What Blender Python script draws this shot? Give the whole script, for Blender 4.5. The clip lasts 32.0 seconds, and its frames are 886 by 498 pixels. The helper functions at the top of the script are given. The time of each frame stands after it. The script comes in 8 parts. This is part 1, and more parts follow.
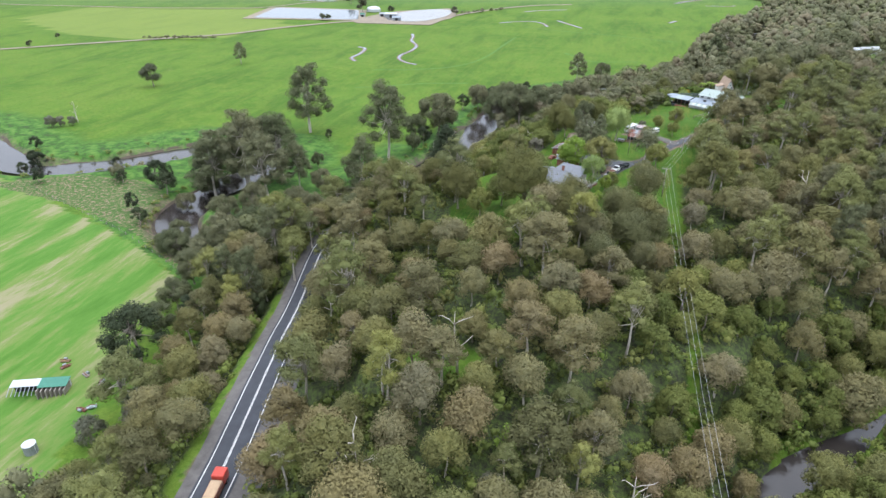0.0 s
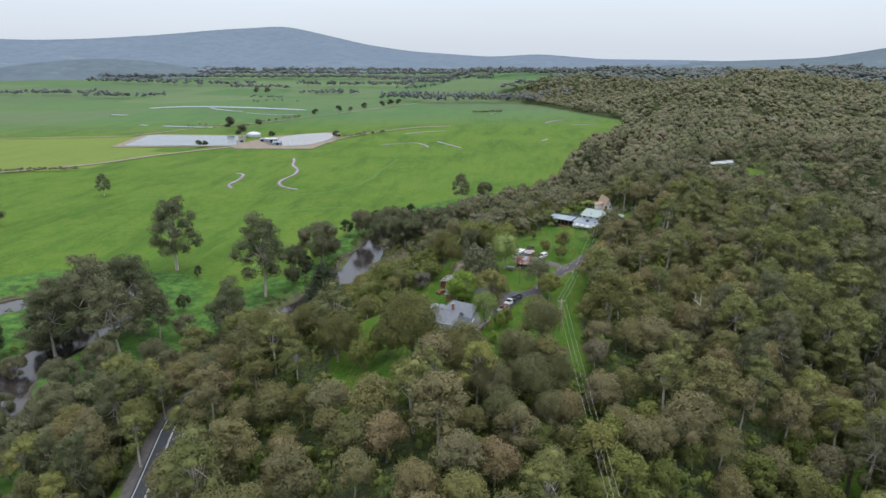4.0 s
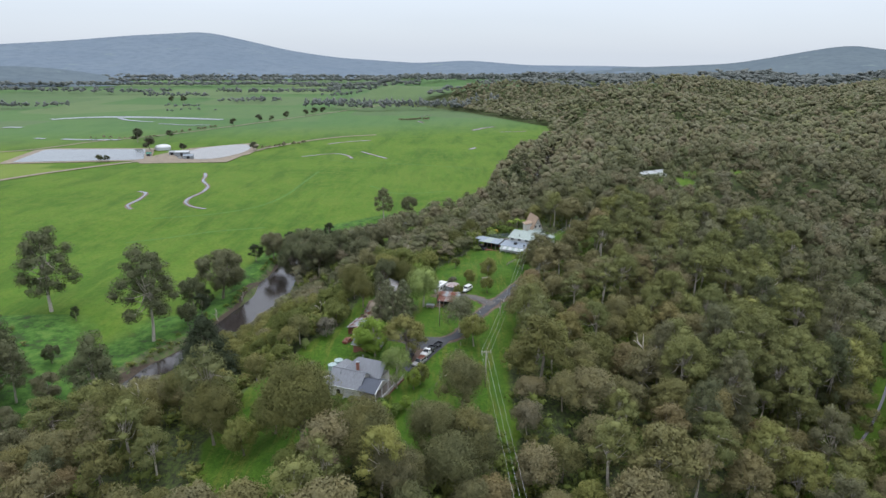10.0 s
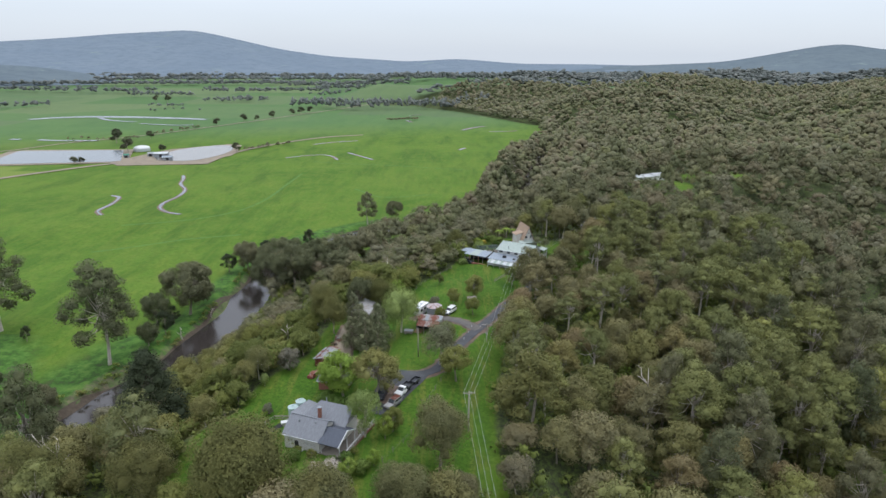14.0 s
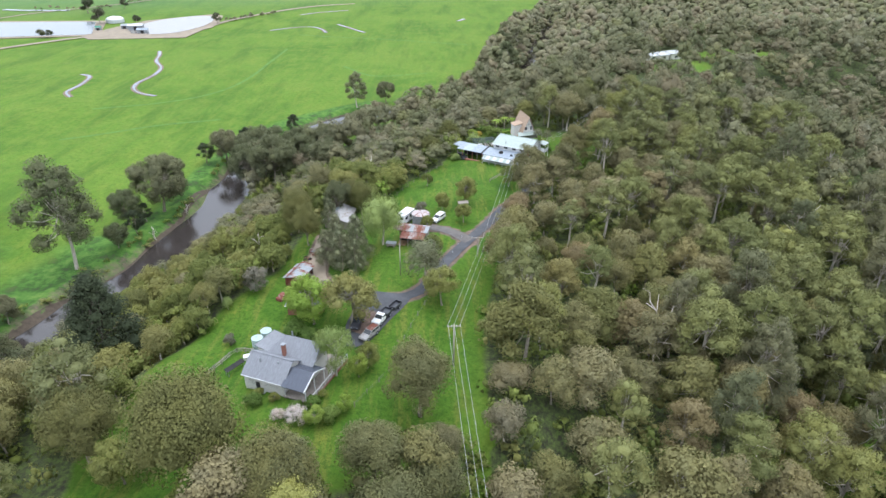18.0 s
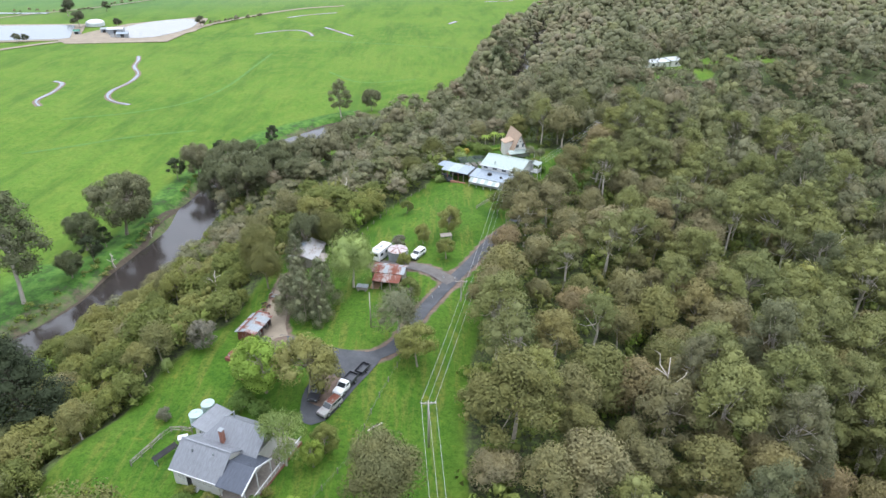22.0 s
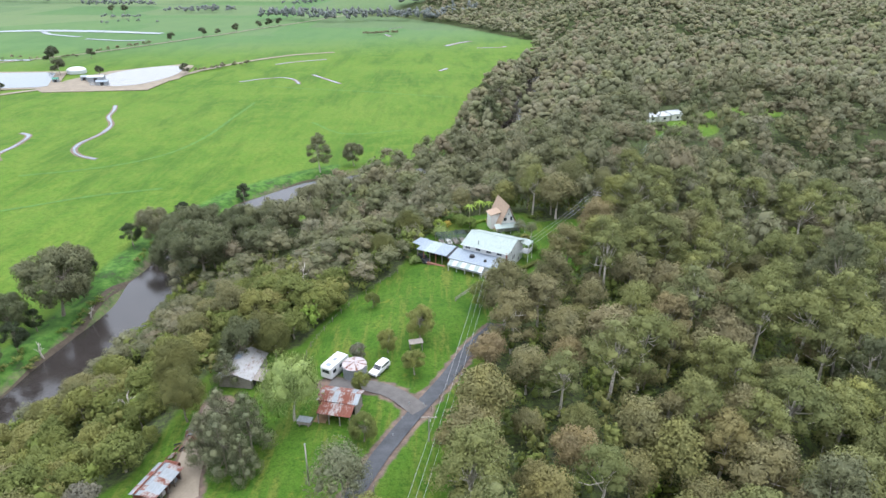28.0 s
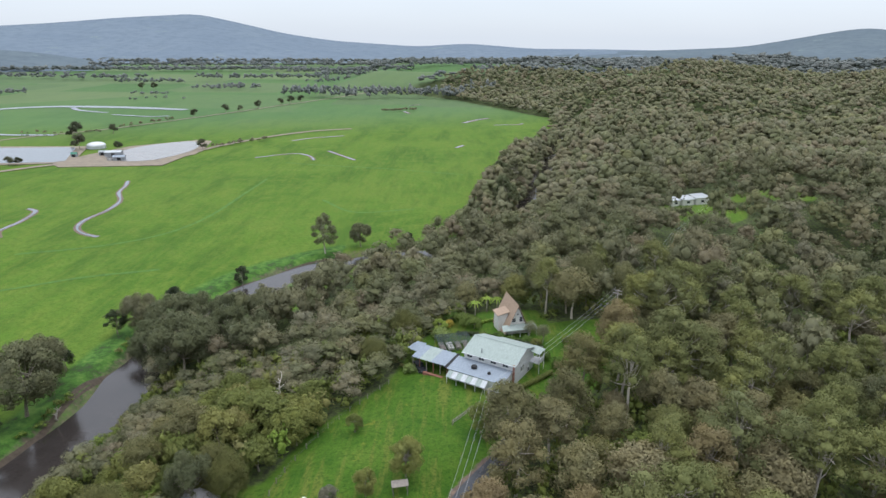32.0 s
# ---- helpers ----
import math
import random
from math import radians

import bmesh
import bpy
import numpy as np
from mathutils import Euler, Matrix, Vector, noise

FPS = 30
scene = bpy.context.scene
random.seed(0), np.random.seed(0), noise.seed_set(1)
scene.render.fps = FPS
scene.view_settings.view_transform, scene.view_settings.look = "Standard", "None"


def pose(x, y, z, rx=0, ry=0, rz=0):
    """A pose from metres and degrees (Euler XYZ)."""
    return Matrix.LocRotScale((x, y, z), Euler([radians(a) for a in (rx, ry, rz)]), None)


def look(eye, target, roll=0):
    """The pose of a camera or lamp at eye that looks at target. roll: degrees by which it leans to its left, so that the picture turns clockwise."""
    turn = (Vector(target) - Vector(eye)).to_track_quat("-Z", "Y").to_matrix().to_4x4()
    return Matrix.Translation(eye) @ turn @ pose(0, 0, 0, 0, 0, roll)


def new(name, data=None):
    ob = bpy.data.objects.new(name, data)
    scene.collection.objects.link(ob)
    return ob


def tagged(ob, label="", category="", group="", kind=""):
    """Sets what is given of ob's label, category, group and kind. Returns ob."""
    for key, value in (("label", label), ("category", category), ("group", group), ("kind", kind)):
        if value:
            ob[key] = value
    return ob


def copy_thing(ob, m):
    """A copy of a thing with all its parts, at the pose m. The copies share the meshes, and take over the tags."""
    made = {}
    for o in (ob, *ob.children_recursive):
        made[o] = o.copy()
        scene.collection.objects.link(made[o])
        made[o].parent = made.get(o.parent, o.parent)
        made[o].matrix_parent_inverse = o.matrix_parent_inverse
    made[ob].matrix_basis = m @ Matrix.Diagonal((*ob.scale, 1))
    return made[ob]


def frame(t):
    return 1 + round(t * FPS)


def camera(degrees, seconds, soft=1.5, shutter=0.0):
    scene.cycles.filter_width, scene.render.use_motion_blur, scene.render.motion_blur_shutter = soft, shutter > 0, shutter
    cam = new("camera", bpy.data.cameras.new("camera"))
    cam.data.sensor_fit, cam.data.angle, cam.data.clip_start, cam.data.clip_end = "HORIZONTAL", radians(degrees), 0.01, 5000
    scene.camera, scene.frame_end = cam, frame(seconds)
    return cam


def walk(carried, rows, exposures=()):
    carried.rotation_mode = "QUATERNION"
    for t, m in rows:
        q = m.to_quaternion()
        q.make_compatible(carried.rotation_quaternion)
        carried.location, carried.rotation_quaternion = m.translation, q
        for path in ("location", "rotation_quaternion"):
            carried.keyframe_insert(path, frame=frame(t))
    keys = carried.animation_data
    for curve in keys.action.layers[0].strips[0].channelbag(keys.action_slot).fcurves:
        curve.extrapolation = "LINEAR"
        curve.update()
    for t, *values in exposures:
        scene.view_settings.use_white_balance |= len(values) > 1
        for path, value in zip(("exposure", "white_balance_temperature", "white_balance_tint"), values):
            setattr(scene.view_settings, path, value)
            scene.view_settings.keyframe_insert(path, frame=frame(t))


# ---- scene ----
EXPOSURES = [(0, 0.40, 5850, 11), (0.7, 0.36, 5850, 11), (1.4, 0.06, 5950, 11), (2, -0.22, 6000, 11), (3, -0.22, 6000, 11), (14, -0.20, 6000, 11), (15, 0.14, 5950, 11), (16, 0.44, 5900, 11), (17.5, 0.52, 5880, 11),
             (26.5, 0.57, 5880, 11), (28, 0.55, 5880, 11), (29.2, 0.20, 5950, 11), (30, -0.09, 6000, 11), (32, -0.09, 6000, 11)]
# x, y, z, turn to the left and tilt by time
CAM_ROWS = [
    (0, -5.35, -69.24, 109.10, 16.862, -27.550),
    (0.5, -5.82, -66.29, 109.20, 16.868, -26.017),
    (1, -6.16, -63.52, 109.14, 16.861, -22.949),
    (1.5, -6.52, -60.89, 109.26, 16.844, -19.699),
    (2, -7.20, -58.03, 109.43, 16.697, -17.674),
    (2.5, -7.20, -54.87, 109.44, 14.992, -17.501),
    (3, -7.09, -51.63, 109.55, 11.204, -17.554),
    (3.5, -7.13, -48.68, 109.79, 8.117, -17.652),
    (5.5, -5.83, -39.48, 110.86, 3.754, -17.058),
    (6, -5.62, -37.04, 111.00, 1.022, -17.061),
    (7, -4.81, -31.78, 111.09, 0.777, -17.091),
    (9, -3.17, -21.02, 110.43, 0.722, -16.992),
    (11, -1.55, -10.63, 110.36, 0.628, -17.007),
    (13, 0.00, 0.00, 110.00, -0.000, -16.981),
    (14, 0.61, 5.20, 109.74, -0.080, -17.116),
    (14.5, 1.07, 7.66, 109.99, -0.052, -18.451),
    (15, 1.35, 9.94, 109.89, -0.079, -20.573),
    (15.5, 1.75, 12.26, 109.90, -0.078, -23.684),
    (17.5, 3.62, 23.85, 109.77, -0.011, -28.205),
    (19, 4.96, 31.92, 109.41, -0.400, -28.199),
    (21, 6.74, 42.54, 108.92, -0.558, -28.159),
    (23, 8.67, 52.62, 109.08, -0.596, -28.200),
    (24.5, 10.14, 59.74, 109.25, -0.669, -28.251),
    (26.5, 11.60, 69.84, 108.95, -0.803, -28.007),
    (27, 12.25, 72.50, 108.95, -0.848, -27.342),
    (27.5, 12.83, 75.24, 108.61, -0.863, -26.108),
    (28, 13.47, 78.22, 108.80, -0.899, -24.690),
    (28.5, 14.00, 80.83, 108.77, -0.956, -23.064),
    (29, 14.70, 83.60, 108.79, -0.958, -21.466),
    (29.5, 15.28, 86.41, 108.72, -0.997, -19.782),
    (30, 15.80, 89.04, 108.68, -1.065, -18.557),
    (30.5, 16.48, 91.48, 108.65, -1.001, -18.371),
    (31, 17.18, 93.94, 108.62, -0.460, -18.350),
    (31.5, 17.85, 96.43, 108.52, 0.325, -18.296),
    (32, 18.29, 99.03, 108.65, 0.972, -18.365),
]
cam = camera(69.70, 32.0, 1.5)
walk(cam, [(t, pose(x, y, z, 90 + tilt, 0, turn) @ pose(0, 0, 0, 0, 0, 0.278)) for t, x, y, z, turn, tilt in CAM_ROWS], EXPOSURES)
# ---------------------------------------------------------------- world and sun: a bright overcast sky
world = bpy.data.worlds.new("overcast_sky")
scene.world = world
world.use_nodes = True
wn, wl = world.node_tree.nodes, world.node_tree.links
wn.clear()
sky = wn.new("ShaderNodeTexSky")
sky.sky_type = "NISHITA"
sky.sun_disc = False
sky.sun_elevation = radians(79)
sky.sun_rotation = radians(31)
sky_bg = wn.new("ShaderNodeBackground")
sky_bg.inputs[1].default_value = 0.03
wl.new(sky.outputs[0], sky_bg.inputs[0])
# cloud cover: grey-blue at the horizon, brightest overhead
w_co = wn.new("ShaderNodeTexCoord")
w_sep = wn.new("ShaderNodeSeparateXYZ")
wl.new(w_co.outputs["Generated"], w_sep.inputs[0])
w_ramp = wn.new("ShaderNodeValToRGB")
w_el = w_ramp.color_ramp.elements
w_el[0].position, w_el[0].color = 0.0, (0.70, 0.74, 0.78, 1)
w_el[1].position, w_el[1].color = 1.0, (1.0, 1.0, 1.0, 1)
w_mid = w_el.new(0.10)
w_mid.color = (0.81, 0.84, 0.87, 1)
w_tex = wn.new("ShaderNodeTexNoise")
w_tex.inputs["Scale"].default_value = 2.2
w_tex.inputs["Detail"].default_value = 5
w_map = wn.new("ShaderNodeMapping")
w_map.inputs["Scale"].default_value = (1.0, 1.0, 5.0)
wl.new(w_co.outputs["Generated"], w_map.inputs[0])
wl.new(w_map.outputs[0], w_tex.inputs["Vector"])
w_mul = wn.new("ShaderNodeMath")
w_mul.operation = "MULTIPLY_ADD"
w_mul.inputs[1].default_value = 0.10
w_sub = wn.new("ShaderNodeMath")
w_sub.operation = "ADD"
w_sub.inputs[1].default_value = -0.05
wl.new(w_sep.outputs["Z"], w_sub.inputs[0])
wl.new(w_tex.outputs["Fac"], w_mul.inputs[0])
wl.new(w_sub.outputs[0], w_mul.inputs[2])
wl.new(w_mul.outputs[0], w_ramp.inputs[0])
cloud_bg = wn.new("ShaderNodeBackground")
wl.new(w_ramp.outputs[0], cloud_bg.inputs[0])
w_str = wn.new("ShaderNodeMapRange")
w_str.inputs["From Min"].default_value = 0.05
w_str.inputs["From Max"].default_value = 0.9
w_str.inputs["To Min"].default_value = 1.0
w_str.inputs["To Max"].default_value = 2.0
wl.new(w_sep.outputs["Z"], w_str.inputs["Value"])
wl.new(w_str.outputs["Result"], cloud_bg.inputs[1])
w_add = wn.new("ShaderNodeAddShader")
w_out = wn.new("ShaderNodeOutputWorld")
wl.new(sky_bg.outputs[0], w_add.inputs[0])
wl.new(cloud_bg.outputs[0], w_add.inputs[1])
wl.new(w_add.outputs[0], w_out.inputs[0])
sun = new("sun", bpy.data.lights.new("sun", "SUN"))
sun.data.energy = 1.0
sun.data.angle = radians(40)
sun.data.color = (1.0, 0.97, 0.92)
sun.matrix_basis = look((0, 0, 300), (-30, -50, 0))


# ---------------------------------------------------------------- materials
def shader(name, rough=0.8, metal=0.0, spec=0.3):
    m = bpy.data.materials.new(name)
    m.use_nodes = True
    n, l = m.node_tree.nodes, m.node_tree.links
    b = n["Principled BSDF"]
    b.inputs["Roughness"].default_value = rough
    b.inputs["Metallic"].default_value = metal
    b.inputs["Specular IOR Level"].default_value = spec
    return m, n, l, b


def noise_node(n, l, scale, detail=4.0, rough=0.6, coord=None, stretch=None):
    t = n.new("ShaderNodeTexNoise")
    t.inputs["Scale"].default_value = scale
    t.inputs["Detail"].default_value = detail
    t.inputs["Roughness"].default_value = rough
    if coord is not None:
        if stretch:
            mp = n.new("ShaderNodeMapping")
            mp.inputs["Scale"].default_value = stretch[:3]
            mp.inputs["Rotation"].default_value = (0, 0, stretch[3] if len(stretch) > 3 else 0)
            l.new(coord, mp.inputs[0])
            coord = mp.outputs[0]
        l.new(coord, t.inputs["Vector"])
    return t.outputs["Fac"]


def ramp(n, l, fac, stops):
    r = n.new("ShaderNodeValToRGB")
    e = r.color_ramp.elements
    while len(e) < len(stops):
        e.new(0.5)
    for k, (p, c) in enumerate(stops):
        e[k].position, e[k].color = p, (*c, 1)
    l.new(fac, r.inputs[0])
    return r.outputs[0]


def mix(n, l, fac, a, b, how="MIX"):
    m = n.new("ShaderNodeMix")
    m.data_type, m.blend_type = "RGBA", how
    for value, sock in ((fac, m.inputs[0]), (a, m.inputs[6]), (b, m.inputs[7])):
        if hasattr(value, "links"):
            l.new(value, sock)
        else:
            sock.default_value = value if isinstance(value, float) else (*value, 1)
    return m.outputs[2]


def bump(n, l, b, height, strength=0.3, dist=0.05):
    k = n.new("ShaderNodeBump")
    k.inputs["Strength"].default_value = strength
    k.inputs["Distance"].default_value = dist
    l.new(height, k.inputs["Height"])
    l.new(k.outputs[0], b.inputs["Normal"])


def position(n):
    return n.new("ShaderNodeNewGeometry").outputs["Position"]


def local(n):
    return n.new("ShaderNodeTexCoord").outputs["Object"]


def plain(name, colour, rough=0.7, metal=0.0, vary=0.25, scale=1.2, relief=0.15):
    """Paint, tin, timber or stone with blotches and fine grain."""
    m, n, l, b = shader(name, rough, metal)
    co = local(n)
    dark = tuple(c * (1 - vary) for c in colour)
    lite = tuple(min(1.0, c * (1 + vary * 0.6)) for c in colour)
    big = noise_node(n, l, scale, 5, 0.65, co)
    fine = noise_node(n, l, scale * 14, 3, 0.6, co)
    c1 = ramp(n, l, big, [(0.3, dark), (0.7, lite)])
    c2 = mix(n, l, 0.22, c1, ramp(n, l, fine, [(0.35, dark), (0.65, lite)]))
    l.new(c2, b.inputs["Base Color"])
    bump(n, l, b, fine, relief, 0.02)
    return m


def sheet_iron(name, colour, rust=None, rough=0.45, metal=0.3, pitch=9.0, amount=0.5):
    """Corrugated iron: ribs down the slope as relief, streaks and rust as colour."""
    m, n, l, b = shader(name, rough, metal)
    co = local(n)
    big = noise_node(n, l, 0.7, 5, 0.7, co)
    streak = noise_node(n, l, 2.2, 4, 0.6, co, (2.5, 0.5, 0.5))
    base = ramp(n, l, streak, [(0.3, tuple(c * 0.78 for c in colour)), (0.7, tuple(min(1, c * 1.1) for c in colour))])
    if rust:
        f = n.new("ShaderNodeMath")
        f.operation = "MULTIPLY"
        l.new(big, f.inputs[0])
        l.new(streak, f.inputs[1])
        spots = ramp(n, l, f.outputs[0], [(0.34 - 0.2 * amount, (0, 0, 0)), (0.42 - 0.2 * amount, (1, 1, 1))])
        rc = ramp(n, l, noise_node(n, l, 6, 4, 0.7, co), [(0.3, tuple(c * 0.6 for c in rust)), (0.7, rust)])
        base = mix(n, l, spots, base, rc)
    l.new(base, b.inputs["Base Color"])
    w = n.new("ShaderNodeTexWave")
    w.inputs["Scale"].default_value = pitch
    l.new(co, w.inputs["Vector"])
    bump(n, l, b, w.outputs["Fac"], 0.35, 0.03)
    return m


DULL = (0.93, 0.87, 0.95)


def leaf(name, stops, fine=0.22, by="object", grit=5.0):
    """Foliage: one tint a tree, lighter and darker sprays within it; leaves let some light through."""
    m, n, l, b = shader(name, 0.75, 0, 0.15)
    if by == "object":
        pick = n.new("ShaderNodeObjectInfo").outputs["Random"]
    else:
        at = n.new("ShaderNodeAttribute")
        at.attribute_name = "tint"
        pick = at.outputs["Fac"]
    tint = ramp(n, l, pick, [(p, tuple(v * k for v, k in zip(c, DULL))) for p, c in stops])
    spray = n.new("ShaderNodeNewGeometry").outputs["Random Per Island"]
    dark = mix(n, l, 1.0, tint, (0.58, 0.6, 0.55), "MULTIPLY")
    lite = mix(n, l, 1.0, tint, (1.36, 1.36, 1.28), "MULTIPLY")
    shade = ramp(n, l, spray, [(0.0, (0.5 - fine,) * 3), (1.0, (0.5 + fine,) * 3)])
    col = mix(n, l, shade, dark, lite)
    patch = noise_node(n, l, 0.35, 3, 0.6, position(n))
    col = mix(n, l, ramp(n, l, patch, [(0.35, (0, 0, 0)), (0.7, (0.6, 0.6, 0.6))]), col, mix(n, l, 1.0, col, (1.2, 1.12, 0.86), "MULTIPLY"))
    grain = noise_node(n, l, grit, 3, 0.7, position(n))
    col = mix(n, l, ramp(n, l, grain, [(0.36, (0.4, 0.4, 0.4)), (0.52, (0, 0, 0))]), col, mix(n, l, 1.0, col, (0.68, 0.70, 0.64), "MULTIPLY"))
    col = mix(n, l, ramp(n, l, grain, [(0.52, (0, 0, 0)), (0.70, (0.4, 0.4, 0.4))]), col, mix(n, l, 1.0, col, (1.28, 1.28, 1.2), "MULTIPLY"))
    l.new(col, b.inputs["Base Color"])
    bump(n, l, b, grain, 0.25, 0.12)
    tr = n.new("ShaderNodeBsdfTranslucent")
    l.new(col, tr.inputs["Color"])
    ms = n.new("ShaderNodeMixShader")
    ms.inputs[0].default_value = 0.18
    l.new(b.outputs[0], ms.inputs[1])
    l.new(tr.outputs[0], ms.inputs[2])
    l.new(ms.outputs[0], n["Material Output"].inputs["Surface"])
    return m


GUM_STOPS = [(0.0, (0.121, 0.129, 0.058)), (0.2, (0.186, 0.184, 0.096)), (0.42, (0.225, 0.216, 0.108)), (0.62, (0.155, 0.167, 0.058)),
             (0.78, (0.215, 0.198, 0.105)), (0.90, (0.228, 0.202, 0.104)), (1.0, (0.219, 0.232, 0.070))]
# woodland tints, brightened and blued to carry some distance haze in the colour
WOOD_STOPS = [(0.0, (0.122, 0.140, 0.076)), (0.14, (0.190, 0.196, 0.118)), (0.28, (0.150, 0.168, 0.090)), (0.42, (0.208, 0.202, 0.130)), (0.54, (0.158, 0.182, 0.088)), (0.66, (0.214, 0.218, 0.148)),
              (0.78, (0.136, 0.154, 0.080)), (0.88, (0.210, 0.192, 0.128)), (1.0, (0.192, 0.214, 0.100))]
TEA_STOPS = [(0.0, (0.150, 0.160, 0.066)), (0.18, (0.205, 0.205, 0.098)), (0.34, (0.236, 0.222, 0.128)), (0.50, (0.158, 0.178, 0.064)), (0.64, (0.252, 0.212, 0.118)), (0.78, (0.190, 0.206, 0.074)), (0.9, (0.222, 0.226, 0.090)), (1.0, (0.205, 0.200, 0.130))]
TALL_STOPS = [(0.0, (0.150, 0.179, 0.069)), (0.4, (0.203, 0.229, 0.084)), (0.7, (0.144, 0.167, 0.074)), (1.0, (0.262, 0.284, 0.088))]
WATTLE_STOPS = [(0.0, (0.124, 0.158, 0.046)), (0.3, (0.182, 0.216, 0.062)), (0.55, (0.148, 0.184, 0.055)), (0.8, (0.212, 0.238, 0.072)), (1.0, (0.226, 0.232, 0.086))]
M_GUM = leaf("gum_leaves", GUM_STOPS)
M_OLIVE = leaf("olive_leaves", [(0.0, (0.120, 0.136, 0.046)), (0.5, (0.150, 0.162, 0.058)), (1.0, (0.168, 0.172, 0.074))])
M_DULLOLIVE = leaf("dull_olive_leaves", [(0.0, (0.132, 0.148, 0.070)), (0.5, (0.160, 0.172, 0.078)), (1.0, (0.184, 0.186, 0.100))])
M_TEA = leaf("tea_tree_leaves", TEA_STOPS)
M_TALL = leaf("tall_gum_leaves", TALL_STOPS)
M_WATTLE = leaf("wattle_leaves", WATTLE_STOPS)
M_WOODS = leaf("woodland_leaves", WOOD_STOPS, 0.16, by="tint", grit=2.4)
M_DARKLEAF = leaf("dark_leaves", [(0.0, (0.040, 0.056, 0.032)), (1.0, (0.068, 0.092, 0.046))])
M_LIGHTLEAF = leaf("spring_leaves", [(0.0, (0.21, 0.33, 0.055)), (1.0, (0.26, 0.36, 0.075))])
M_WILLOW = leaf("willow_leaves", [(0.0, (0.24, 0.34, 0.11)), (1.0, (0.28, 0.37, 0.13))])
M_GREYLEAF = leaf("grey_leaves", [(0.0, (0.15, 0.17, 0.12)), (1.0, (0.20, 0.20, 0.16))])
# blue-grey leaf copy for the farthest trees, distance haze put into its tints
M_HAZYWOODS = leaf("hazy_woodland_leaves", [(0.0, (0.132, 0.162, 0.160)), (0.5, (0.160, 0.190, 0.185)), (1.0, (0.190, 0.214, 0.205))], by="tint", grit=0.8)
M_UNDER = leaf("undergrowth_leaves", [(0.0, (0.125, 0.170, 0.045)), (0.5, (0.165, 0.215, 0.052)), (0.85, (0.195, 0.200, 0.078)), (1.0, (0.175, 0.280, 0.046))], by="tint")
M_SPARSE = leaf("thin_grey_leaves", [(0.0, (0.150, 0.180, 0.098)), (1.0, (0.195, 0.212, 0.132))])
M_BANK = leaf("riverbank_leaves", [(0.0, (0.105, 0.130, 0.066)), (0.5, (0.142, 0.162, 0.088)), (1.0, (0.180, 0.188, 0.108))])
M_UNDERTREE = leaf("garden_leaves", [(0.0, (0.10, 0.17, 0.04)), (0.6, (0.13, 0.22, 0.05)), (1.0, (0.17, 0.23, 0.06))])
M_FIELDLEAF = leaf("field_tree_leaves", [(0.0, (0.075, 0.092, 0.055)), (1.0, (0.125, 0.140, 0.085))])
M_BLOSSOM = leaf("blossom", [(0.0, (0.5, 0.48, 0.44)), (1.0, (0.55, 0.5, 0.46))])
M_YELLOW = leaf("yellow_blossom", [(0.0, (0.5, 0.38, 0.06)), (1.0, (0.42, 0.4, 0.1))])
M_BARK = plain("gum_bark", (0.30, 0.26, 0.21), 0.85, 0, 0.45, 1.5, 0.4)
M_PALEBARK = plain("pale_bark", (0.50, 0.45, 0.39), 0.8, 0, 0.35, 1.5, 0.3)
M_DEADWOOD = plain("bleached_wood", (0.55, 0.50, 0.44), 0.85, 0, 0.35, 2.0, 0.3)
M_ASPHALT = plain("asphalt", (0.052, 0.055, 0.064), 0.85, 0, 0.25, 0.35, 0.2)
M_DRIVE = plain("sealed_drive", (0.074, 0.077, 0.084), 0.9, 0, 0.4, 0.4, 0.3)
M_GRAVEL = plain("gravel", (0.125, 0.115, 0.108), 0.95, 0, 0.35, 0.5, 0.4)
M_EARTH = plain("bare_earth", (0.26, 0.17, 0.095), 0.95, 0, 0.4, 0.5, 0.4)
M_LINE = plain("road_paint", (0.72, 0.72, 0.70), 0.7, 0, 0.15, 1.0, 0.1)
M_TRACK = plain("farm_track", (0.24, 0.20, 0.15), 0.95, 0, 0.3, 0.15, 0.3)
M_WHITE = plain("white_paint", (0.58, 0.585, 0.59), 0.5, 0, 0.12, 0.8, 0.05)
M_CREAM = plain("cream_boards", (0.60, 0.59, 0.55), 0.7, 0, 0.15, 0.8, 0.1)
# near-black; on inner panels it stands for the shade inside open buildings
M_DARK = plain("dark_interior", (0.03, 0.03, 0.03), 0.9, 0, 0.4, 1.0, 0.1)
M_GREYTIN = sheet_iron("grey_iron", (0.195, 0.205, 0.225), rough=0.5, metal=0.15)
M_BLUETIN = sheet_iron("slate_iron", (0.075, 0.085, 0.11), rough=0.5, metal=0.15)
M_GALV = sheet_iron("galvanised_iron", (0.27, 0.29, 0.305), rough=0.5, metal=0.25)
M_RUSTY = sheet_iron("rusty_iron", (0.33, 0.31, 0.30), (0.20, 0.075, 0.05), 0.75, 0.1, 9.0, 0.75)
M_RUSTED = sheet_iron("rusted_iron", (0.36, 0.30, 0.28), (0.20, 0.07, 0.045), 0.8, 0.1, 9.0, 1.0)
M_PALEGREEN = sheet_iron("pale_green_iron", (0.31, 0.36, 0.33), rough=0.55, metal=0.1)
M_LOWROOF = sheet_iron("pale_blue_iron", (0.255, 0.295, 0.34), rough=0.5, metal=0.2)
M_WHITETIN = sheet_iron("white_iron", (0.50, 0.52, 0.53), rough=0.5, metal=0.1)
M_GREENTIN = sheet_iron("green_iron", (0.06, 0.20, 0.14), rough=0.5, metal=0.1)
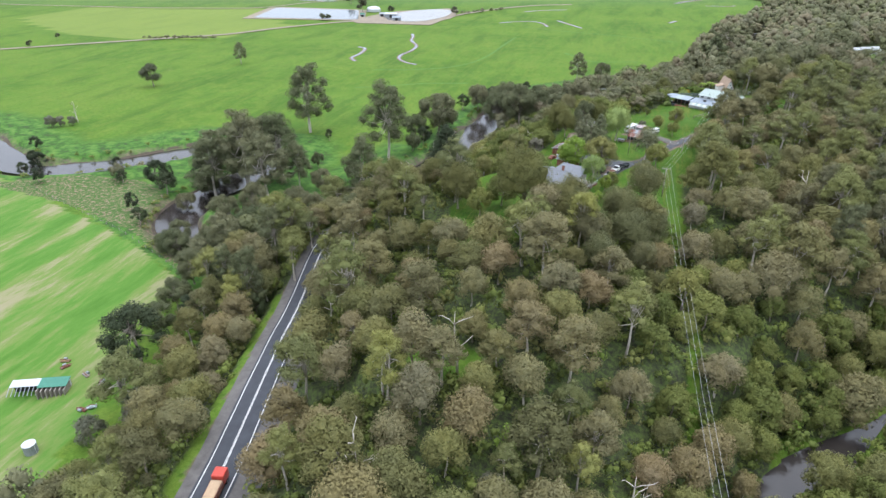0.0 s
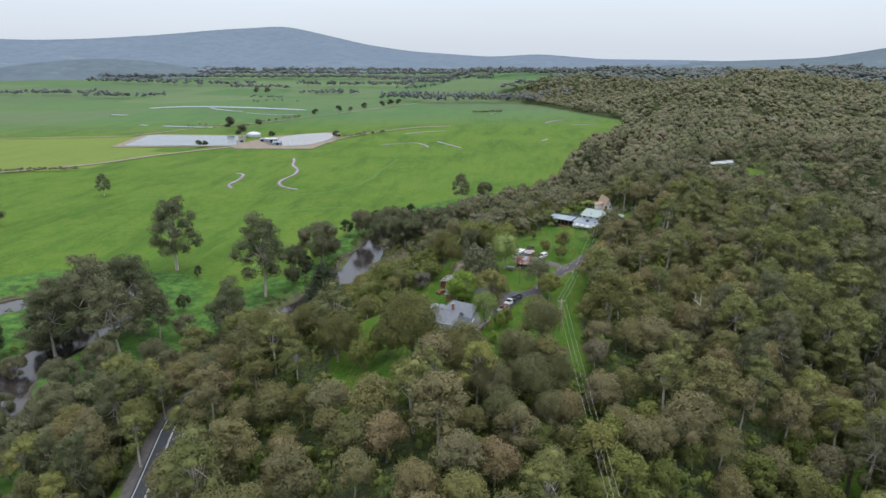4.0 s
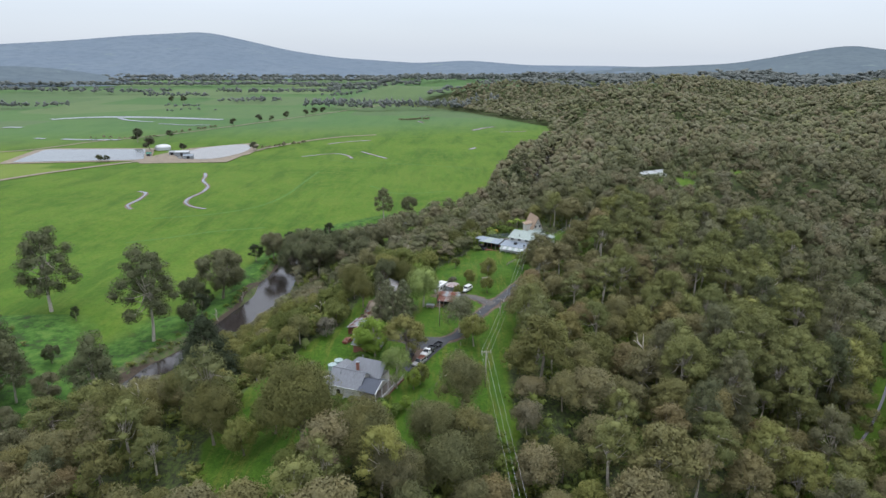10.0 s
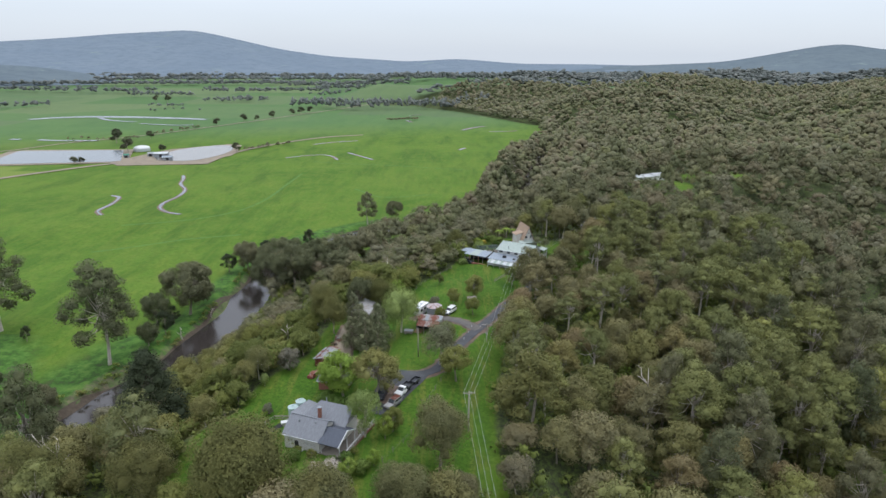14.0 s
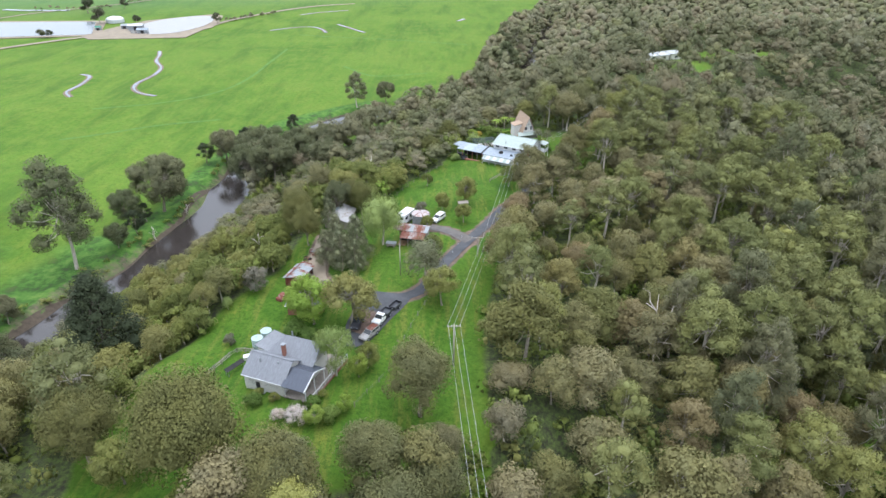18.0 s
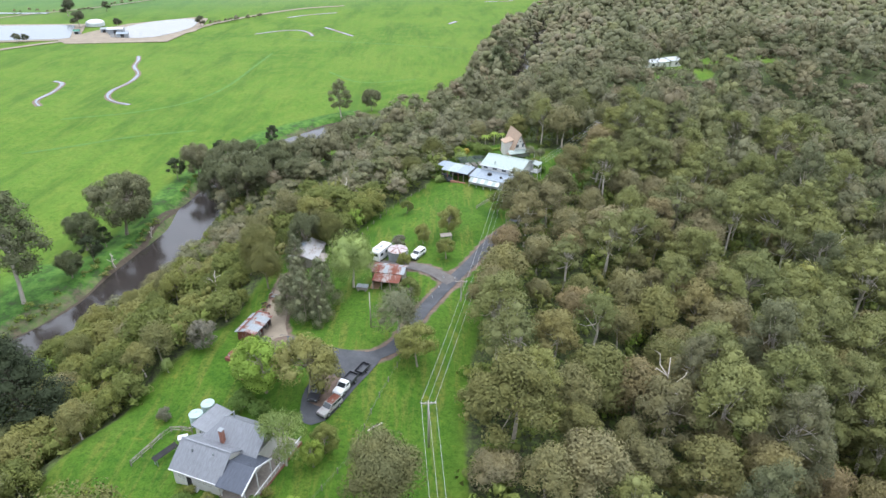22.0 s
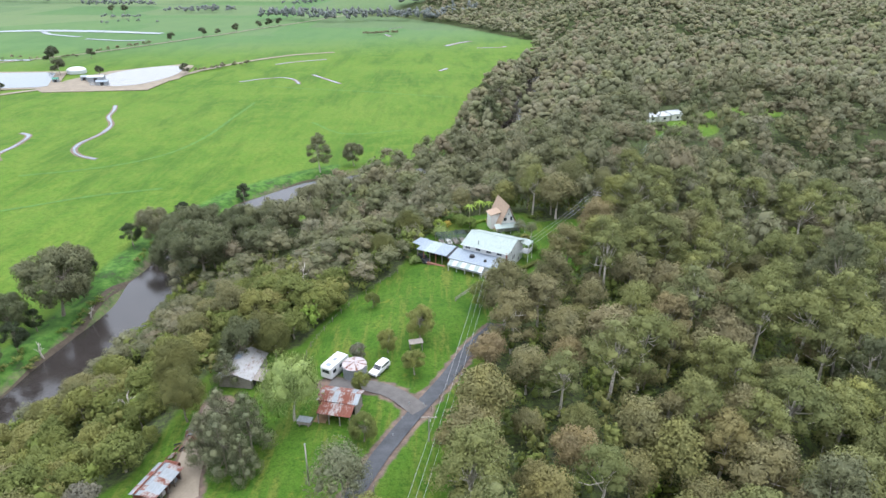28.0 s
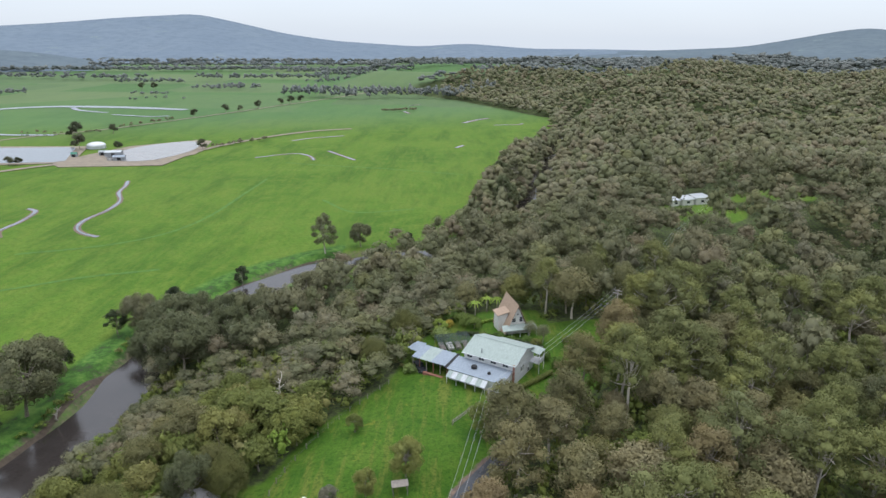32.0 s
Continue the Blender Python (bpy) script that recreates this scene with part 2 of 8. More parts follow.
M_TANKROOF = sheet_iron("tank_roof_iron", (0.42, 0.38, 0.38), (0.30, 0.15, 0.12), 0.6, 0.15, 9.0, 0.3)
M_NET = plain("dark_net", (0.05, 0.07, 0.06), 0.9, 0, 0.3, 1.0, 0.0)
M_OLDROOF = sheet_iron("streaked_old_iron", (0.36, 0.355, 0.35), (0.22, 0.15, 0.12), 0.65, 0.1, 9.0, 0.35)
M_SHINGLE = plain("brown_shingle", (0.34, 0.25, 0.18), 0.85, 0, 0.3, 2.0, 0.4)
M_BRICK = plain("chimney_brick", (0.26, 0.12, 0.085), 0.85, 0, 0.3, 4.0, 0.4)
M_TIMBER = plain("grey_timber", (0.26, 0.23, 0.20), 0.85, 0, 0.35, 2.0, 0.3)
M_POLE = plain("pole_timber", (0.36, 0.32, 0.28), 0.85, 0, 0.25, 2.0, 0.3)
M_STRAND = plain("fence_wire", (0.14, 0.135, 0.12), 0.8, 0.0, 0.2, 1.0, 0.0)
M_WIRE = plain("wire", (0.42, 0.42, 0.42), 0.5, 0.5, 0.1, 1.0, 0.0)
M_WINDOW, _n, _l, _b = shader("window_glass", 0.08, 0.0, 0.6)
_b.inputs["Base Color"].default_value = (0.03, 0.035, 0.04, 1)
M_CARWHITE, _n, _l, _b = shader("white_car_paint", 0.25, 0.0, 0.5)
_b.inputs["Base Color"].default_value = (0.68, 0.68, 0.67, 1)
M_CARDARK, _n, _l, _b = shader("dark_car_paint", 0.3, 0.0, 0.5)
_b.inputs["Base Color"].default_value = (0.03, 0.032, 0.038, 1)
M_RUBBER = plain("rubber", (0.025, 0.025, 0.025), 0.9, 0, 0.2, 3.0, 0.1)
M_POLY = plain("pale_tank", (0.36, 0.45, 0.44), 0.5, 0, 0.1, 1.0, 0.02)
M_RUSH = plain("damp_rushes", (0.075, 0.165, 0.026), 0.9, 0, 0.5, 0.25, 0.4)
M_MUD = plain("river_mud", (0.085, 0.066, 0.048), 0.9, 0, 0.5, 0.8, 0.5)
M_ROCK = plain("river_stone", (0.16, 0.12, 0.09), 0.9, 0, 0.4, 1.5, 0.4)


def water(name, colour, rough=0.05, ripple=1.1, strength=0.3):
    m, n, l, b = shader(name, rough, 0, 0.5)
    co = position(n)
    c = ramp(n, l, noise_node(n, l, 0.12, 4, 0.6, co), [(0.3, tuple(v * 0.75 for v in colour)), (0.7, colour)])
    l.new(c, b.inputs["Base Color"])
    bump(n, l, b, noise_node(n, l, ripple, 3, 0.6, co), strength, 0.1)
    return m


M_RIVER = water("river_water", (0.040, 0.034, 0.031), 0.09)
M_POND = water("pond_water", (0.13, 0.145, 0.155), 0.15, 2.5, 0.08)
M_MUDPOND = water("muddy_water", (0.23, 0.215, 0.195), 0.2, 2.5, 0.08)


# ---------------------------------------------------------------- helpers for building
def mesh_of(name, verts, faces, mat, smooth=False, attr=None):
    me = bpy.data.meshes.new(name)
    me.from_pydata([tuple(v) for v in verts], [], [tuple(f) for f in faces])
    if isinstance(mat, (list, tuple)):
        for m in mat:
            me.materials.append(m)
    else:
        me.materials.append(mat)
    if smooth:
        me.polygons.foreach_set("use_smooth", np.ones(len(me.polygons), bool))
    if attr:
        for key, values in attr.items():
            a = me.attributes.new(key, "FLOAT", "POINT")
            a.data.foreach_set("value", np.asarray(values, np.float32))
    me.update()
    return me


def quick_mesh(name, verts, tris, mat, tint=None, smooth=False, normals=None):
    """A large triangle mesh straight from arrays."""
    verts, tris = np.asarray(verts, np.float32), np.asarray(tris, np.int32)
    me = bpy.data.meshes.new(name)
    me.vertices.add(len(verts))
    me.vertices.foreach_set("co", verts.ravel())
    me.loops.add(tris.size)
    me.loops.foreach_set("vertex_index", tris.ravel())
    me.polygons.add(len(tris))
    me.polygons.foreach_set("loop_start", np.arange(0, tris.size, 3, dtype=np.int32))
    me.materials.append(mat)
    if smooth:
        me.polygons.foreach_set("use_smooth", np.ones(len(tris), bool))
    if tint is not None:
        a = me.attributes.new("tint", "FLOAT", "POINT")
        a.data.foreach_set("value", np.asarray(tint, np.float32))
    if normals is not None:
        me.polygons.foreach_set("use_smooth", np.ones(len(tris), bool))
        a = me.attributes.new("custom_normal", "FLOAT_VECTOR", "POINT")
        a.data.foreach_set("vector", np.asarray(normals, np.float32).ravel())
    me.update(calc_edges=True)
    return me


class Geo:
    """Collects simple solids for one part."""

    def __init__(self):
        self.v, self.f = [], []

    def add(self, verts, faces):
        k = len(self.v)
        self.v += [tuple(p) for p in verts]
        self.f += [tuple(i + k for i in q) for q in faces]
        return self

    def box(self, x0, y0, z0, x1, y1, z1, bev=0.0):
        if bev <= 0:
            v = [(x, y, z) for z in (z0, z1) for y in (y0, y1) for x in (x0, x1)]
            return self.add(v, [(0, 2, 3, 1), (4, 5, 7, 6), (0, 1, 5, 4), (2, 6, 7, 3), (0, 4, 6, 2), (1, 3, 7, 5)])
        ring = [(x0 + bev, y0), (x1 - bev, y0), (x1, y0 + bev), (x1, y1 - bev), (x1 - bev, y1), (x0 + bev, y1), (x0, y1 - bev), (x0, y0 + bev)]
        cx, cy = (x0 + x1) / 2, (y0 + y1) / 2
        kx, ky = 1 - 2 * bev / max(x1 - x0, 1e-3), 1 - 2 * bev / max(y1 - y0, 1e-3)
        v = []
        for z, s in ((z0, 0), (z0 + bev, 1), (z1 - bev, 1), (z1, 0)):
            v += [(x if s else cx + (x - cx) * kx, y if s else cy + (y - cy) * ky, z) for x, y in ring]
        f = [tuple(range(7, -1, -1)), tuple(range(24, 32))]
        for r in range(3):
            f += [(8 * r + i, 8 * r + (i + 1) % 8, 8 * r + 8 + (i + 1) % 8, 8 * r + 8 + i) for i in range(8)]
        return self.add(v, f)

    def slab(self, corners, thick):
        """A flat panel of the given top corners, thickness downwards."""
        n = len(corners)
        v = list(corners) + [(x, y, z - thick) for x, y, z in corners]
        f = [tuple(range(n)), tuple(range(2 * n - 1, n - 1, -1))]
        f += [(i, n + i, n + (i + 1) % n, (i + 1) % n) for i in range(n)]
        return self.add(v, f)

    def prism(self, ring, z0, z1):
        n = len(ring)
        v = [(x, y, z0) for x, y in ring] + [(x, y, z1) for x, y in ring]
        f = [tuple(range(n - 1, -1, -1)), tuple(range(n, 2 * n))]
        f += [(i, (i + 1) % n, n + (i + 1) % n, n + i) for i in range(n)]
        return self.add(v, f)

    def extrude(self, profile, y0, y1):
        """A profile in x and z pushed along y."""
        n = len(profile)
        v = [(x, y0, z) for x, z in profile] + [(x, y1, z) for x, z in profile]
        f = [tuple(range(n)), tuple(range(2 * n - 1, n - 1, -1))]
        f += [(i, n + i, n + (i + 1) % n, (i + 1) % n) for i in range(n)]
        return self.add(v, f)

    def tube(self, path, radii, sides=6):
        path = [Vector(p) for p in path]
        v, f = [], []
        for i, p in enumerate(path):
            d = (path[min(i + 1, len(path) - 1)] - path[max(i - 1, 0)]).normalized()
            a = d.orthogonal().normalized()
            b = d.cross(a)
            r = radii[i] if isinstance(radii, (list, tuple)) else radii
            v += [p + r * (a * math.cos(2 * math.pi * k / sides) + b * math.sin(2 * math.pi * k / sides)) for k in range(sides)]
        for i in range(len(path) - 1):
            f += [(i * sides + k, i * sides + (k + 1) % sides, (i + 1) * sides + (k + 1) % sides, (i + 1) * sides + k) for k in range(sides)]
        f += [tuple(range(sides - 1, -1, -1)), tuple(range((len(path) - 1) * sides, len(path) * sides))]
        return self.add(v, f)

    def cyl(self, x, y, z0, z1, r, sides=20, r1=None):
        r1 = r if r1 is None else r1
        v = [(x + q * math.cos(2 * math.pi * k / sides), y + q * math.sin(2 * math.pi * k / sides), z) for z, q in ((z0, r), (z1, r1)) for k in range(sides)]
        f = [tuple(range(sides - 1, -1, -1)), tuple(range(sides, 2 * sides))]
        f += [(k, (k + 1) % sides, sides + (k + 1) % sides, sides + k) for k in range(sides)]
        return self.add(v, f)


def thing(name, place, label, category, group="", rz=0.0):
    ob = new(name)
    ob.empty_display_size = 0.5
    ob.matrix_basis = pose(*place, 0, 0, rz)
    return tagged(ob, label, category, group)


def part(name, geo, mat, parent, label="", smooth=False):
    ob = new(name, mesh_of(name, geo.v, geo.f, mat, smooth))
    ob.parent = parent
    return tagged(ob, label)


def whole(name, geo, mat, label, category, place=(0, 0, 0), rz=0.0, group="", kind="", smooth=False):
    ob = new(name, mesh_of(name, geo.v, geo.f, mat, smooth))
    ob.matrix_basis = pose(*place, 0, 0, rz)
    return tagged(ob, label, category, group, kind)


# ---------------------------------------------------------------- the plan: water lines, roads, clearings, heights
def curve(points, step=4.0):
    """A smooth line through plan points, sampled evenly."""
    p = np.array(points, float)
    p = np.vstack([2 * p[0] - p[1], p, 2 * p[-1] - p[-2]])
    out = []
    for i in range(1, len(p) - 2):
        n = max(2, int(np.linalg.norm(p[i + 1] - p[i]) / step))
        t = np.linspace(0, 1, n, endpoint=False)[:, None]
        a, b, c, d = p[i - 1], p[i], p[i + 1], p[i + 2]
        out.append(0.5 * (2 * b + (c - a) * t + (2 * a - 5 * b + 4 * c - d) * t**2 + (3 * b - a - 3 * c + d) * t**3))
    return np.vstack(out + [p[-2][None]])


def line_distance(x, y, line):
    """Distance to a line and how far along it, in fractions."""
    best, along = np.full(np.shape(x), 1e9), np.zeros(np.shape(x))
    n = len(line) - 1
    lo, hi = line.min(0) - 60, line.max(0) + 60
    near = (x > lo[0]) & (x < hi[0]) & (y > lo[1]) & (y < hi[1])
    xs, ys = x[near], y[near]
    b, al = np.full(xs.shape, 1e9), np.zeros(xs.shape)
    for i in range(n):
        a, d = line[i], line[i + 1] - line[i]
        t = np.clip(((xs - a[0]) * d[0] + (ys - a[1]) * d[1]) / max(d @ d, 1e-9), 0, 1)
        q = np.hypot(xs - a[0] - t * d[0], ys - a[1] - t * d[1])
        m = q < b
        b[m], al[m] = q[m], ((i + t) / n)[m]
    best[near], along[near] = b, al
    return best, along


def inside(x, y, ring):
    r = np.asarray(ring, float)
    hit = np.zeros(np.shape(x), bool)
    for (x0, y0), (x1, y1) in zip(r, np.roll(r, -1, 0)):
        if y0 == y1:
            continue
        c = ((y0 > y) != (y1 > y)) & (x < (x1 - x0) * (y - y0) / (y1 - y0) + x0)
        hit ^= c
    return hit


def ring_distance(x, y, ring):
    """Signed: positive inside."""
    r = np.asarray(ring, float)
    d, _ = line_distance(x, y, np.vstack([r, r[:1]]))
    return np.where(inside(x, y, ring), d, -d)


def smooth(a, b, v):
    t = np.clip((v - a) / (b - a), 0, 1)
    return t * t * (3 - 2 * t)


RIVER = curve([(190, 1010), (146, 864), (112, 700), (80, 575), (62, 490), (38, 440), (10, 424), (-20, 415), (-50, 397), (-72, 370), (-85, 335),
               (-90, 300), (-90, 275), (-92, 248), (-96, 226), (-104, 203), (-118, 165), (-133, 124), (-155, 108), (-174, 120), (-182, 140),
               (-181, 165), (-178, 192), (-190, 210), (-215, 212), (-240, 184), (-264, 163), (-290, 154), (-330, 172), (-380, 190), (-460, 170)])
CREEK = curve([(18, 12), (34, 42), (46, 54), (66, 78), (90, 118), (122, 150), (150, 184), (190, 240)])
ROAD = curve([(-60, -60), (-66, -30), (-71, 0), (-75, 16), (-81, 36), (-88, 56), (-94, 82), (-97, 105), (-92, 130), (-76, 150)])
DRIVE = curve([(26.5, 197), (21, 189), (16, 178), (10, 167), (5, 157), (1.5, 148), (-1, 143), (-6, 140.5), (-13, 141), (-20, 144.5)])
DRIVE_TOP = curve([(26.5, 197), (30, 206), (33, 214)])
YARD = [(-27, 142), (-20, 141), (-14, 138), (-15, 130), (-14, 124.5), (-10.4, 125), (-6.4, 132), (-3.4, 138), (-3, 141.5), (-10, 143), (-18, 146), (-24, 149), (-28, 148)]
SIDE_TRACK = curve([(11, 168), (7, 172), (2, 174.5), (-6, 176)])
BARN_TRACK = curve([(-23, 147), (-25, 153), (-25.5, 160), (-25, 170)])
CLEARING = [(-40, 70), (-30, 80), (-24, 88), (-12, 92), (-2, 95), (6.5, 101), (11, 116), (13, 140), (19, 168), (26, 192), (31, 205), (36, 213), (48, 223), (58, 238), (64, 250),
            (58, 258), (44, 256), (42, 266), (28, 270), (14, 256), (8, 240), (4, 226), (-10, 208), (-15, 192), (-30, 188), (-31, 170), (-34, 156), (-43, 136), (-50, 118), (-54, 100), (-50, 84)]
LINE_CUT = curve([(8, 120), (12, 90), (15, 60), (18, 30), (20, 0)])
FAR_CUT = curve([(62, 256), (90, 308), (112, 338), (134, 372)])
FIELD_LEFT = [(-330, 150), (-264, 131), (-199, 108), (-150, 86), (-141, 76), (-138, 45), (-122, 24), (-114, 0), (-112, -40), (-400, -40), (-400, 150)]
HILL = [(-60, -40, 16), (-45, 0, 22), (-42, 30, 28), (-28, 60, 32), (-25, 90, 35.5), (-20, 112, 36.5), (-10, 140, 37), (0, 165, 37), (8, 195, 36.8), (22, 222, 36.0),
        (33, 248, 36.0), (60, 252, 36.2), (62, 290, 34), (85, 345, 35), (128, 380, 37), (178, 400, 38), (-44, 118, 35), (-40, 145, 35), (-28, 170, 36), (-62, 130, 25), (-55, 105, 31)]
FLANK = [(-75, 165, 10), (-52, 170, 24), (-24, 205, 33), (-62, 215, 10), (-2, 236, 34), (-38, 260, 14), (-64, 300, 5), (-20, 310, 12), (12, 300, 22), (-30, 370, 4), (15, 360, 12),
         (50, 395, 12), (70, 460, 14), (-98, 140, 4), (-92, 165, 2), (-78, 250, 2), (-84, 215, 2), (-60, 350, 0), (10, 420, 0), (-62, 60, 20), (-64, 10, 14), (-62, -30, 12)]
GULLY = [(12, 65, 25), (26, 42, 9), (43, 52, 1.5), (62, 74, 4), (90, 118, 7), (148, 182, 9), (30, 92, 25), (18, 120, 34), (45, 122, 24), (36, 165, 32), (60, 152, 24), (82, 205, 26), (48, 205, 33),
         (112, 172, 14), (122, 128, 14), (98, 78, 12), (150, 100, 24), (205, 150, 30), (160, 245, 22), (110, 242, 26), (185, 292, 20), (255, 300, 32), (10, 10, 12), (40, 10, 6), (80, 20, 16)]
PLAIN = [(-108, 60, 2), (-112, 30, 2), (-115, 0, 3), (-100, -30, 4), (-140, 70, 0), (-150, 20, 0), (-190, 60, 0), (-230, 110, 0), (-130, 160, 0), (-150, 180, 0), (-140, 210, 0),
         (-125, 260, 0), (-120, 310, 0), (-110, 360, 0), (-80, 410, 0), (-30, 450, 0), (20, 470, 0), (-200, 160, 0), (-220, 250, 0), (-200, 350, 0), (-150, 450, 0), (-60, 520, 0), (20, 560, 0)]
EDGE_Y = [-200, 300, 353, 401, 436, 446, 588, 718, 787, 1016, 1130, 1275, 1400, 1500]
EDGE_X = [-120, -100, -82, -48, -12, 18, 43, 72, 118, 158, 99, 30, -60, -300]


def hill_height(x, y):
    """The far plateau east of the flats, and the near ridge laid into it."""
    ex = np.interp(y, EDGE_Y, EDGE_X)
    roll = 6 * np.sin(x / 170 + y / 260) + 5 * np.sin(x / 90 - y / 130 + 1)
    roll = roll + smooth(480, 760, y) * (10 * np.sin(y / 58 + x / 190 + 1.3 * np.sin(x / 230)) + 6 * np.sin(x / 70 - y / 115))
    far = smooth(0, 160, x - ex) * (30 + roll) + smooth(250, 1500, x - ex) * 20
    far = far * smooth(3600, 1500, np.abs(x) * 0.2 + y)
    pts = np.array(HILL + FLANK + GULLY + PLAIN, float)
    num, den = np.zeros(np.shape(x)), np.full(np.shape(x), 1e-12)
    near = (x > -420) & (x < 420) & (y > -250) & (y < 640)
    xs, ys = x[near], y[near]
    a, b = np.zeros(xs.shape), np.full(xs.shape, 1e-12)
    for px, py, pz in pts:
        w = 1 / ((xs - px) ** 2 + (ys - py) ** 2 + 40) ** 2
        a += w * pz
        b += w
    num[near], den[near] = a, b
    idw = num / den
    nearness = smooth(330, 210, np.abs(x - 20)) * smooth(600, 380, y) * smooth(-240, -120, y)
    return far * (1 - nearness) + idw * nearness


def height(x, y):
    x, y = np.asarray(x, float), np.asarray(y, float)
    z = hill_height(x, y)
    z = z + 0.25 * np.sin(x / 23 + 2 * np.sin(y / 41)) * np.cos(y / 31)
    for line, half in ((ROAD, 6.5), (DRIVE, 3.0)):
        d, t = line_distance(x, y, line)
        s = np.linspace(0, 1, len(line))
        level = hill_height(line[:, 0], line[:, 1])
        level = np.convolve(np.pad(level, 4, "edge"), np.ones(9) / 9, "valid")
        z = z + (np.interp(t, s, level) - z) * smooth(half * 2.2, half, d)
    d, _ = line_distance(x, y, RIVER)
    cut = smooth(14, 6, d + 1.6 * np.sin(x / 7) * np.sin(y / 9))
    z = z * (1 - smooth(26, 9, d)) + np.clip(z, -4, 1.0) * smooth(26, 9, d)
    z = z - cut * (z + 3.4)
    d, t = line_distance(x, y, CREEK)
    z = np.where(d < 14, np.minimum(z, 1.0 + 8 * t + np.maximum(d - 3, 0) * 0.8), z)
    return z


def spaced(stops):
    """Grid lines: even steps between stops, given as (start, step), growing smoothly outside."""
    out = []
    for (a, s), (b, _) in zip(stops[:-1], stops[1:]):
        out += list(np.arange(a, b, s))
    return np.array(out + [stops[-1][0]], float)


GX = spaced([(-4700, 240), (-2300, 90), (-950, 24), (-350, 6), (-200, 3), (-62, 1.5), (73, 3), (200, 6), (350, 20), (1000, 80), (2200, 240), (4700, 1)])
GY = spaced([(-900, 80), (-260, 20), (-60, 3), (84, 1.5), (282, 3), (460, 8), (900, 16), (1700, 60), (3000, 170), (4700, 1)])
GXX, GYY = np.meshgrid(GX, GY)
GZ = height(GXX, GYY)


def gz(x, y):
    """The ground's height as built."""
    x, y = np.asarray(x, float), np.asarray(y, float)
    i = np.clip(np.searchsorted(GX, x) - 1, 0, len(GX) - 2)
    j = np.clip(np.searchsorted(GY, y) - 1, 0, len(GY) - 2)
    u, v = (x - GX[i]) / (GX[i + 1] - GX[i]), (y - GY[j]) / (GY[j + 1] - GY[j])
    return (GZ[j, i] * (1 - u) + GZ[j, i + 1] * u) * (1 - v) + (GZ[j + 1, i] * (1 - u) + GZ[j + 1, i + 1] * u) * v


def g(x, y):
    return float(gz(x, y))


RIGHT_BANK = [(-100, 140), (-92, 195), (-76, 230), (-72, 275), (-76, 295), (-76, 325), (-52, 342), (-30, 364), (-4, 388), (22, 408), (45, 430), (66, 480), (84, 570), (100, 640), (140, 640), (60, 300), (-40, 150)]
FAR_CLEAR = [(128, 372, 16), (176, 398, 12), (150, 396, 8), (375, 1385, 60), (450, 1440, 60), (540, 1500, 60), (1130, 2570, 130), (300, 1405, 40), (640, 950, 18)]


def wooded(x, y):
    """How far the ground is under trees, 0 to 1."""
    x, y = np.asarray(x, float), np.asarray(y, float)
    ex = np.interp(y, EDGE_Y, EDGE_X)
    w = smooth(-4, 6, x - ex) * smooth(1500, 1400, y - 0.0 * x)
    w = np.maximum(w, smooth(1380, 1450, y + 0.35 * x) * smooth(-50, 150, x - 120) )
    d, _ = line_distance(x, y, ROAD)
    w = np.where((y < 330) & (x < -40), smooth(2.0, 6.0, hill_height(x, y)), w)
    w = np.maximum(w, inside(x, y, [(-130, 84), (-98, 100), (-92, 60), (-78, 10), (-70, -40), (-106, -40), (-104, 0), (-110, 26), (-116, 52)]) * 1.0)
    w = np.maximum(w, inside(x, y, RIGHT_BANK) * 1.0)
    w = np.maximum(w, inside(x, y, [(-152, 92), (-140, 116), (-122, 146), (-114, 185), (-98, 190), (-94, 140), (-96, 100), (-120, 84)]) * 1.0)
    w = w * np.where(y > 74, smooth(2.5, 4.5, d), smooth(8, 11, d))
    w = w * smooth(2, -3, ring_distance(x, y, CLEARING))
    d, _ = line_distance(x, y, LINE_CUT)
    w = w * np.where(y > 104, smooth(2.2, 4.6, d), smooth(0.8, 2.2, d))
    d, _ = line_distance(x, y, FAR_CUT)
    w = w * smooth(2.5, 5, d)
    d, _ = line_distance(x, y, CREEK)
    w = w * smooth(2.5, 4.5, d)
    w = w * smooth(8, 12, np.hypot(x - 44, (y - 51)))
    d, _ = line_distance(x, y, RIVER)
    w = w * np.where(y > 432, smooth(3.5, 6, d), np.where((y > 334) & (x < 20), smooth(30, 40, d), smooth(9, 12, d)))
    w = w * smooth(5, 8, np.hypot((x + 36) * 0.8, y - 33))
    for cx, cy, r in FAR_CLEAR:
        w = w * smooth(r, r * 1.25, np.hypot((x - cx), (y - cy)))
    return w


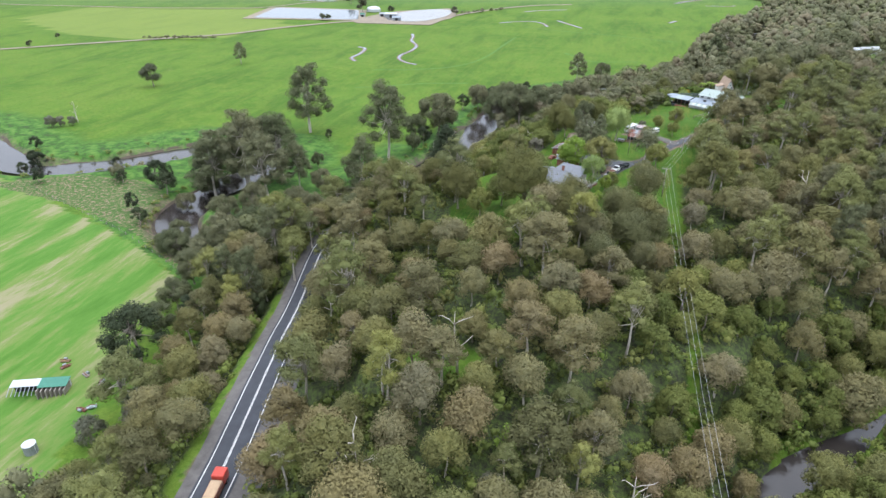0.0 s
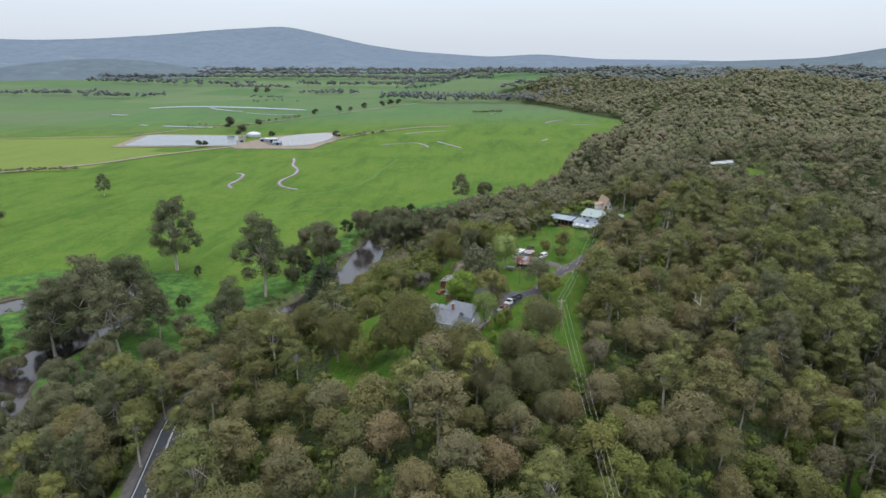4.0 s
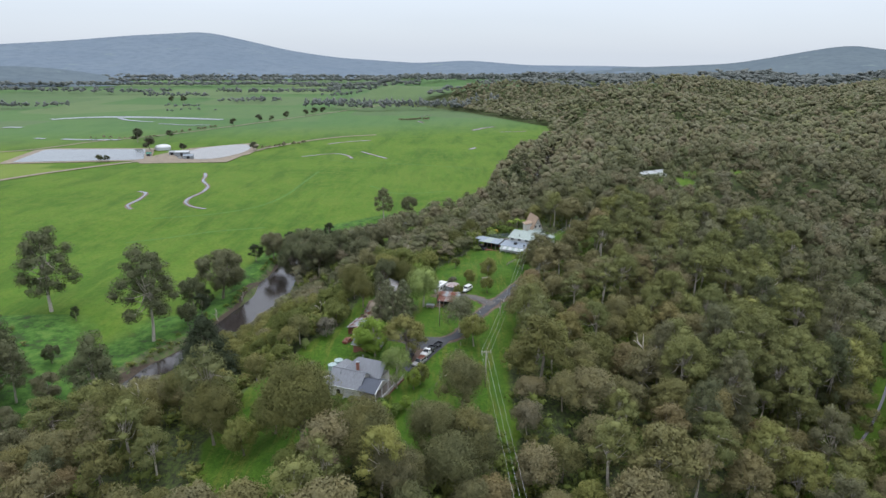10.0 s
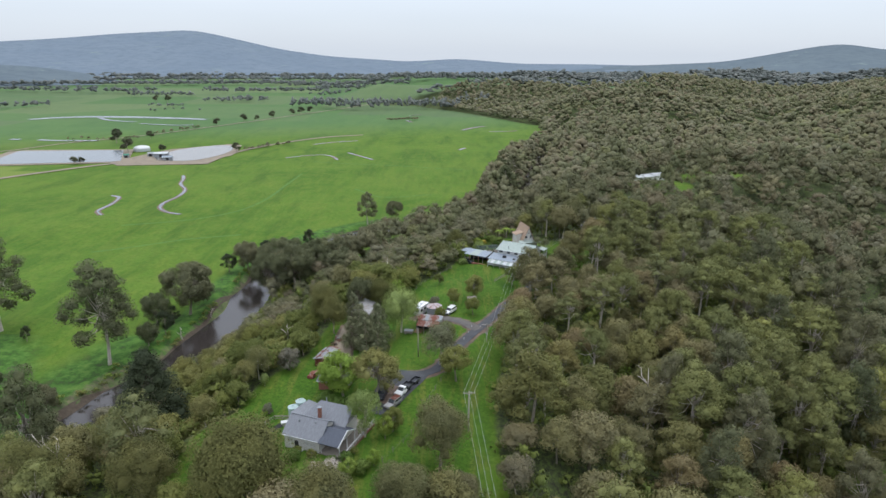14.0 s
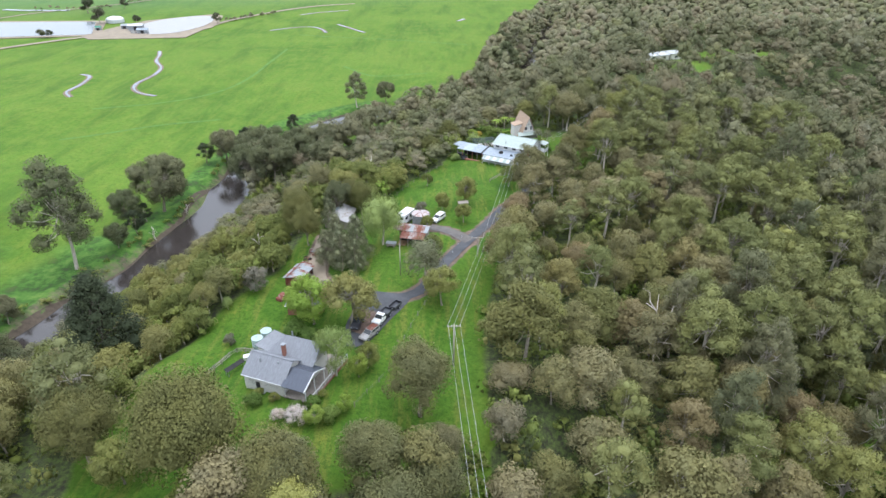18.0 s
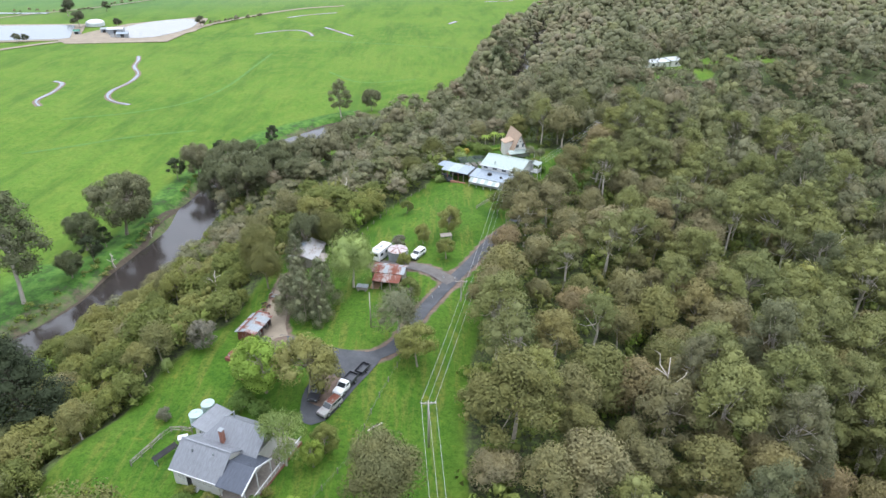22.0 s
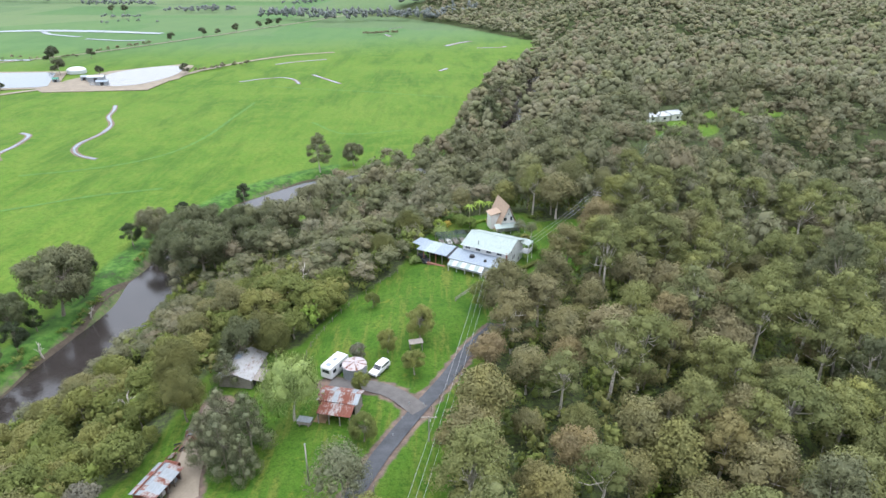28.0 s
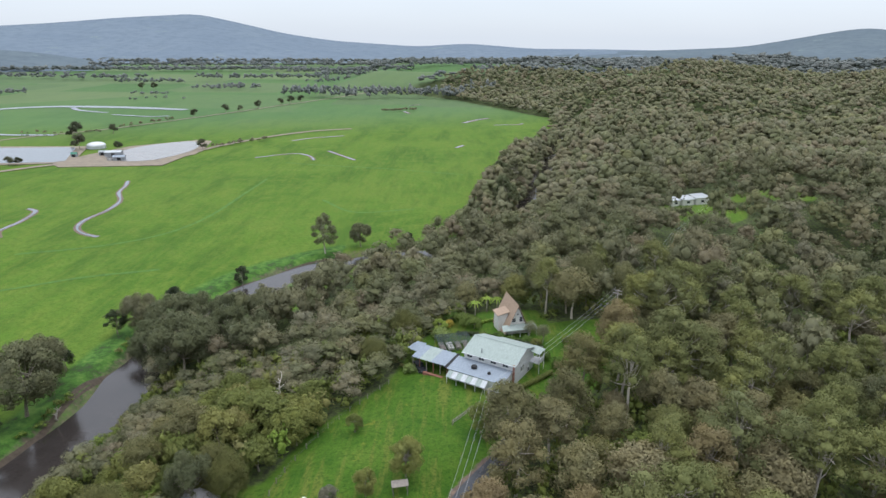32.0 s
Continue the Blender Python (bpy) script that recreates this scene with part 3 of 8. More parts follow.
# the ground: one sheet to the horizon
def build_ground():
    n_x, n_y = len(GX), len(GY)
    k = np.arange(n_x * n_y).reshape(n_y, n_x)
    a, b, c, d = k[:-1, :-1].ravel(), k[:-1, 1:].ravel(), k[1:, 1:].ravel(), k[1:, :-1].ravel()
    tris = np.concatenate([np.stack([a, b, c], 1), np.stack([a, c, d], 1)])
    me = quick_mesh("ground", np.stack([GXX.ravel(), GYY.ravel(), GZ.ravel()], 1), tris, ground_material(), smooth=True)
    x, y = GXX.ravel(), GYY.ravel()
    masks = {"wood": wooded(x, y)}
    d, _ = line_distance(x, y, RIVER)
    bank = smooth(17, 10, d + 3 * np.sin(x / 11) * np.cos(y / 13))
    d2, _ = line_distance(x, y, ROAD)
    bare = np.maximum(bank * 0.5, smooth(6.8, 5.2, d2))
    for line, w in ((SIDE_TRACK, 3.4), (BARN_TRACK, 4.0), (DRIVE, 2.9)):
        d3, _ = line_distance(x, y, line)
        bare = np.maximum(bare, smooth(w, w * 0.6, d3) * 0.9)
    bare = np.maximum(bare, smooth(-1, 2, ring_distance(x, y, YARD)) * 0.9)
    bare = np.maximum(bare, smooth(1.3, 0.3, np.hypot((x + 27) / 5, (y - 88) / 7)))
    masks["bare"] = bare
    masks["straw"] = np.clip(inside(x, y, FIELD_LEFT) * 0.85 + smooth(500, 380, np.hypot(x + 500, (y - 560) * 1.6)) * 0.3, 0, 1)
    masks["lawn"] = smooth(-3, 3, ring_distance(x, y, CLEARING))
    # grows with distance: brings in the haze-tinted paddocks
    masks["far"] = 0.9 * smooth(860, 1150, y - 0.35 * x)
    masks["rough"] = inside(x, y, [(-285, 130), (-250, 152), (-216, 154), (-190, 140), (-150, 92), (-146, 86), (-182, 106), (-228, 122)]) * 1.0
    masks["lush"] = np.maximum(smooth(60, 22, d) * (x < -88) * (y < 240) * 0.75, smooth(30, 16, d) * (x < -40)) * (1 - inside(x, y, FIELD_LEFT))
    masks["gold"] = inside(x, y, [(-726, 549), (-730, 660), (-501, 732), (-388, 593), (-423, 505), (-479, 472), (-577, 470)]) * 1.0
    for key, val in masks.items():
        at = me.attributes.new(key, "FLOAT", "POINT")
        at.data.foreach_set("value", val.astype(np.float32))
    return tagged(new("ground", me), "bright green pasture flats rising to a wooded ridge", "ground", kind="structure")


def ground_material():
    m, n, l, b = shader("pasture", 0.9, 0, 0.1)
    co = position(n)

    def mask(key):
        a = n.new("ShaderNodeAttribute")
        a.attribute_name = key
        return a.outputs["Fac"]

    big = noise_node(n, l, 0.012, 6, 0.62, co)
    mid = noise_node(n, l, 0.09, 5, 0.65, co)
    streak = noise_node(n, l, 0.05, 4, 0.6, co, (1.0, 0.22, 1.0, 0.5))
    fine = noise_node(n, l, 1.4, 5, 0.75, co)
    tuft = noise_node(n, l, 0.45, 5, 0.72, co)
    swath = noise_node(n, l, 0.35, 3, 0.55, co, (1.0, 0.12, 1.0, -0.55))
    grass = ramp(n, l, big, [(0.38, (0.089, 0.182, 0.019)), (0.5, (0.123, 0.224, 0.024)), (0.62, (0.146, 0.238, 0.029))])
    grass = mix(n, l, ramp(n, l, mid, [(0.46, (0, 0, 0)), (0.64, (0.65, 0.65, 0.65))]), grass, (0.176, 0.247, 0.035))
    grass = mix(n, l, ramp(n, l, streak, [(0.5, (0, 0, 0)), (0.64, (0.65, 0.65, 0.65))]), grass, (0.069, 0.146, 0.017))
    grass = mix(n, l, ramp(n, l, swath, [(0.48, (0, 0, 0)), (0.64, (0.32, 0.32, 0.32))]), grass, (0.195, 0.247, 0.036))
    grass = mix(n, l, ramp(n, l, tuft, [(0.32, (0.6, 0.6, 0.6)), (0.54, (0, 0, 0))]), grass, (0.056, 0.128, 0.014))
    grass = mix(n, l, ramp(n, l, fine, [(0.32, (0.75, 0.75, 0.75)), (0.62, (0, 0, 0))]), grass, mix(n, l, 1.0, grass, (0.536, 0.585, 0.359), "MULTIPLY"))

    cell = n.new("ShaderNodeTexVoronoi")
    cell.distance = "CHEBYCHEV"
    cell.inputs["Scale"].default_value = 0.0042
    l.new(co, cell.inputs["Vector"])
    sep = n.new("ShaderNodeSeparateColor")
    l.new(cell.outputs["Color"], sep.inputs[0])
    # field patchwork; its cool, bluish cast is distance haze painted in
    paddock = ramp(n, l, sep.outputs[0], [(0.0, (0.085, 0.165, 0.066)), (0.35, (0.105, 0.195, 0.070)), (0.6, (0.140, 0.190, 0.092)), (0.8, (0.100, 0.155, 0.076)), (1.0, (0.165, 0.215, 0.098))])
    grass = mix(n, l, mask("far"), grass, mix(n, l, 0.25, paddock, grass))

    def masked(key, breadth=0.5, scale=0.5):
        """A mask with a ragged edge."""
        t = n.new("ShaderNodeMath")
        t.operation = "MULTIPLY_ADD"
        l.new(noise_node(n, l, scale, 4, 0.7, co), t.inputs[0])
        t.inputs[1].default_value = breadth
        s = n.new("ShaderNodeMath")
        s.operation = "ADD"
        l.new(mask(key), s.inputs[0])
        s.inputs[1].default_value = -breadth / 2
        l.new(s.outputs[0], t.inputs[2])
        return ramp(n, l, t.outputs[0], [(0.35, (0, 0, 0)), (0.65, (1, 1, 1))])

    lawn = ramp(n, l, noise_node(n, l, 0.13, 6, 0.7, co), [(0.36, (0.056, 0.130, 0.012)), (0.5, (0.082, 0.166, 0.015)), (0.64, (0.108, 0.182, 0.021))])
    lawn = mix(n, l, ramp(n, l, noise_node(n, l, 0.55, 5, 0.65, co, (1.0, 0.10, 1.0, 0.35)), [(0.50, (0, 0, 0)), (0.62, (0.8, 0.8, 0.8))]), lawn, (0.158, 0.185, 0.030))
    lawn = mix(n, l, ramp(n, l, noise_node(n, l, 0.30, 6, 0.7, co), [(0.60, (0, 0, 0)), (0.70, (0.7, 0.7, 0.7))]), lawn, (0.215, 0.215, 0.030))
    lawn = mix(n, l, ramp(n, l, noise_node(n, l, 1.1, 5, 0.75, co), [(0.34, (0.9, 0.9, 0.9)), (0.52, (0, 0, 0))]), lawn, (0.036, 0.098, 0.010))
    lawn = mix(n, l, ramp(n, l, noise_node(n, l, 3.2, 3, 0.7, co), [(0.36, (0.7, 0.7, 0.7)), (0.56, (0, 0, 0))]), lawn, mix(n, l, 1.0, lawn, (0.58, 0.62, 0.5), "MULTIPLY"))
    grass = mix(n, l, mask("lawn"), grass, lawn)
    straw = ramp(n, l, noise_node(n, l, 0.07, 9, 0.72, co, (1, 0.22, 1, 1.1)), [(0.36, (0.080, 0.185, 0.022)), (0.46, (0.105, 0.220, 0.030)), (0.53, (0.165, 0.235, 0.050)), (0.60, (0.27, 0.265, 0.115)), (0.68, (0.30, 0.27, 0.14))])
    col = mix(n, l, masked("straw", 0.5, 0.06), grass, straw)
    col = mix(n, l, masked("gold", 0.3, 0.02), col, mix(n, l, 0.55, grass, (0.235, 0.285, 0.060)))
    lush = ramp(n, l, noise_node(n, l, 0.16, 6, 0.75, co), [(0.36, (0.060, 0.075, 0.030)), (0.44, (0.050, 0.115, 0.020)), (0.53, (0.085, 0.185, 0.028)), (0.66, (0.15, 0.25, 0.045))])
    col = mix(n, l, masked("lush", 0.5, 0.08), col, lush)
    rough = ramp(n, l, noise_node(n, l, 0.7, 5, 0.8, co), [(0.40, (0.055, 0.11, 0.022)), (0.50, (0.085, 0.155, 0.030)), (0.56, (0.20, 0.15, 0.085)), (0.66, (0.36, 0.27, 0.17))])
    col = mix(n, l, masked("rough", 0.9, 0.12), col, rough)
    floor = ramp(n, l, noise_node(n, l, 0.9, 6, 0.75, co), [(0.4, (0.05, 0.055, 0.03)), (0.5, (0.085, 0.105, 0.036)), (0.6, (0.12, 0.17, 0.04))])
    col = mix(n, l, masked("wood", 0.4, 0.25), col, floor)
    dirt = ramp(n, l, noise_node(n, l, 0.6, 5, 0.7, co), [(0.3, (0.11, 0.085, 0.06)), (0.55, (0.20, 0.15, 0.10)), (0.75, (0.30, 0.21, 0.13))])
    col = mix(n, l, masked("bare", 0.7, 0.5), col, dirt)
    l.new(mix(n, l, 1.0, col, (0.80, 0.79, 0.94), "MULTIPLY"), b.inputs["Base Color"])
    bump(n, l, b, fine, 0.5, 0.25)
    return m


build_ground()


def ribbon(line, width, lift, level=None, cross=4):
    """A strip laid on the ground along a line (or flat at a level)."""
    t = np.gradient(line, axis=0)
    t /= np.linalg.norm(t, axis=1)[:, None]
    side = np.stack([t[:, 1], -t[:, 0]], 1)
    w = np.broadcast_to(width, len(line))
    rows = []
    for u in np.linspace(-0.5, 0.5, cross + 1):
        p = line + side * (w * u)[:, None]
        z = gz(p[:, 0], p[:, 1]) + lift if level is None else np.broadcast_to(level, len(p))
        rows.append(np.column_stack([p, z]))
    v = np.stack(rows, 1).reshape(-1, 3)
    c = cross + 1
    f = [(i * c + j, i * c + j + 1, (i + 1) * c + j + 1, (i + 1) * c + j) for i in range(len(line) - 1) for j in range(cross)]
    geo = Geo()
    geo.v, geo.f = [tuple(p) for p in v], f
    return geo


def offset(line, d):
    t = np.gradient(line, axis=0)
    t /= np.linalg.norm(t, axis=1)[:, None]
    return line + np.stack([t[:, 1], -t[:, 0]], 1) * d


def structure(name, geo, mat, label, category, smooth=True):
    ob = new(name, mesh_of(name, geo.v, geo.f, mat, smooth))
    return tagged(ob, label, category, kind="structure")


# water
riv_w = 13 + 4 * np.exp(-(((RIVER[:, 1] - 255) / 40) ** 2)) * (RIVER[:, 0] > -130) + 2 * np.sin(np.arange(len(RIVER)) * 0.23) + 2 * np.sin(np.arange(len(RIVER)) * 0.61)
structure("water_river", ribbon(RIVER, riv_w + 3, 0, -1.9), M_RIVER, "slow brown river between wooded banks", "river")
structure("water_creek", ribbon(CREEK, 0.8 + 9 * np.exp(-((CREEK[:, 1] - 51) / 14) ** 2), 0, 1.6 + 8 * np.linspace(0, 1, len(CREEK))), M_RIVER, "dark creek in a gully under trees", "creek")


for k, side in enumerate((-1, 1)):
    t_ = np.gradient(RIVER, axis=0)
    t_ /= np.linalg.norm(t_, axis=1)[:, None]
    edge = RIVER + np.stack([t_[:, 1], -t_[:, 0]], 1) * (side * (riv_w / 2 + 1.6))[:, None]
    structure(f"mud_bank_{k + 1}", ribbon(edge, 2.2 + 0.9 * np.sin(np.arange(len(edge)) * 0.8), 0.07), M_MUD, "dark muddy bank at the river's edge", "river bank")


def pool(name, ring, z, mat, label, rim=None, wob=0.0):
    r = curve(list(ring) + [ring[0]], 6)[:-1] if wob else np.array(ring, float)
    geo = Geo()
    geo.v = [(x, y, z) for x, y in r]
    geo.f = [tuple(range(len(r)))]
    area = sum(p[0] * q[1] - q[0] * p[1] for p, q in zip(r, np.roll(r, -1, 0)))
    if area < 0:
        geo.f = [tuple(range(len(r) - 1, -1, -1))]
    return structure(name, geo, mat, label, "pond", False)


pool("water_pond_a", [(-461, 640), (-482, 728), (-476, 732), (-372, 742), (-366, 738), (-336, 668), (-342, 662)], 0.75, M_POND, "pale rectangular farm pond reflecting grey sky")
pool("water_pond_b", [(-300, 672), (-312, 700), (-308, 742), (-290, 772), (-266, 786), (-250, 770), (-244, 724), (-256, 680), (-275, 668)], 0.75, M_MUDPOND, "pale muddy effluent pond beside the dairy sheds", wob=1)
LAKE = curve([(-690, 1085), (-660, 1118), (-600, 1136), (-500, 1126), (-400, 1100)], 10)
structure("water_lagoon", ribbon(LAKE, 16 + 10 * np.sin(np.linspace(0.2, 3.0, len(LAKE))), 0, 0.6), M_POND, "long thin flooded channel in pasture", "pond")
structure("water_lagoon_arm", ribbon(curve([(-590, 1120), (-560, 1085), (-520, 1062), (-500, 1056)], 8), 8, 0, 0.6), M_POND, "short flooded arm of a channel", "pond")
for k, (pts, w) in enumerate([([(-520, 830), (-490, 824), (-440, 826)], 9), ([(-690, 964), (-660, 962)], 12), ([(-560, 836), (-545, 832)], 8), ([(-480, 1030), (-420, 1010), (-390, 1016)], 7)]):
    structure(f"water_puddle_{k + 1}", ribbon(curve(pts, 6), w, 0, 0.6), M_POND, "shallow pool of standing water in pasture", "pond")
BILLABONGS = [([(-240, 590), (-233, 572), (-226, 548), (-212, 522), (-208, 498), (-210, 476), (-206, 459), (-196, 447), (-184, 441)], 3.6),
              ([(-262, 500), (-252, 492), (-246, 468), (-245, 447), (-236, 434)], 3.8), ([(-170, 694), (-150, 712), (-133, 717), (-120, 704), (-112, 684)], 4.0),
              ([(-108, 735), (-92, 712), (-74, 687)], 4.0), ([(30, 965), (44, 990), (66, 1020)], 8.0), ([(70, 945), (100, 950), (110, 962)], 5.0),
              ([(-160, 800), (-140, 822), (-110, 840)], 5.0), ([(-60, 1100), (-50, 1070)], 6.0), ([(20, 760), (28, 775)], 5.0), ([(-60, 1180), (-40, 1210)], 5.0)]
for k, (pts, w) in enumerate(BILLABONGS):
    ln = curve(pts, 4)
    structure(f"mud_edge_{k + 1}", ribbon(ln, w * 1.15, 0.10), M_ROCK, "muddy margin of a field drain", "mud")
    structure(f"water_drain_{k + 1}", ribbon(ln, 0.62 * w * (0.8 + 0.3 * np.sin(np.arange(len(ln)) * 0.7)), 0.2), M_POND, "pale winding drain through pasture", "drain")

# roads
structure("road_shoulder", ribbon(ROAD, 12.5, 0.10, cross=8), M_GRAVEL, "grey gravel shoulders of the country road", "road shoulder")
road = structure("road", ribbon(ROAD, 7.4, 0.20, cross=6), M_ASPHALT, "dark asphalt two-lane country road on a curve", "road")
for off, w in ((-3.1, 0.16), (3.1, 0.16), (-0.12, 0.13), (0.14, 0.13)):
    part("road_line", ribbon(offset(ROAD, off), w, 0.24, cross=1), M_LINE, road, "painted white road line")
part("pull_in", ribbon(offset(ROAD[: len(ROAD) // 2], 6.5), 5.0, 0.16), M_GRAVEL, road, "grey gravel pull-in")
structure("driveway", ribbon(DRIVE, 2.8, 0.14), M_DRIVE, "narrow grey sealed driveway along the ridge", "driveway")
structure("driveway_end", ribbon(DRIVE_TOP, 2.8, 0.15), M_DRIVE, "upper end of the sealed driveway under trees", "driveway")
structure("side_track", ribbon(SIDE_TRACK, 3.6, 0.16), M_GRAVEL, "gravel track to a caravan and tank", "track")
structure("barn_track", ribbon(BARN_TRACK, 4.4, 0.12), M_TRACK, "brown dirt track beside an old shed", "track")
yard = Geo()
yr = curve(YARD + [YARD[0]], 2)[:-1]
yard.v = [(x, y, g(x, y) + 0.17) for x, y in yr] + [(-12, 138, g(-12, 138) + 0.17), (-20, 145, g(-20, 145) + 0.17)]
yard.f = [(i, (i + 1) % len(yr), len(yr) + int((yr[i] - (-16, 141)) @ (-0.75, 0.66) > 0)) for i in range(len(yr))]
structure("yard", yard, M_DRIVE, "grey gravel yard with parked vehicles", "yard", False)
for k, (pts, w) in enumerate([([(-600, 360), (-560, 392), (-500, 450), (-422, 523), (-385, 590), (-330, 655), (-290, 655), (-240, 700), (-236, 731), (-209, 800), (-160, 870), (-110, 900)], 7.0),
                              ([(-900, 640), (-700, 668), (-520, 716), (-470, 800), (-411, 877), (-348, 998), (-244, 1242), (-200, 1346), (-160, 1450)], 5.0)]):
    structure(f"farm_road_{k + 1}", ribbon(curve(pts, 8), w, 0.5), M_TRACK, "pale dirt farm track across the flats", "farm track")
apron = Geo()
apron.prism([(-340, 655), (-326, 640), (-240, 652), (-236, 740), (-246, 790), (-262, 800), (-318, 752), (-334, 700)], 0.1, 0.55)
structure("pond_apron", apron, M_TRACK, "bare earth bank round the farm ponds", "earth bank", False)
bank = Geo()
bank.prism([(-470, 630), (-330, 658), (-328, 668), (-360, 750), (-480, 742), (-492, 728)], 0.1, 0.6)
structure("pond_bank", bank, M_TRACK, "low earth bank round a farm pond", "earth bank", False)

for k, pts in enumerate(([(-209, 407), (-179, 421), (-150, 447), (-137, 485), (-134, 547), (-132, 600)], [(-200, 352), (-157, 375), (-125, 388)], [(-135, 670), (-108, 663), (-45, 647), (26, 624)], [(-74, 533), (-46, 500), (-8, 508)])):
    ln = curve(pts, 3.0)
    structure(f"rush_line_{k + 1}", ribbon(ln, 1.6 + 1.1 * np.sin(np.arange(len(ln)) * 0.9) ** 2, 0.12), M_RUSH, "darker damp line of rushes through pasture", "rushes")


# ---------------------------------------------------------------- trees
def sphere_dirs(rng, n, up=0.15):
    d = rng.normal(size=(n, 3))
    d[:, 2] += up
    return d / np.linalg.norm(d, axis=1)[:, None]


ICO = bmesh.new()
bmesh.ops.create_icosphere(ICO, subdivisions=1, radius=1.0)
ICO_V = np.array([v.co[:] for v in ICO.verts])
ICO_F = np.array([[v.index for v in f.verts] for f in ICO.faces])
ICO.free()


def crown_arrays(rng, clumps, cards, size, up=0.2, core=0.78, droop=0.0, sub=0):
    """Clumps of leaves: a leafy heart each, smaller tufts on it, all wrapped in many small leaf sprays that face outwards."""
    cs = np.array([c for c, _ in clumps])
    rs = np.array([np.broadcast_to(r, 3) for _, r in clumps], float)
    mid = cs.mean(0) - (0, 0, 0.6 * np.ptp(cs[:, 2]))
    hearts = list(zip(cs, rs))
    if sub:
        d = sphere_dirs(rng, sub * len(cs), 0.55)
        at = np.repeat(np.arange(len(cs)), sub)
        c2, r2 = cs[at] + d * rs[at] * 0.78, rs[at] * rng.uniform(0.34, 0.52, (len(at), 1))
        cs, rs = np.vstack([cs, c2]), np.vstack([rs, r2])
    V, F, N, k = [], [], [], 0
    for c, r in hearts:
        wob = 1 + 0.16 * rng.normal(size=(len(ICO_V), 1)).clip(-1.5, 1.5)
        V.append(ICO_V * wob * core * r + c)
        N.append(ICO_V * 0.75 + (c - mid) / np.linalg.norm(c - mid) * 0.35 + rng.normal(size=ICO_V.shape) * 0.15)
        F.append(ICO_F + k)
        k += len(ICO_V)
    n_r = rs.mean(1)
    pick = rng.choice(len(cs), cards, p=n_r**2 / (n_r**2).sum())
    d = sphere_dirs(rng, cards, up)
    p = cs[pick] + d * rs[pick] * (1.08 - 0.5 * rng.uniform(size=(cards, 1)) ** 2)
    p[:, 2] -= droop * rng.uniform(0, 1, cards)
    nrm = d + (0, 0, 0.25) + rng.normal(size=d.shape) * 0.4
    nrm /= np.linalg.norm(nrm, axis=1)[:, None]
    a = np.cross(nrm, rng.normal(size=d.shape))
    a /= np.linalg.norm(a, axis=1)[:, None]
    b = np.cross(nrm, a)
    if droop:
        a = a * 0.35 + np.array([0, 0, -1.0])
    s = size * rng.uniform(0.6, 1.35, (cards, 1))
    q = np.stack([p + a * s, p - a * s * 0.7 + b * s * 0.72, p - a * s * 0.7 - b * s * 0.72], 1)
    out = p - mid
    out /= np.linalg.norm(out, axis=1)[:, None]
    face = d * 0.8 + out * 0.45 + (0, 0, 0.05) + rng.normal(size=d.shape) * 0.28
    back = (np.cross(q[:, 1] - q[:, 0], q[:, 2] - q[:, 0]) * face).sum(1) < 0
    q[back] = q[back][:, ::-1]
    V.append(q.reshape(-1, 3))
    N.append(np.repeat(face, 3, 0))
    F.append(k + np.arange(3 * cards).reshape(-1, 3))
    N = np.concatenate(N)
    return np.concatenate(V), np.concatenate(F), N / np.linalg.norm(N, axis=1)[:, None]


def gum_clumps(rng, h, spread, n):
    out = []
    for i in range(n):
        a = 2.4 * i + rng.uniform(-0.5, 0.5)
        t = (i + 0.5) / n
        r = spread * 0.74 * math.sqrt(t) * rng.uniform(0.6, 1.05)
        z = h * (0.93 - 0.55 * t**1.4) + rng.uniform(-0.05, 0.05) * h
        s = spread * rng.uniform(0.9, 1.3) * 1.25 / math.sqrt(n + 3)
        out.append((np.array([r * math.cos(a), r * math.sin(a), z]), np.array([s, s, s * rng.uniform(0.65, 0.9)])))
    return out


def limbs(rng, h, clumps, r0, lean=0.04, fork=0.45, sides=6):
    """A tapered trunk and its limbs to the clumps."""
    trunk, branch = Geo(), Geo()
    lx, ly = rng.uniform(-lean, lean, 2) * h
    f = np.array([lx, ly, h * fork])
    top = np.array([lx * 1.5, ly * 1.5, h * 0.82])
    mid = f * 0.5 + np.array([rng.uniform(-0.15, 0.15), rng.uniform(-0.15, 0.15), 0])
    trunk.tube([(0, 0, -0.6), (0, 0, 0.3), tuple(mid), tuple(f), tuple((f + top) / 2 + rng.uniform(-0.3, 0.3, 3)), tuple(top)],
               [r0 * 1.5, r0 * 1.1, r0 * 0.85, r0 * 0.7, r0 * 0.42, r0 * 0.12], sides)
    for c, s in clumps:
        u = rng.uniform(0.0, 0.7)
        a = f * (1 - u) + top * u
        m = a * 0.5 + c * 0.5 + np.array([0, 0, rng.uniform(-0.06, 0.02) * h])
        branch.tube([tuple(a), tuple(m), tuple(c + np.array([0, 0, 0.1]))], [r0 * 0.4, r0 * 0.24, r0 * 0.08], 4)
    return trunk, branch


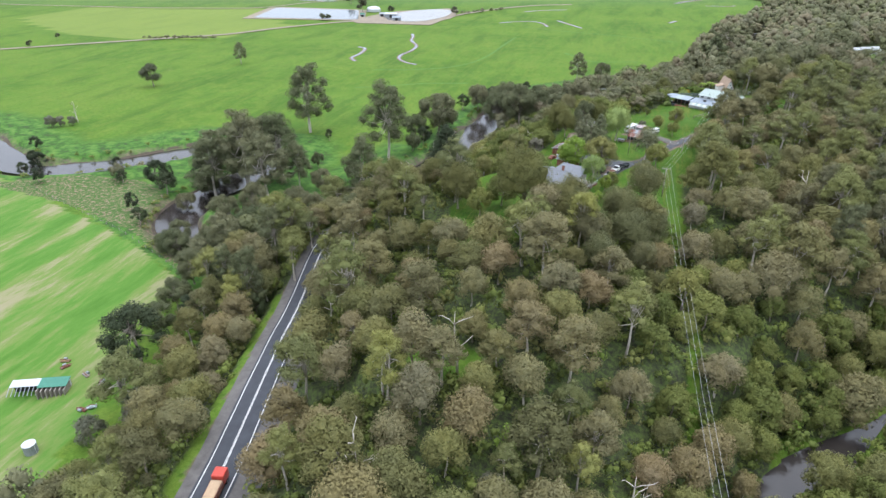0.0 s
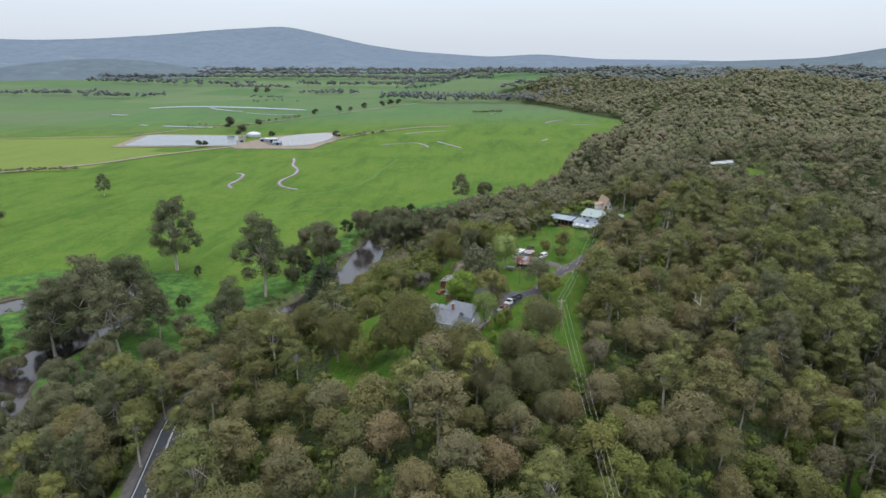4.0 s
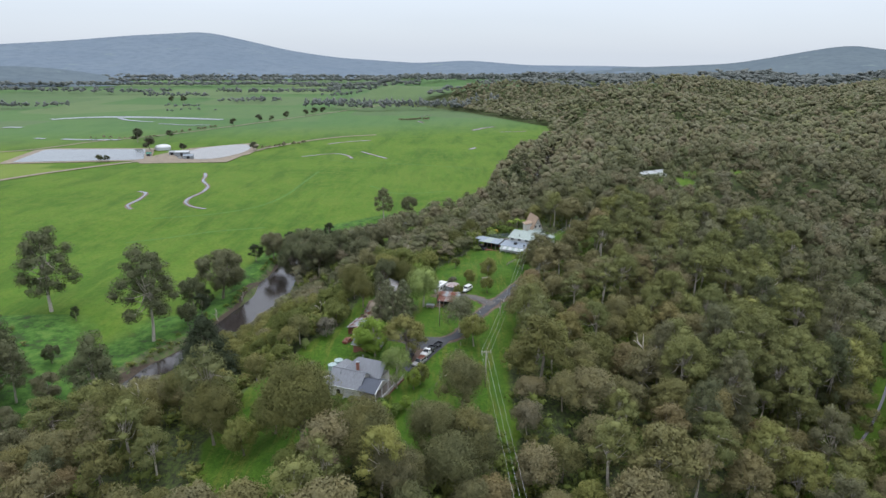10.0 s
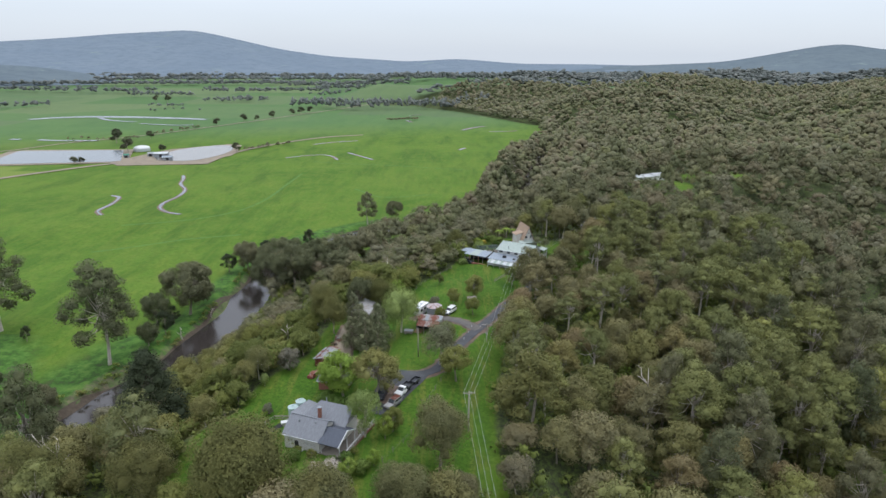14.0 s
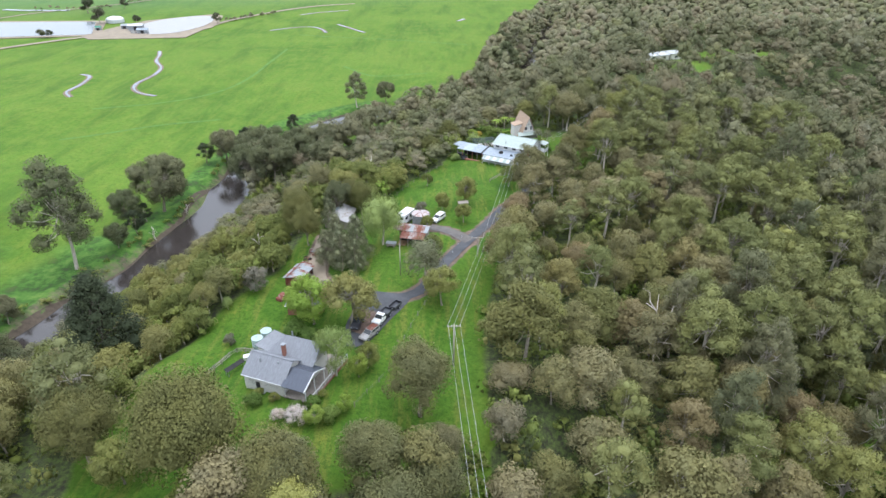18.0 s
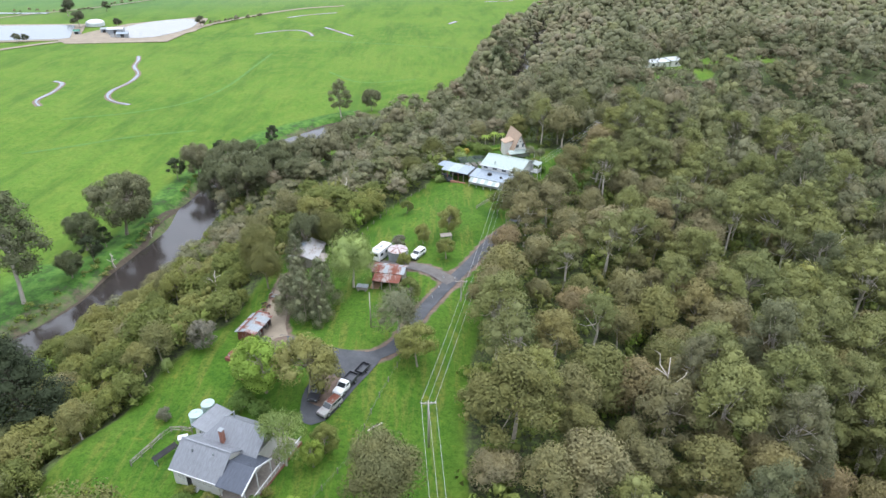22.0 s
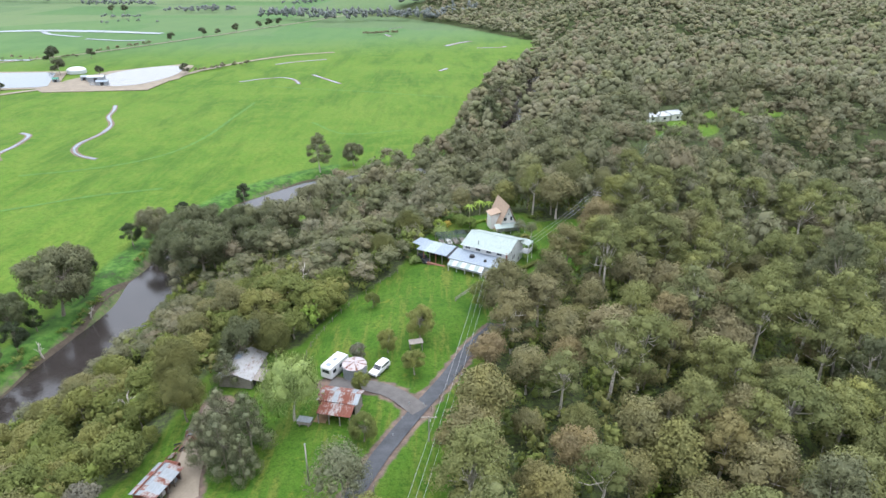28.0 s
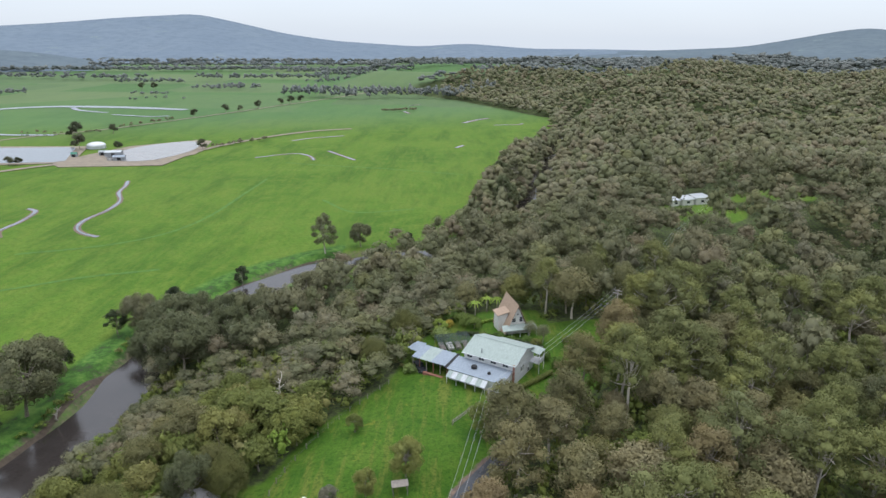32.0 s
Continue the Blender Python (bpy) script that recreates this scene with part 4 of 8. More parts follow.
def tree_model(name, seed, h, spread, n, cards, size, leafmat, barkmat, label, category, group="", r0=0.28, droop=0.0, fork=0.45, shape=gum_clumps, up=0.2, core=0.78, split=False):
    rng = np.random.default_rng(seed)
    clumps = shape(rng, h, spread, n)
    top = thing(name, (0, 0, -500), label, category, group)
    trunk, branch = limbs(rng, h, clumps, r0, fork=fork)
    part("trunk", trunk, barkmat, top, smooth=True)
    if split:
        step = len(branch.f) // len(clumps)
        for i in range(len(clumps)):
            one = Geo()
            one.v, one.f = branch.v[12 * i : 12 * i + 12], [tuple(q - 12 * i for q in fc) for fc in branch.f[step * i : step * i + step]]
            part("limb", one, barkmat, top, smooth=True)
    else:
        part("limb", branch, barkmat, top, smooth=True)
    v, f, nr = crown_arrays(rng, clumps, int(3.9 * cards), size * 0.64, up, 0.5 if core > 0.4 else core, droop, 4 if core > 0.4 else 0)
    ob = new("crown", quick_mesh("crown", v, f, leafmat, normals=nr))
    ob.parent = top
    return top


def bush_clumps(rng, h, spread, n):
    out = []
    for i in range(n):
        a, t = 2.4 * i + rng.uniform(-0.4, 0.4), (i + 0.5) / n
        r = spread * 0.72 * math.sqrt(t)
        s = spread * rng.uniform(0.9, 1.25) * 1.3 / math.sqrt(n + 3)
        out.append((np.array([r * math.cos(a), r * math.sin(a), h * (0.78 - 0.45 * t**1.5) * rng.uniform(0.9, 1.08)]), np.array([s, s, s * 0.85])))
    return out


def round_clumps(rng, h, spread, n):
    out = []
    for i in range(n):
        d = sphere_dirs(rng, 1, 0.2)[0]
        s = spread * rng.uniform(0.85, 1.25) * 1.35 / math.sqrt(n + 3)
        out.append((np.array([d[0] * spread * 0.68, d[1] * spread * 0.68, h * 0.58 + d[2] * h * 0.30]), np.array([s, s, s * 0.9])))
    return out


def tall_clumps(rng, h, spread, n):
    """Old river gum: separate heads of leaf up a tall open crown."""
    out = []
    for i in range(n):
        t = (i + 0.3) / n
        a = 2.4 * i + rng.uniform(-0.5, 0.5)
        r = spread * (0.35 + 0.65 * math.sin(math.pi * min(1, t + 0.15))) * rng.uniform(0.55, 1.0)
        s = spread * rng.uniform(0.24, 0.38)
        out.append((np.array([r * math.cos(a), r * math.sin(a), h * (0.27 + 0.67 * t)]), np.array([s, s, s * 0.75])))
    return out


def put(model, x, y, size=1.0, turn=0.0, wide=1.0, sink=0.15):
    m = pose(x, y, g(x, y) - sink, 0, 0, turn) @ Matrix.Diagonal((size * wide, size * wide, size, 1))
    return copy_thing(model, m)


def dome_clumps(rng, h, spread, n):
    """A rounded head of overlapping boughs that reaches low."""
    out = []
    for i in range(n):
        t = (i + 0.5) / n
        a = 2.4 * i + rng.uniform(-0.6, 0.6)
        r = spread * 0.66 * math.sqrt(t) * rng.uniform(0.75, 1.1)
        z = h * (0.80 - 0.34 * t**1.3) + rng.uniform(-0.07, 0.07) * h
        s = spread * rng.uniform(0.34, 0.52)
        out.append((np.array([r * math.cos(a), r * math.sin(a), z]), np.array([s, s, s * rng.uniform(0.75, 1.1)])))
    return out


def head_clumps(rng, h, spread, n):
    """A tall gum: a flattish spread of leafy heads held up on bare limbs."""
    out = []
    for i in range(n):
        t = (i + 0.4) / n
        a = 2.4 * i + rng.uniform(-0.7, 0.7)
        r = spread * 0.85 * math.sqrt(t) * rng.uniform(0.6, 1.05)
        z = h * (0.93 - 0.42 * t**1.2) + rng.uniform(-0.06, 0.05) * h
        s = spread * rng.uniform(0.24, 0.40)
        out.append((np.array([r * math.cos(a), r * math.sin(a), z]), np.array([s, s, s * rng.uniform(0.55, 0.8)])))
    return out


rng0 = np.random.default_rng(7)
TEAS = [tree_model("paperbark_tree", 10 + k, 11.0, 4.3, 13, 2300, 0.25, M_TEA, M_PALEBARK if k % 2 else M_BARK, lab, "tree", "rounded trees of the ridge forest", core=0.62, shape=dome_clumps, r0=0.2, fork=0.3)
        for k, lab in enumerate(["rounded grey-green tree with fine dense foliage", "grey-brown tree with a domed feathery crown", "dull olive rounded tree in close forest", "domed tree with brownish dry leaf tips"])]
TALLS = [tree_model("gum_tree", 20 + k, 19.0, 5.8, 19, 2300 if k % 3 else 1200, 0.26, M_TALL, M_PALEBARK, lab, "tree", "tall gums of the gully", core=0.5, shape=head_clumps, r0=0.34, fork=0.42, up=0.35)
         for k, lab in enumerate(["tall yellow-green gum with pale forked limbs", "tall gum with a pale trunk and open crown", "tall gum with flat-topped heads of leaf", "tall olive gum leaning over the gully"])]
GUMS = [tree_model("gum_tree", 26 + k, 15.0, 5.6, 20, 2500, 0.26, M_GUM, M_PALEBARK if k else M_BARK, lab, "tree", "gum trees of the ridge forest", core=0.58)
        for k, lab in enumerate(["broad olive-green gum tree in dense forest", "dull green gum tree with an uneven crown", "grey-green gum tree with drooping leaf clumps"])]
WATTLES = [tree_model("wattle_tree", 30 + k, 6.5, 3.4, 14, 1350, 0.22, M_WATTLE, M_BARK, lab, "tree", "wattles on the river slope", r0=0.16, fork=0.3, shape=bush_clumps, core=0.66)
           for k, lab in enumerate(["dense olive wattle with a rounded crown", "low spreading olive-brown wattle", "bushy dark olive wattle on the slope"])]


def retire(model):
    for o in (*model.children_recursive, model):
        bpy.data.objects.remove(o)


def jittered(x0, x1, y0, y1, step, rng, jit=0.42):
    xs, ys = np.meshgrid(np.arange(x0, x1, step), np.arange(y0, y1, step))
    p = np.stack([xs.ravel(), ys.ravel()], 1)
    return p + rng.uniform(-jit, jit, p.shape) * step


def in_view(x, y):
    """The wedge of country ahead of the camera's line."""
    return (np.abs(x + 12 + 0.10 * y) < 62 + 0.86 * (y + 60)) & (y > -25)


# slope between river and ridge top carries wattles; the rest gums
def wattle_ground(x, y):
    return (x < np.interp(y, [60, 100, 150, 190, 230, 260, 330], [-70, -52, -36, -20, 6, 20, 30])) & (y > np.interp(x, [-75, -45], [140, 100])) & (y < 272)


def gully(x, y):
    """The damp slope down to the creek, thick with green wattles."""
    return -8 < x < 70 and 5 < y < 88 and x > 26 - 0.45 * y


spots = jittered(-200, 160, -22, 300, 5.0, rng0)
spots = spots[(wooded(spots[:, 0], spots[:, 1]) > 0.5) & in_view(spots[:, 0], spots[:, 1])]
w_mask = wattle_ground(spots[:, 0], spots[:, 1])
w_spots, g_spots = spots[w_mask], spots[~w_mask]
# keep gums farther apart than wattles
keep = []
for p in g_spots:
    apart = 5.4 if gully(p[0], p[1]) else 7.0
    if all((p[0] - q[0]) ** 2 + (p[1] - q[1]) ** 2 > apart**2 for q in keep):
        keep.append(p)
g_spots = np.array(keep)
near_g = np.argsort(np.hypot((g_spots[:, 0] - 12) * 1.0, (g_spots[:, 1] - 95) * 0.8))
near_w = np.argsort(np.hypot(w_spots[:, 0] + 40, (w_spots[:, 1] - 150) * 0.8))
LEFT_OVER = []
for rank, i in enumerate(near_g):
    x, y = g_spots[i]
    size = rng0.choice((0.72, 0.88, 1.0, 1.1, 1.25), p=(0.15, 0.25, 0.3, 0.2, 0.1)) * rng0.uniform(0.92, 1.08)
    p_tall = float(np.interp(x, [-50, 10, 45, 75, 130], [0.14, 0.14, 0.24, 0.52, 0.6]))
    pick = rng0.uniform()
    if rank < 560:
        if gully(x, y) and pick < 0.55:
            put(WATTLES[int(rng0.integers(len(WATTLES)))], x, y, size * rng0.uniform(1.3, 1.7), rng0.uniform(0, 360), rng0.uniform(0.8, 1.0))
        elif pick < p_tall:
            put(TALLS[int(rng0.integers(len(TALLS)))], x, y, size * rng0.uniform(0.8, 1.1), rng0.uniform(0, 360), rng0.uniform(0.95, 1.2))
        elif pick < p_tall + 0.22:
            put(GUMS[int(rng0.integers(len(GUMS)))], x, y, size * 0.95, rng0.uniform(0, 360), rng0.uniform(1.0, 1.25))
        else:
            put(TEAS[int(rng0.integers(len(TEAS)))], x, y, size * 1.05, rng0.uniform(0, 360), rng0.uniform(0.98, 1.25))
    elif pick < p_tall:
        LEFT_OVER.append((x, y, size * 19, size * 5.2))
    else:
        LEFT_OVER.append((x, y, size * 12.5, size * 5.6))
for rank, i in enumerate(near_w):
    x, y = w_spots[i]
    size = rng0.choice((0.6, 0.85, 1.05, 1.35), p=(0.2, 0.35, 0.3, 0.15)) * rng0.uniform(0.9, 1.1)
    if rank < 230:
        if rng0.uniform() < 0.10:
            put(TEAS[int(rng0.integers(len(TEAS)))], x, y, rng0.uniform(0.7, 1.0), rng0.uniform(0, 360), rng0.uniform(1.0, 1.2))
        else:
            put(WATTLES[int(rng0.integers(len(WATTLES)))], x, y, size, rng0.uniform(0, 360), rng0.uniform(0.9, 1.2))
    else:
        LEFT_OVER.append((x, y, size * 6.5, size * 3.6))
more = jittered(58, 150, 130, 290, 16, rng0)
for x, y in more[(wooded(more[:, 0], more[:, 1]) > 0.5)]:
    put(TALLS[int(rng0.integers(len(TALLS)))], x, y, rng0.uniform(0.9, 1.2), rng0.uniform(0, 360), rng0.uniform(0.9, 1.1))
for model in TEAS + TALLS + GUMS + WATTLES:
    retire(model)


def far_tree(rng, h, spread, clumps, cards, size, sub=0, core=0.6):
    """A crown in units of its height and spread."""
    v, f, nr = crown_arrays(rng, dome_clumps(rng, h, spread, clumps), cards, size, 0.35, core, sub=sub)
    return v / (spread, spread, h), f, nr


def woods(name, trees, variants, mat, label, category, seed):
    """Many trees as one mesh; each has a tint of its own."""
    rng = np.random.default_rng(seed)
    V, F, T, N, k = [], [], [], [], 0
    for x, y, z, h, s, tint in trees:
        v, f, nr = variants[int(rng.integers(len(variants)))]
        a = rng.uniform(0, 2 * math.pi)
        c, q = math.cos(a) * s, math.sin(a) * s
        w = np.empty_like(v)
        w[:, 0], w[:, 1], w[:, 2] = x + c * v[:, 0] - q * v[:, 1], y + q * v[:, 0] + c * v[:, 1], z + v[:, 2] * h
        u = nr.copy()
        u[:, 0], u[:, 1] = math.cos(a) * nr[:, 0] - math.sin(a) * nr[:, 1], math.sin(a) * nr[:, 0] + math.cos(a) * nr[:, 1]
        V.append(w)
        N.append(u)
        F.append(f + k)
        T.append(np.full(len(v), tint))
        k += len(v)
    ob = new(name, quick_mesh(name, np.concatenate(V), np.concatenate(F), mat, np.concatenate(T), normals=np.concatenate(N)))
    return tagged(ob, label, category, kind="stuff")


vr = np.random.default_rng(99)
LOD0 = [far_tree(vr, 15.0, 5.0, 9, 900, 0.31, 4) for _ in range(8)]
LOD1 = [far_tree(vr, 15.0, 5.0, 8, 460, 0.38, 3, 0.6) for _ in range(8)]
LOD2 = [far_tree(vr, 15.0, 5.0, 7, 70, 0.62, 0, 0.82) for _ in range(6)]
LOD3 = [far_tree(vr, 15.0, 6.0, 4, 20, 1.0, 0, 0.88) for _ in range(6)]
# bare stems for the nearer stuff trees are left to the woods' own shade
mid = [(x, y, g(x, y), h, s, vr.uniform()) for x, y, h, s in LEFT_OVER]


def scatter(x0, x1, y0, y1, step, seed, cut=0.5, tall=(11, 17), wide=(4.0, 7.2)):
    r = np.random.default_rng(seed)
    p = jittered(x0, x1, y0, y1, step, r)
    p = p[(wooded(p[:, 0], p[:, 1]) > cut) & in_view(p[:, 0], p[:, 1])]
    z = gz(p[:, 0], p[:, 1])
    return [(x, y, zz, r.uniform(*tall) * (1.3 if r.uniform() < 0.12 else 1.0), r.uniform(*wide), r.uniform()) for (x, y), zz in zip(p, z)]


mid += [t for t in scatter(160, 330, -20, 300, 9.2, 3, wide=(4.2, 7.4), tall=(9, 20))]
mid += scatter(-60, 420, 300, 460, 9.4, 4, wide=(4.2, 7.4), tall=(9, 19))
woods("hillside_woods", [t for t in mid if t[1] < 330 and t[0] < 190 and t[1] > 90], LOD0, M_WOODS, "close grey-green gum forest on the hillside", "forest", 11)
mid = [t for t in mid if not (t[1] < 330 and t[0] < 190 and t[1] > 90)]
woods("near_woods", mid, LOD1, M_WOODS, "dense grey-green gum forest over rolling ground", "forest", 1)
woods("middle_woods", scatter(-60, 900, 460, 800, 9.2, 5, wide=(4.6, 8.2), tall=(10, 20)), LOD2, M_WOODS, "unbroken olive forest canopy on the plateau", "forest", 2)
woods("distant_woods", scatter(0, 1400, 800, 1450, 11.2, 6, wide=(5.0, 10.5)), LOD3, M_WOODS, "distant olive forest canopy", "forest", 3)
woods("farthest_woods", scatter(-100, 2300, 1450, 2600, 24, 8, wide=(13, 20), tall=(14, 22)), LOD3, M_HAZYWOODS, "farthest grey-green forest on the plateau", "forest", 4)

# low green growth on the forest floor
ur = np.random.default_rng(21)
up = jittered(-170, 150, -20, 270, 4.6, ur)
up = up[(wooded(up[:, 0], up[:, 1]) > 0.4) & in_view(up[:, 0], up[:, 1]) & (ur.uniform(size=len(up)) < 0.85)]
cr = jittered(30, 150, 30, 190, 3.0, ur)
dcr, _ = line_distance(cr[:, 0], cr[:, 1], CREEK)
bk = jittered(-125, -40, 120, 300, 2.6, ur)
dbk, _ = line_distance(bk[:, 0], bk[:, 1], RIVER)
bk = bk[(dbk < 22) & (dbk > 10.5) & (bk[:, 0] > np.interp(bk[:, 1], [120, 165, 203, 248, 300], [-125, -118, -104, -92, -90])) & (bk[:, 1] < 290)]
up = np.vstack([up, cr[(dcr < 16) & (dcr > 4.5)]])
lb = jittered(-135, -60, 120, 330, 3.0, ur)
dlb, _ = line_distance(lb[:, 0], lb[:, 1], RIVER)
lb = lb[(dlb < 14.5) & (dlb > 9.8) & (lb[:, 0] < np.interp(lb[:, 1], [120, 165, 203, 248, 300, 330], [-135, -118, -104, -92, -90, -86])) & (ur.uniform(size=len(lb)) < 0.45)]
wb = jittered(-300, -130, 90, 235, 3.4, ur)
dwb, _ = line_distance(wb[:, 0], wb[:, 1], RIVER)
wb = wb[(dwb < 15) & (dwb > 10) & (ur.uniform(size=len(wb)) < 0.4)]
lc = jittered(2, 24, 20, 104, 2.4, ur)
dlc, _ = line_distance(lc[:, 0], lc[:, 1], LINE_CUT)
lc = lc[dlc < 3.6]
UND = []
for _ in range(6):
    uv, uf, un = crown_arrays(vr, bush_clumps(vr, 5.0, 2.8, 4), 110, 0.34, 0.35, 0.5)
    UND.append((uv / (2.8, 2.8, 5.0), uf, un))
low = [(x, y, z - 0.3, ur.uniform(2.5, 7.5), ur.uniform(1.8, 3.2), ur.uniform()) for (x, y), z in zip(up, gz(up[:, 0], up[:, 1]))]
low += [(x, y, z - 0.3, ur.uniform(1.2, 3.6), ur.uniform(1.2, 2.4), ur.uniform()) for (x, y), z in zip(bk, gz(bk[:, 0], bk[:, 1]))]
low += [(x, y, z - 0.3, ur.uniform(1.0, 3.2), ur.uniform(1.0, 2.2), ur.uniform()) for p in (lb, wb, lc) for (x, y), z in zip(p, gz(p[:, 0], p[:, 1]))]
woods("undergrowth", low, UND, M_UNDER,
      "green shrubs and ferns under the gums", "undergrowth", 22)


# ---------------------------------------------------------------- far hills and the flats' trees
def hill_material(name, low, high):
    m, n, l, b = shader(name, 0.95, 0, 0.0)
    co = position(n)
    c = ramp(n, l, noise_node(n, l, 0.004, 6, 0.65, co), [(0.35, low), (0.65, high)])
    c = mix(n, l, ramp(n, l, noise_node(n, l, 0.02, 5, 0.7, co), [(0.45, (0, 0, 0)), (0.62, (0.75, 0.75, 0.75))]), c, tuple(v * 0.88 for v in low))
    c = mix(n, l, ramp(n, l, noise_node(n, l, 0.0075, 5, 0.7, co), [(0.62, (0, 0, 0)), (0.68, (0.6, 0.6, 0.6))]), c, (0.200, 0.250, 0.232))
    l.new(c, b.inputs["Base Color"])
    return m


def hill_range(name, azimuth, rise, r0, r1, mat, label, bumps=6.0):
    """A range of hills on the horizon: rise is the skyline in degrees above level at 110 m."""
    az = np.radians(np.arange(azimuth[0], azimuth[-1] + 0.01, 0.35))
    sky_el = np.interp(np.degrees(az), azimuth, rise)
    sky_el = np.convolve(np.pad(sky_el, 3, "edge"), np.ones(7) / 7, "valid")
    rr = np.linspace(r0, r1, 26)
    top = 110 + r1 * np.tan(np.radians(sky_el))
    v = []
    for j, r in enumerate(rr):
        s = j / (len(rr) - 1)
        lift = s**1.25
        wob = bumps * math.sin(math.pi * s)
        for a, t in zip(az, top):
            v.append((r * math.sin(a), r * math.cos(a), -4 + (t + 4) * lift + wob * (math.sin(a * 37 + 9 * s) + 0.7 * math.sin(a * 83 - 14 * s))))
    n = len(az)
    f = [(j * n + i, j * n + i + 1, (j + 1) * n + i + 1, (j + 1) * n + i) for j in range(len(rr) - 1) for i in range(n - 1)]
    ob = new(name, mesh_of(name, v, f, mat, True))
    return tagged(ob, label, "hills", kind="structure")


# distance haze is painted into both hill colours as blue-grey
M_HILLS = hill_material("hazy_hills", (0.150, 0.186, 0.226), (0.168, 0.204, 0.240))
M_LOWHILL = hill_material("hazy_low_hill", (0.118, 0.146, 0.168), (0.136, 0.166, 0.182))
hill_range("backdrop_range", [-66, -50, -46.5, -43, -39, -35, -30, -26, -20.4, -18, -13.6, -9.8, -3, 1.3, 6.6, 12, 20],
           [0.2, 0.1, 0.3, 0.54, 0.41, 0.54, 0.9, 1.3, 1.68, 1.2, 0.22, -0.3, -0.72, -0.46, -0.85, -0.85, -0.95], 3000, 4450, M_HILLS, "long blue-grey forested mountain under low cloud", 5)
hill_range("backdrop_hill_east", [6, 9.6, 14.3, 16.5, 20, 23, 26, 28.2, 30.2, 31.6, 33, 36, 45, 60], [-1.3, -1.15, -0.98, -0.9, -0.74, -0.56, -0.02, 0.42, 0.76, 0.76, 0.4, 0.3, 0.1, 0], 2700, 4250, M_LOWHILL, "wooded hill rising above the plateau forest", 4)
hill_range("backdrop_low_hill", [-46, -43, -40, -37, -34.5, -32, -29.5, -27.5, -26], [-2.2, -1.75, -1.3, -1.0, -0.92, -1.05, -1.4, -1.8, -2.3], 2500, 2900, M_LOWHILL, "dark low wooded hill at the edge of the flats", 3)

fr = np.random.default_rng(41)


def belt(points, step, spread, tall, wide, seed):
    r = np.random.default_rng(seed)
    ln = curve(points, step)
    out = []
    for x, y in ln:
        for _ in range(2 if spread > 15 else 1):
            px, py = x + r.normal() * spread, y + r.normal() * spread
            out.append((px, py, g(px, py), r.uniform(*tall), r.uniform(*wide), r.uniform()))
    return out


far_trees = []
for pts, step, sp, tall, wide in [
    ([(-310, 1335), (-240, 1330), (-175, 1300), (-98, 1340), (-30, 1320), (30, 1300)], 4.5, 9, (15, 25), (5, 8)),
    ([(-300, 1380), (-150, 1390), (0, 1370), (100, 1340)], 7, 14, (15, 24), (5, 8)),
    ([(-500, 1490), (-440, 1500), (-403, 1502)], 5, 8, (10, 17), (5, 8)),
    ([(-540, 1488), (-500, 1540), (-440, 1580)], 7, 8, (9, 15), (5, 8)),
    ([(-600, 1352), (-565, 1354), (-545, 1356)], 4, 4, (7, 11), (4, 6)),
    ([(-960, 1290), (-900, 1300), (-866, 1301)], 4, 10, (12, 19), (5, 8)),
    ([(-850, 1310), (-804, 1336)], 5, 6, (10, 17), (5, 7)),
    ([(-1250, 1330), (-1100, 1350), (-1000, 1370)], 6, 12, (12, 19), (6, 9)),
    ([(-1350, 1880), (-1150, 1840), (-950, 1790), (-800, 1800)], 8, 14, (14, 22), (8, 12)),
    ([(-780, 1640), (-700, 1660), (-620, 1650)], 7, 8, (12, 20), (6, 10)),
    ([(-660, 1819), (-500, 1830), (-330, 1849)], 6, 10, (14, 22), (7, 10)),
    ([(-330, 1700), (-200, 1720), (-94, 1694)], 7, 8, (11, 18), (6, 9)),
    ([(-380, 1960), (-181, 2014), (-5, 2099), (150, 2200)], 7, 14, (15, 23), (8, 12)),
    ([(-150, 1860), (-21, 1879), (110, 1840), (220, 1760)], 6, 12, (13, 22), (7, 10)),
    ([(60, 1560), (140, 1590), (240, 1600)], 6, 14, (13, 21), (6, 9)),
    ([(-460, 2159), (-300, 2200), (-100, 2300), (200, 2354)], 8, 20, (15, 24), (9, 14)),
    ([(-1500, 2150), (-1100, 2200), (-800, 2250), (-500, 2300)], 9, 20, (14, 22), (10, 15)),
    ([(-1900, 2300), (-1300, 2500), (-600, 2650), (200, 2700), (900, 2650)], 10, 40, (16, 24), (12, 18)),
    ([(-2100, 2650), (-1200, 2900), (0, 2980), (900, 2880), (1700, 2550)], 12, 50, (16, 26), (14, 22)),
    ([(-560, 1240), (-520, 1262), (-480, 1260)], 14, 8, (5, 9), (3.5, 5.5)),
    ([(200, 2050), (700, 2000), (1200, 1850)], 9, 34, (14, 22), (9, 14)),
    ([(-1700, 1700), (-1500, 1550), (-1350, 1450)], 10, 18, (9, 15), (7, 11)),
]:
    far_trees += belt(pts, step, sp, tall, wide, len(far_trees))
woods("shelter_belts", far_trees, LOD3, M_HAZYWOODS, "distant tree belts across the green flats", "tree belt", 5)
hedge = belt([(-478, 472), (-445, 482), (-412, 492)], 2.6, 1.0, (3.5, 5.5), (1.8, 2.6), 61) + belt([(-90, 1085), (-42, 1110)], 3.0, 1.5, (5, 7), (3, 4), 62) + belt([(-232, 745), (-190, 800)], 5, 2.5, (4, 7), (2.5, 3.5), 63)
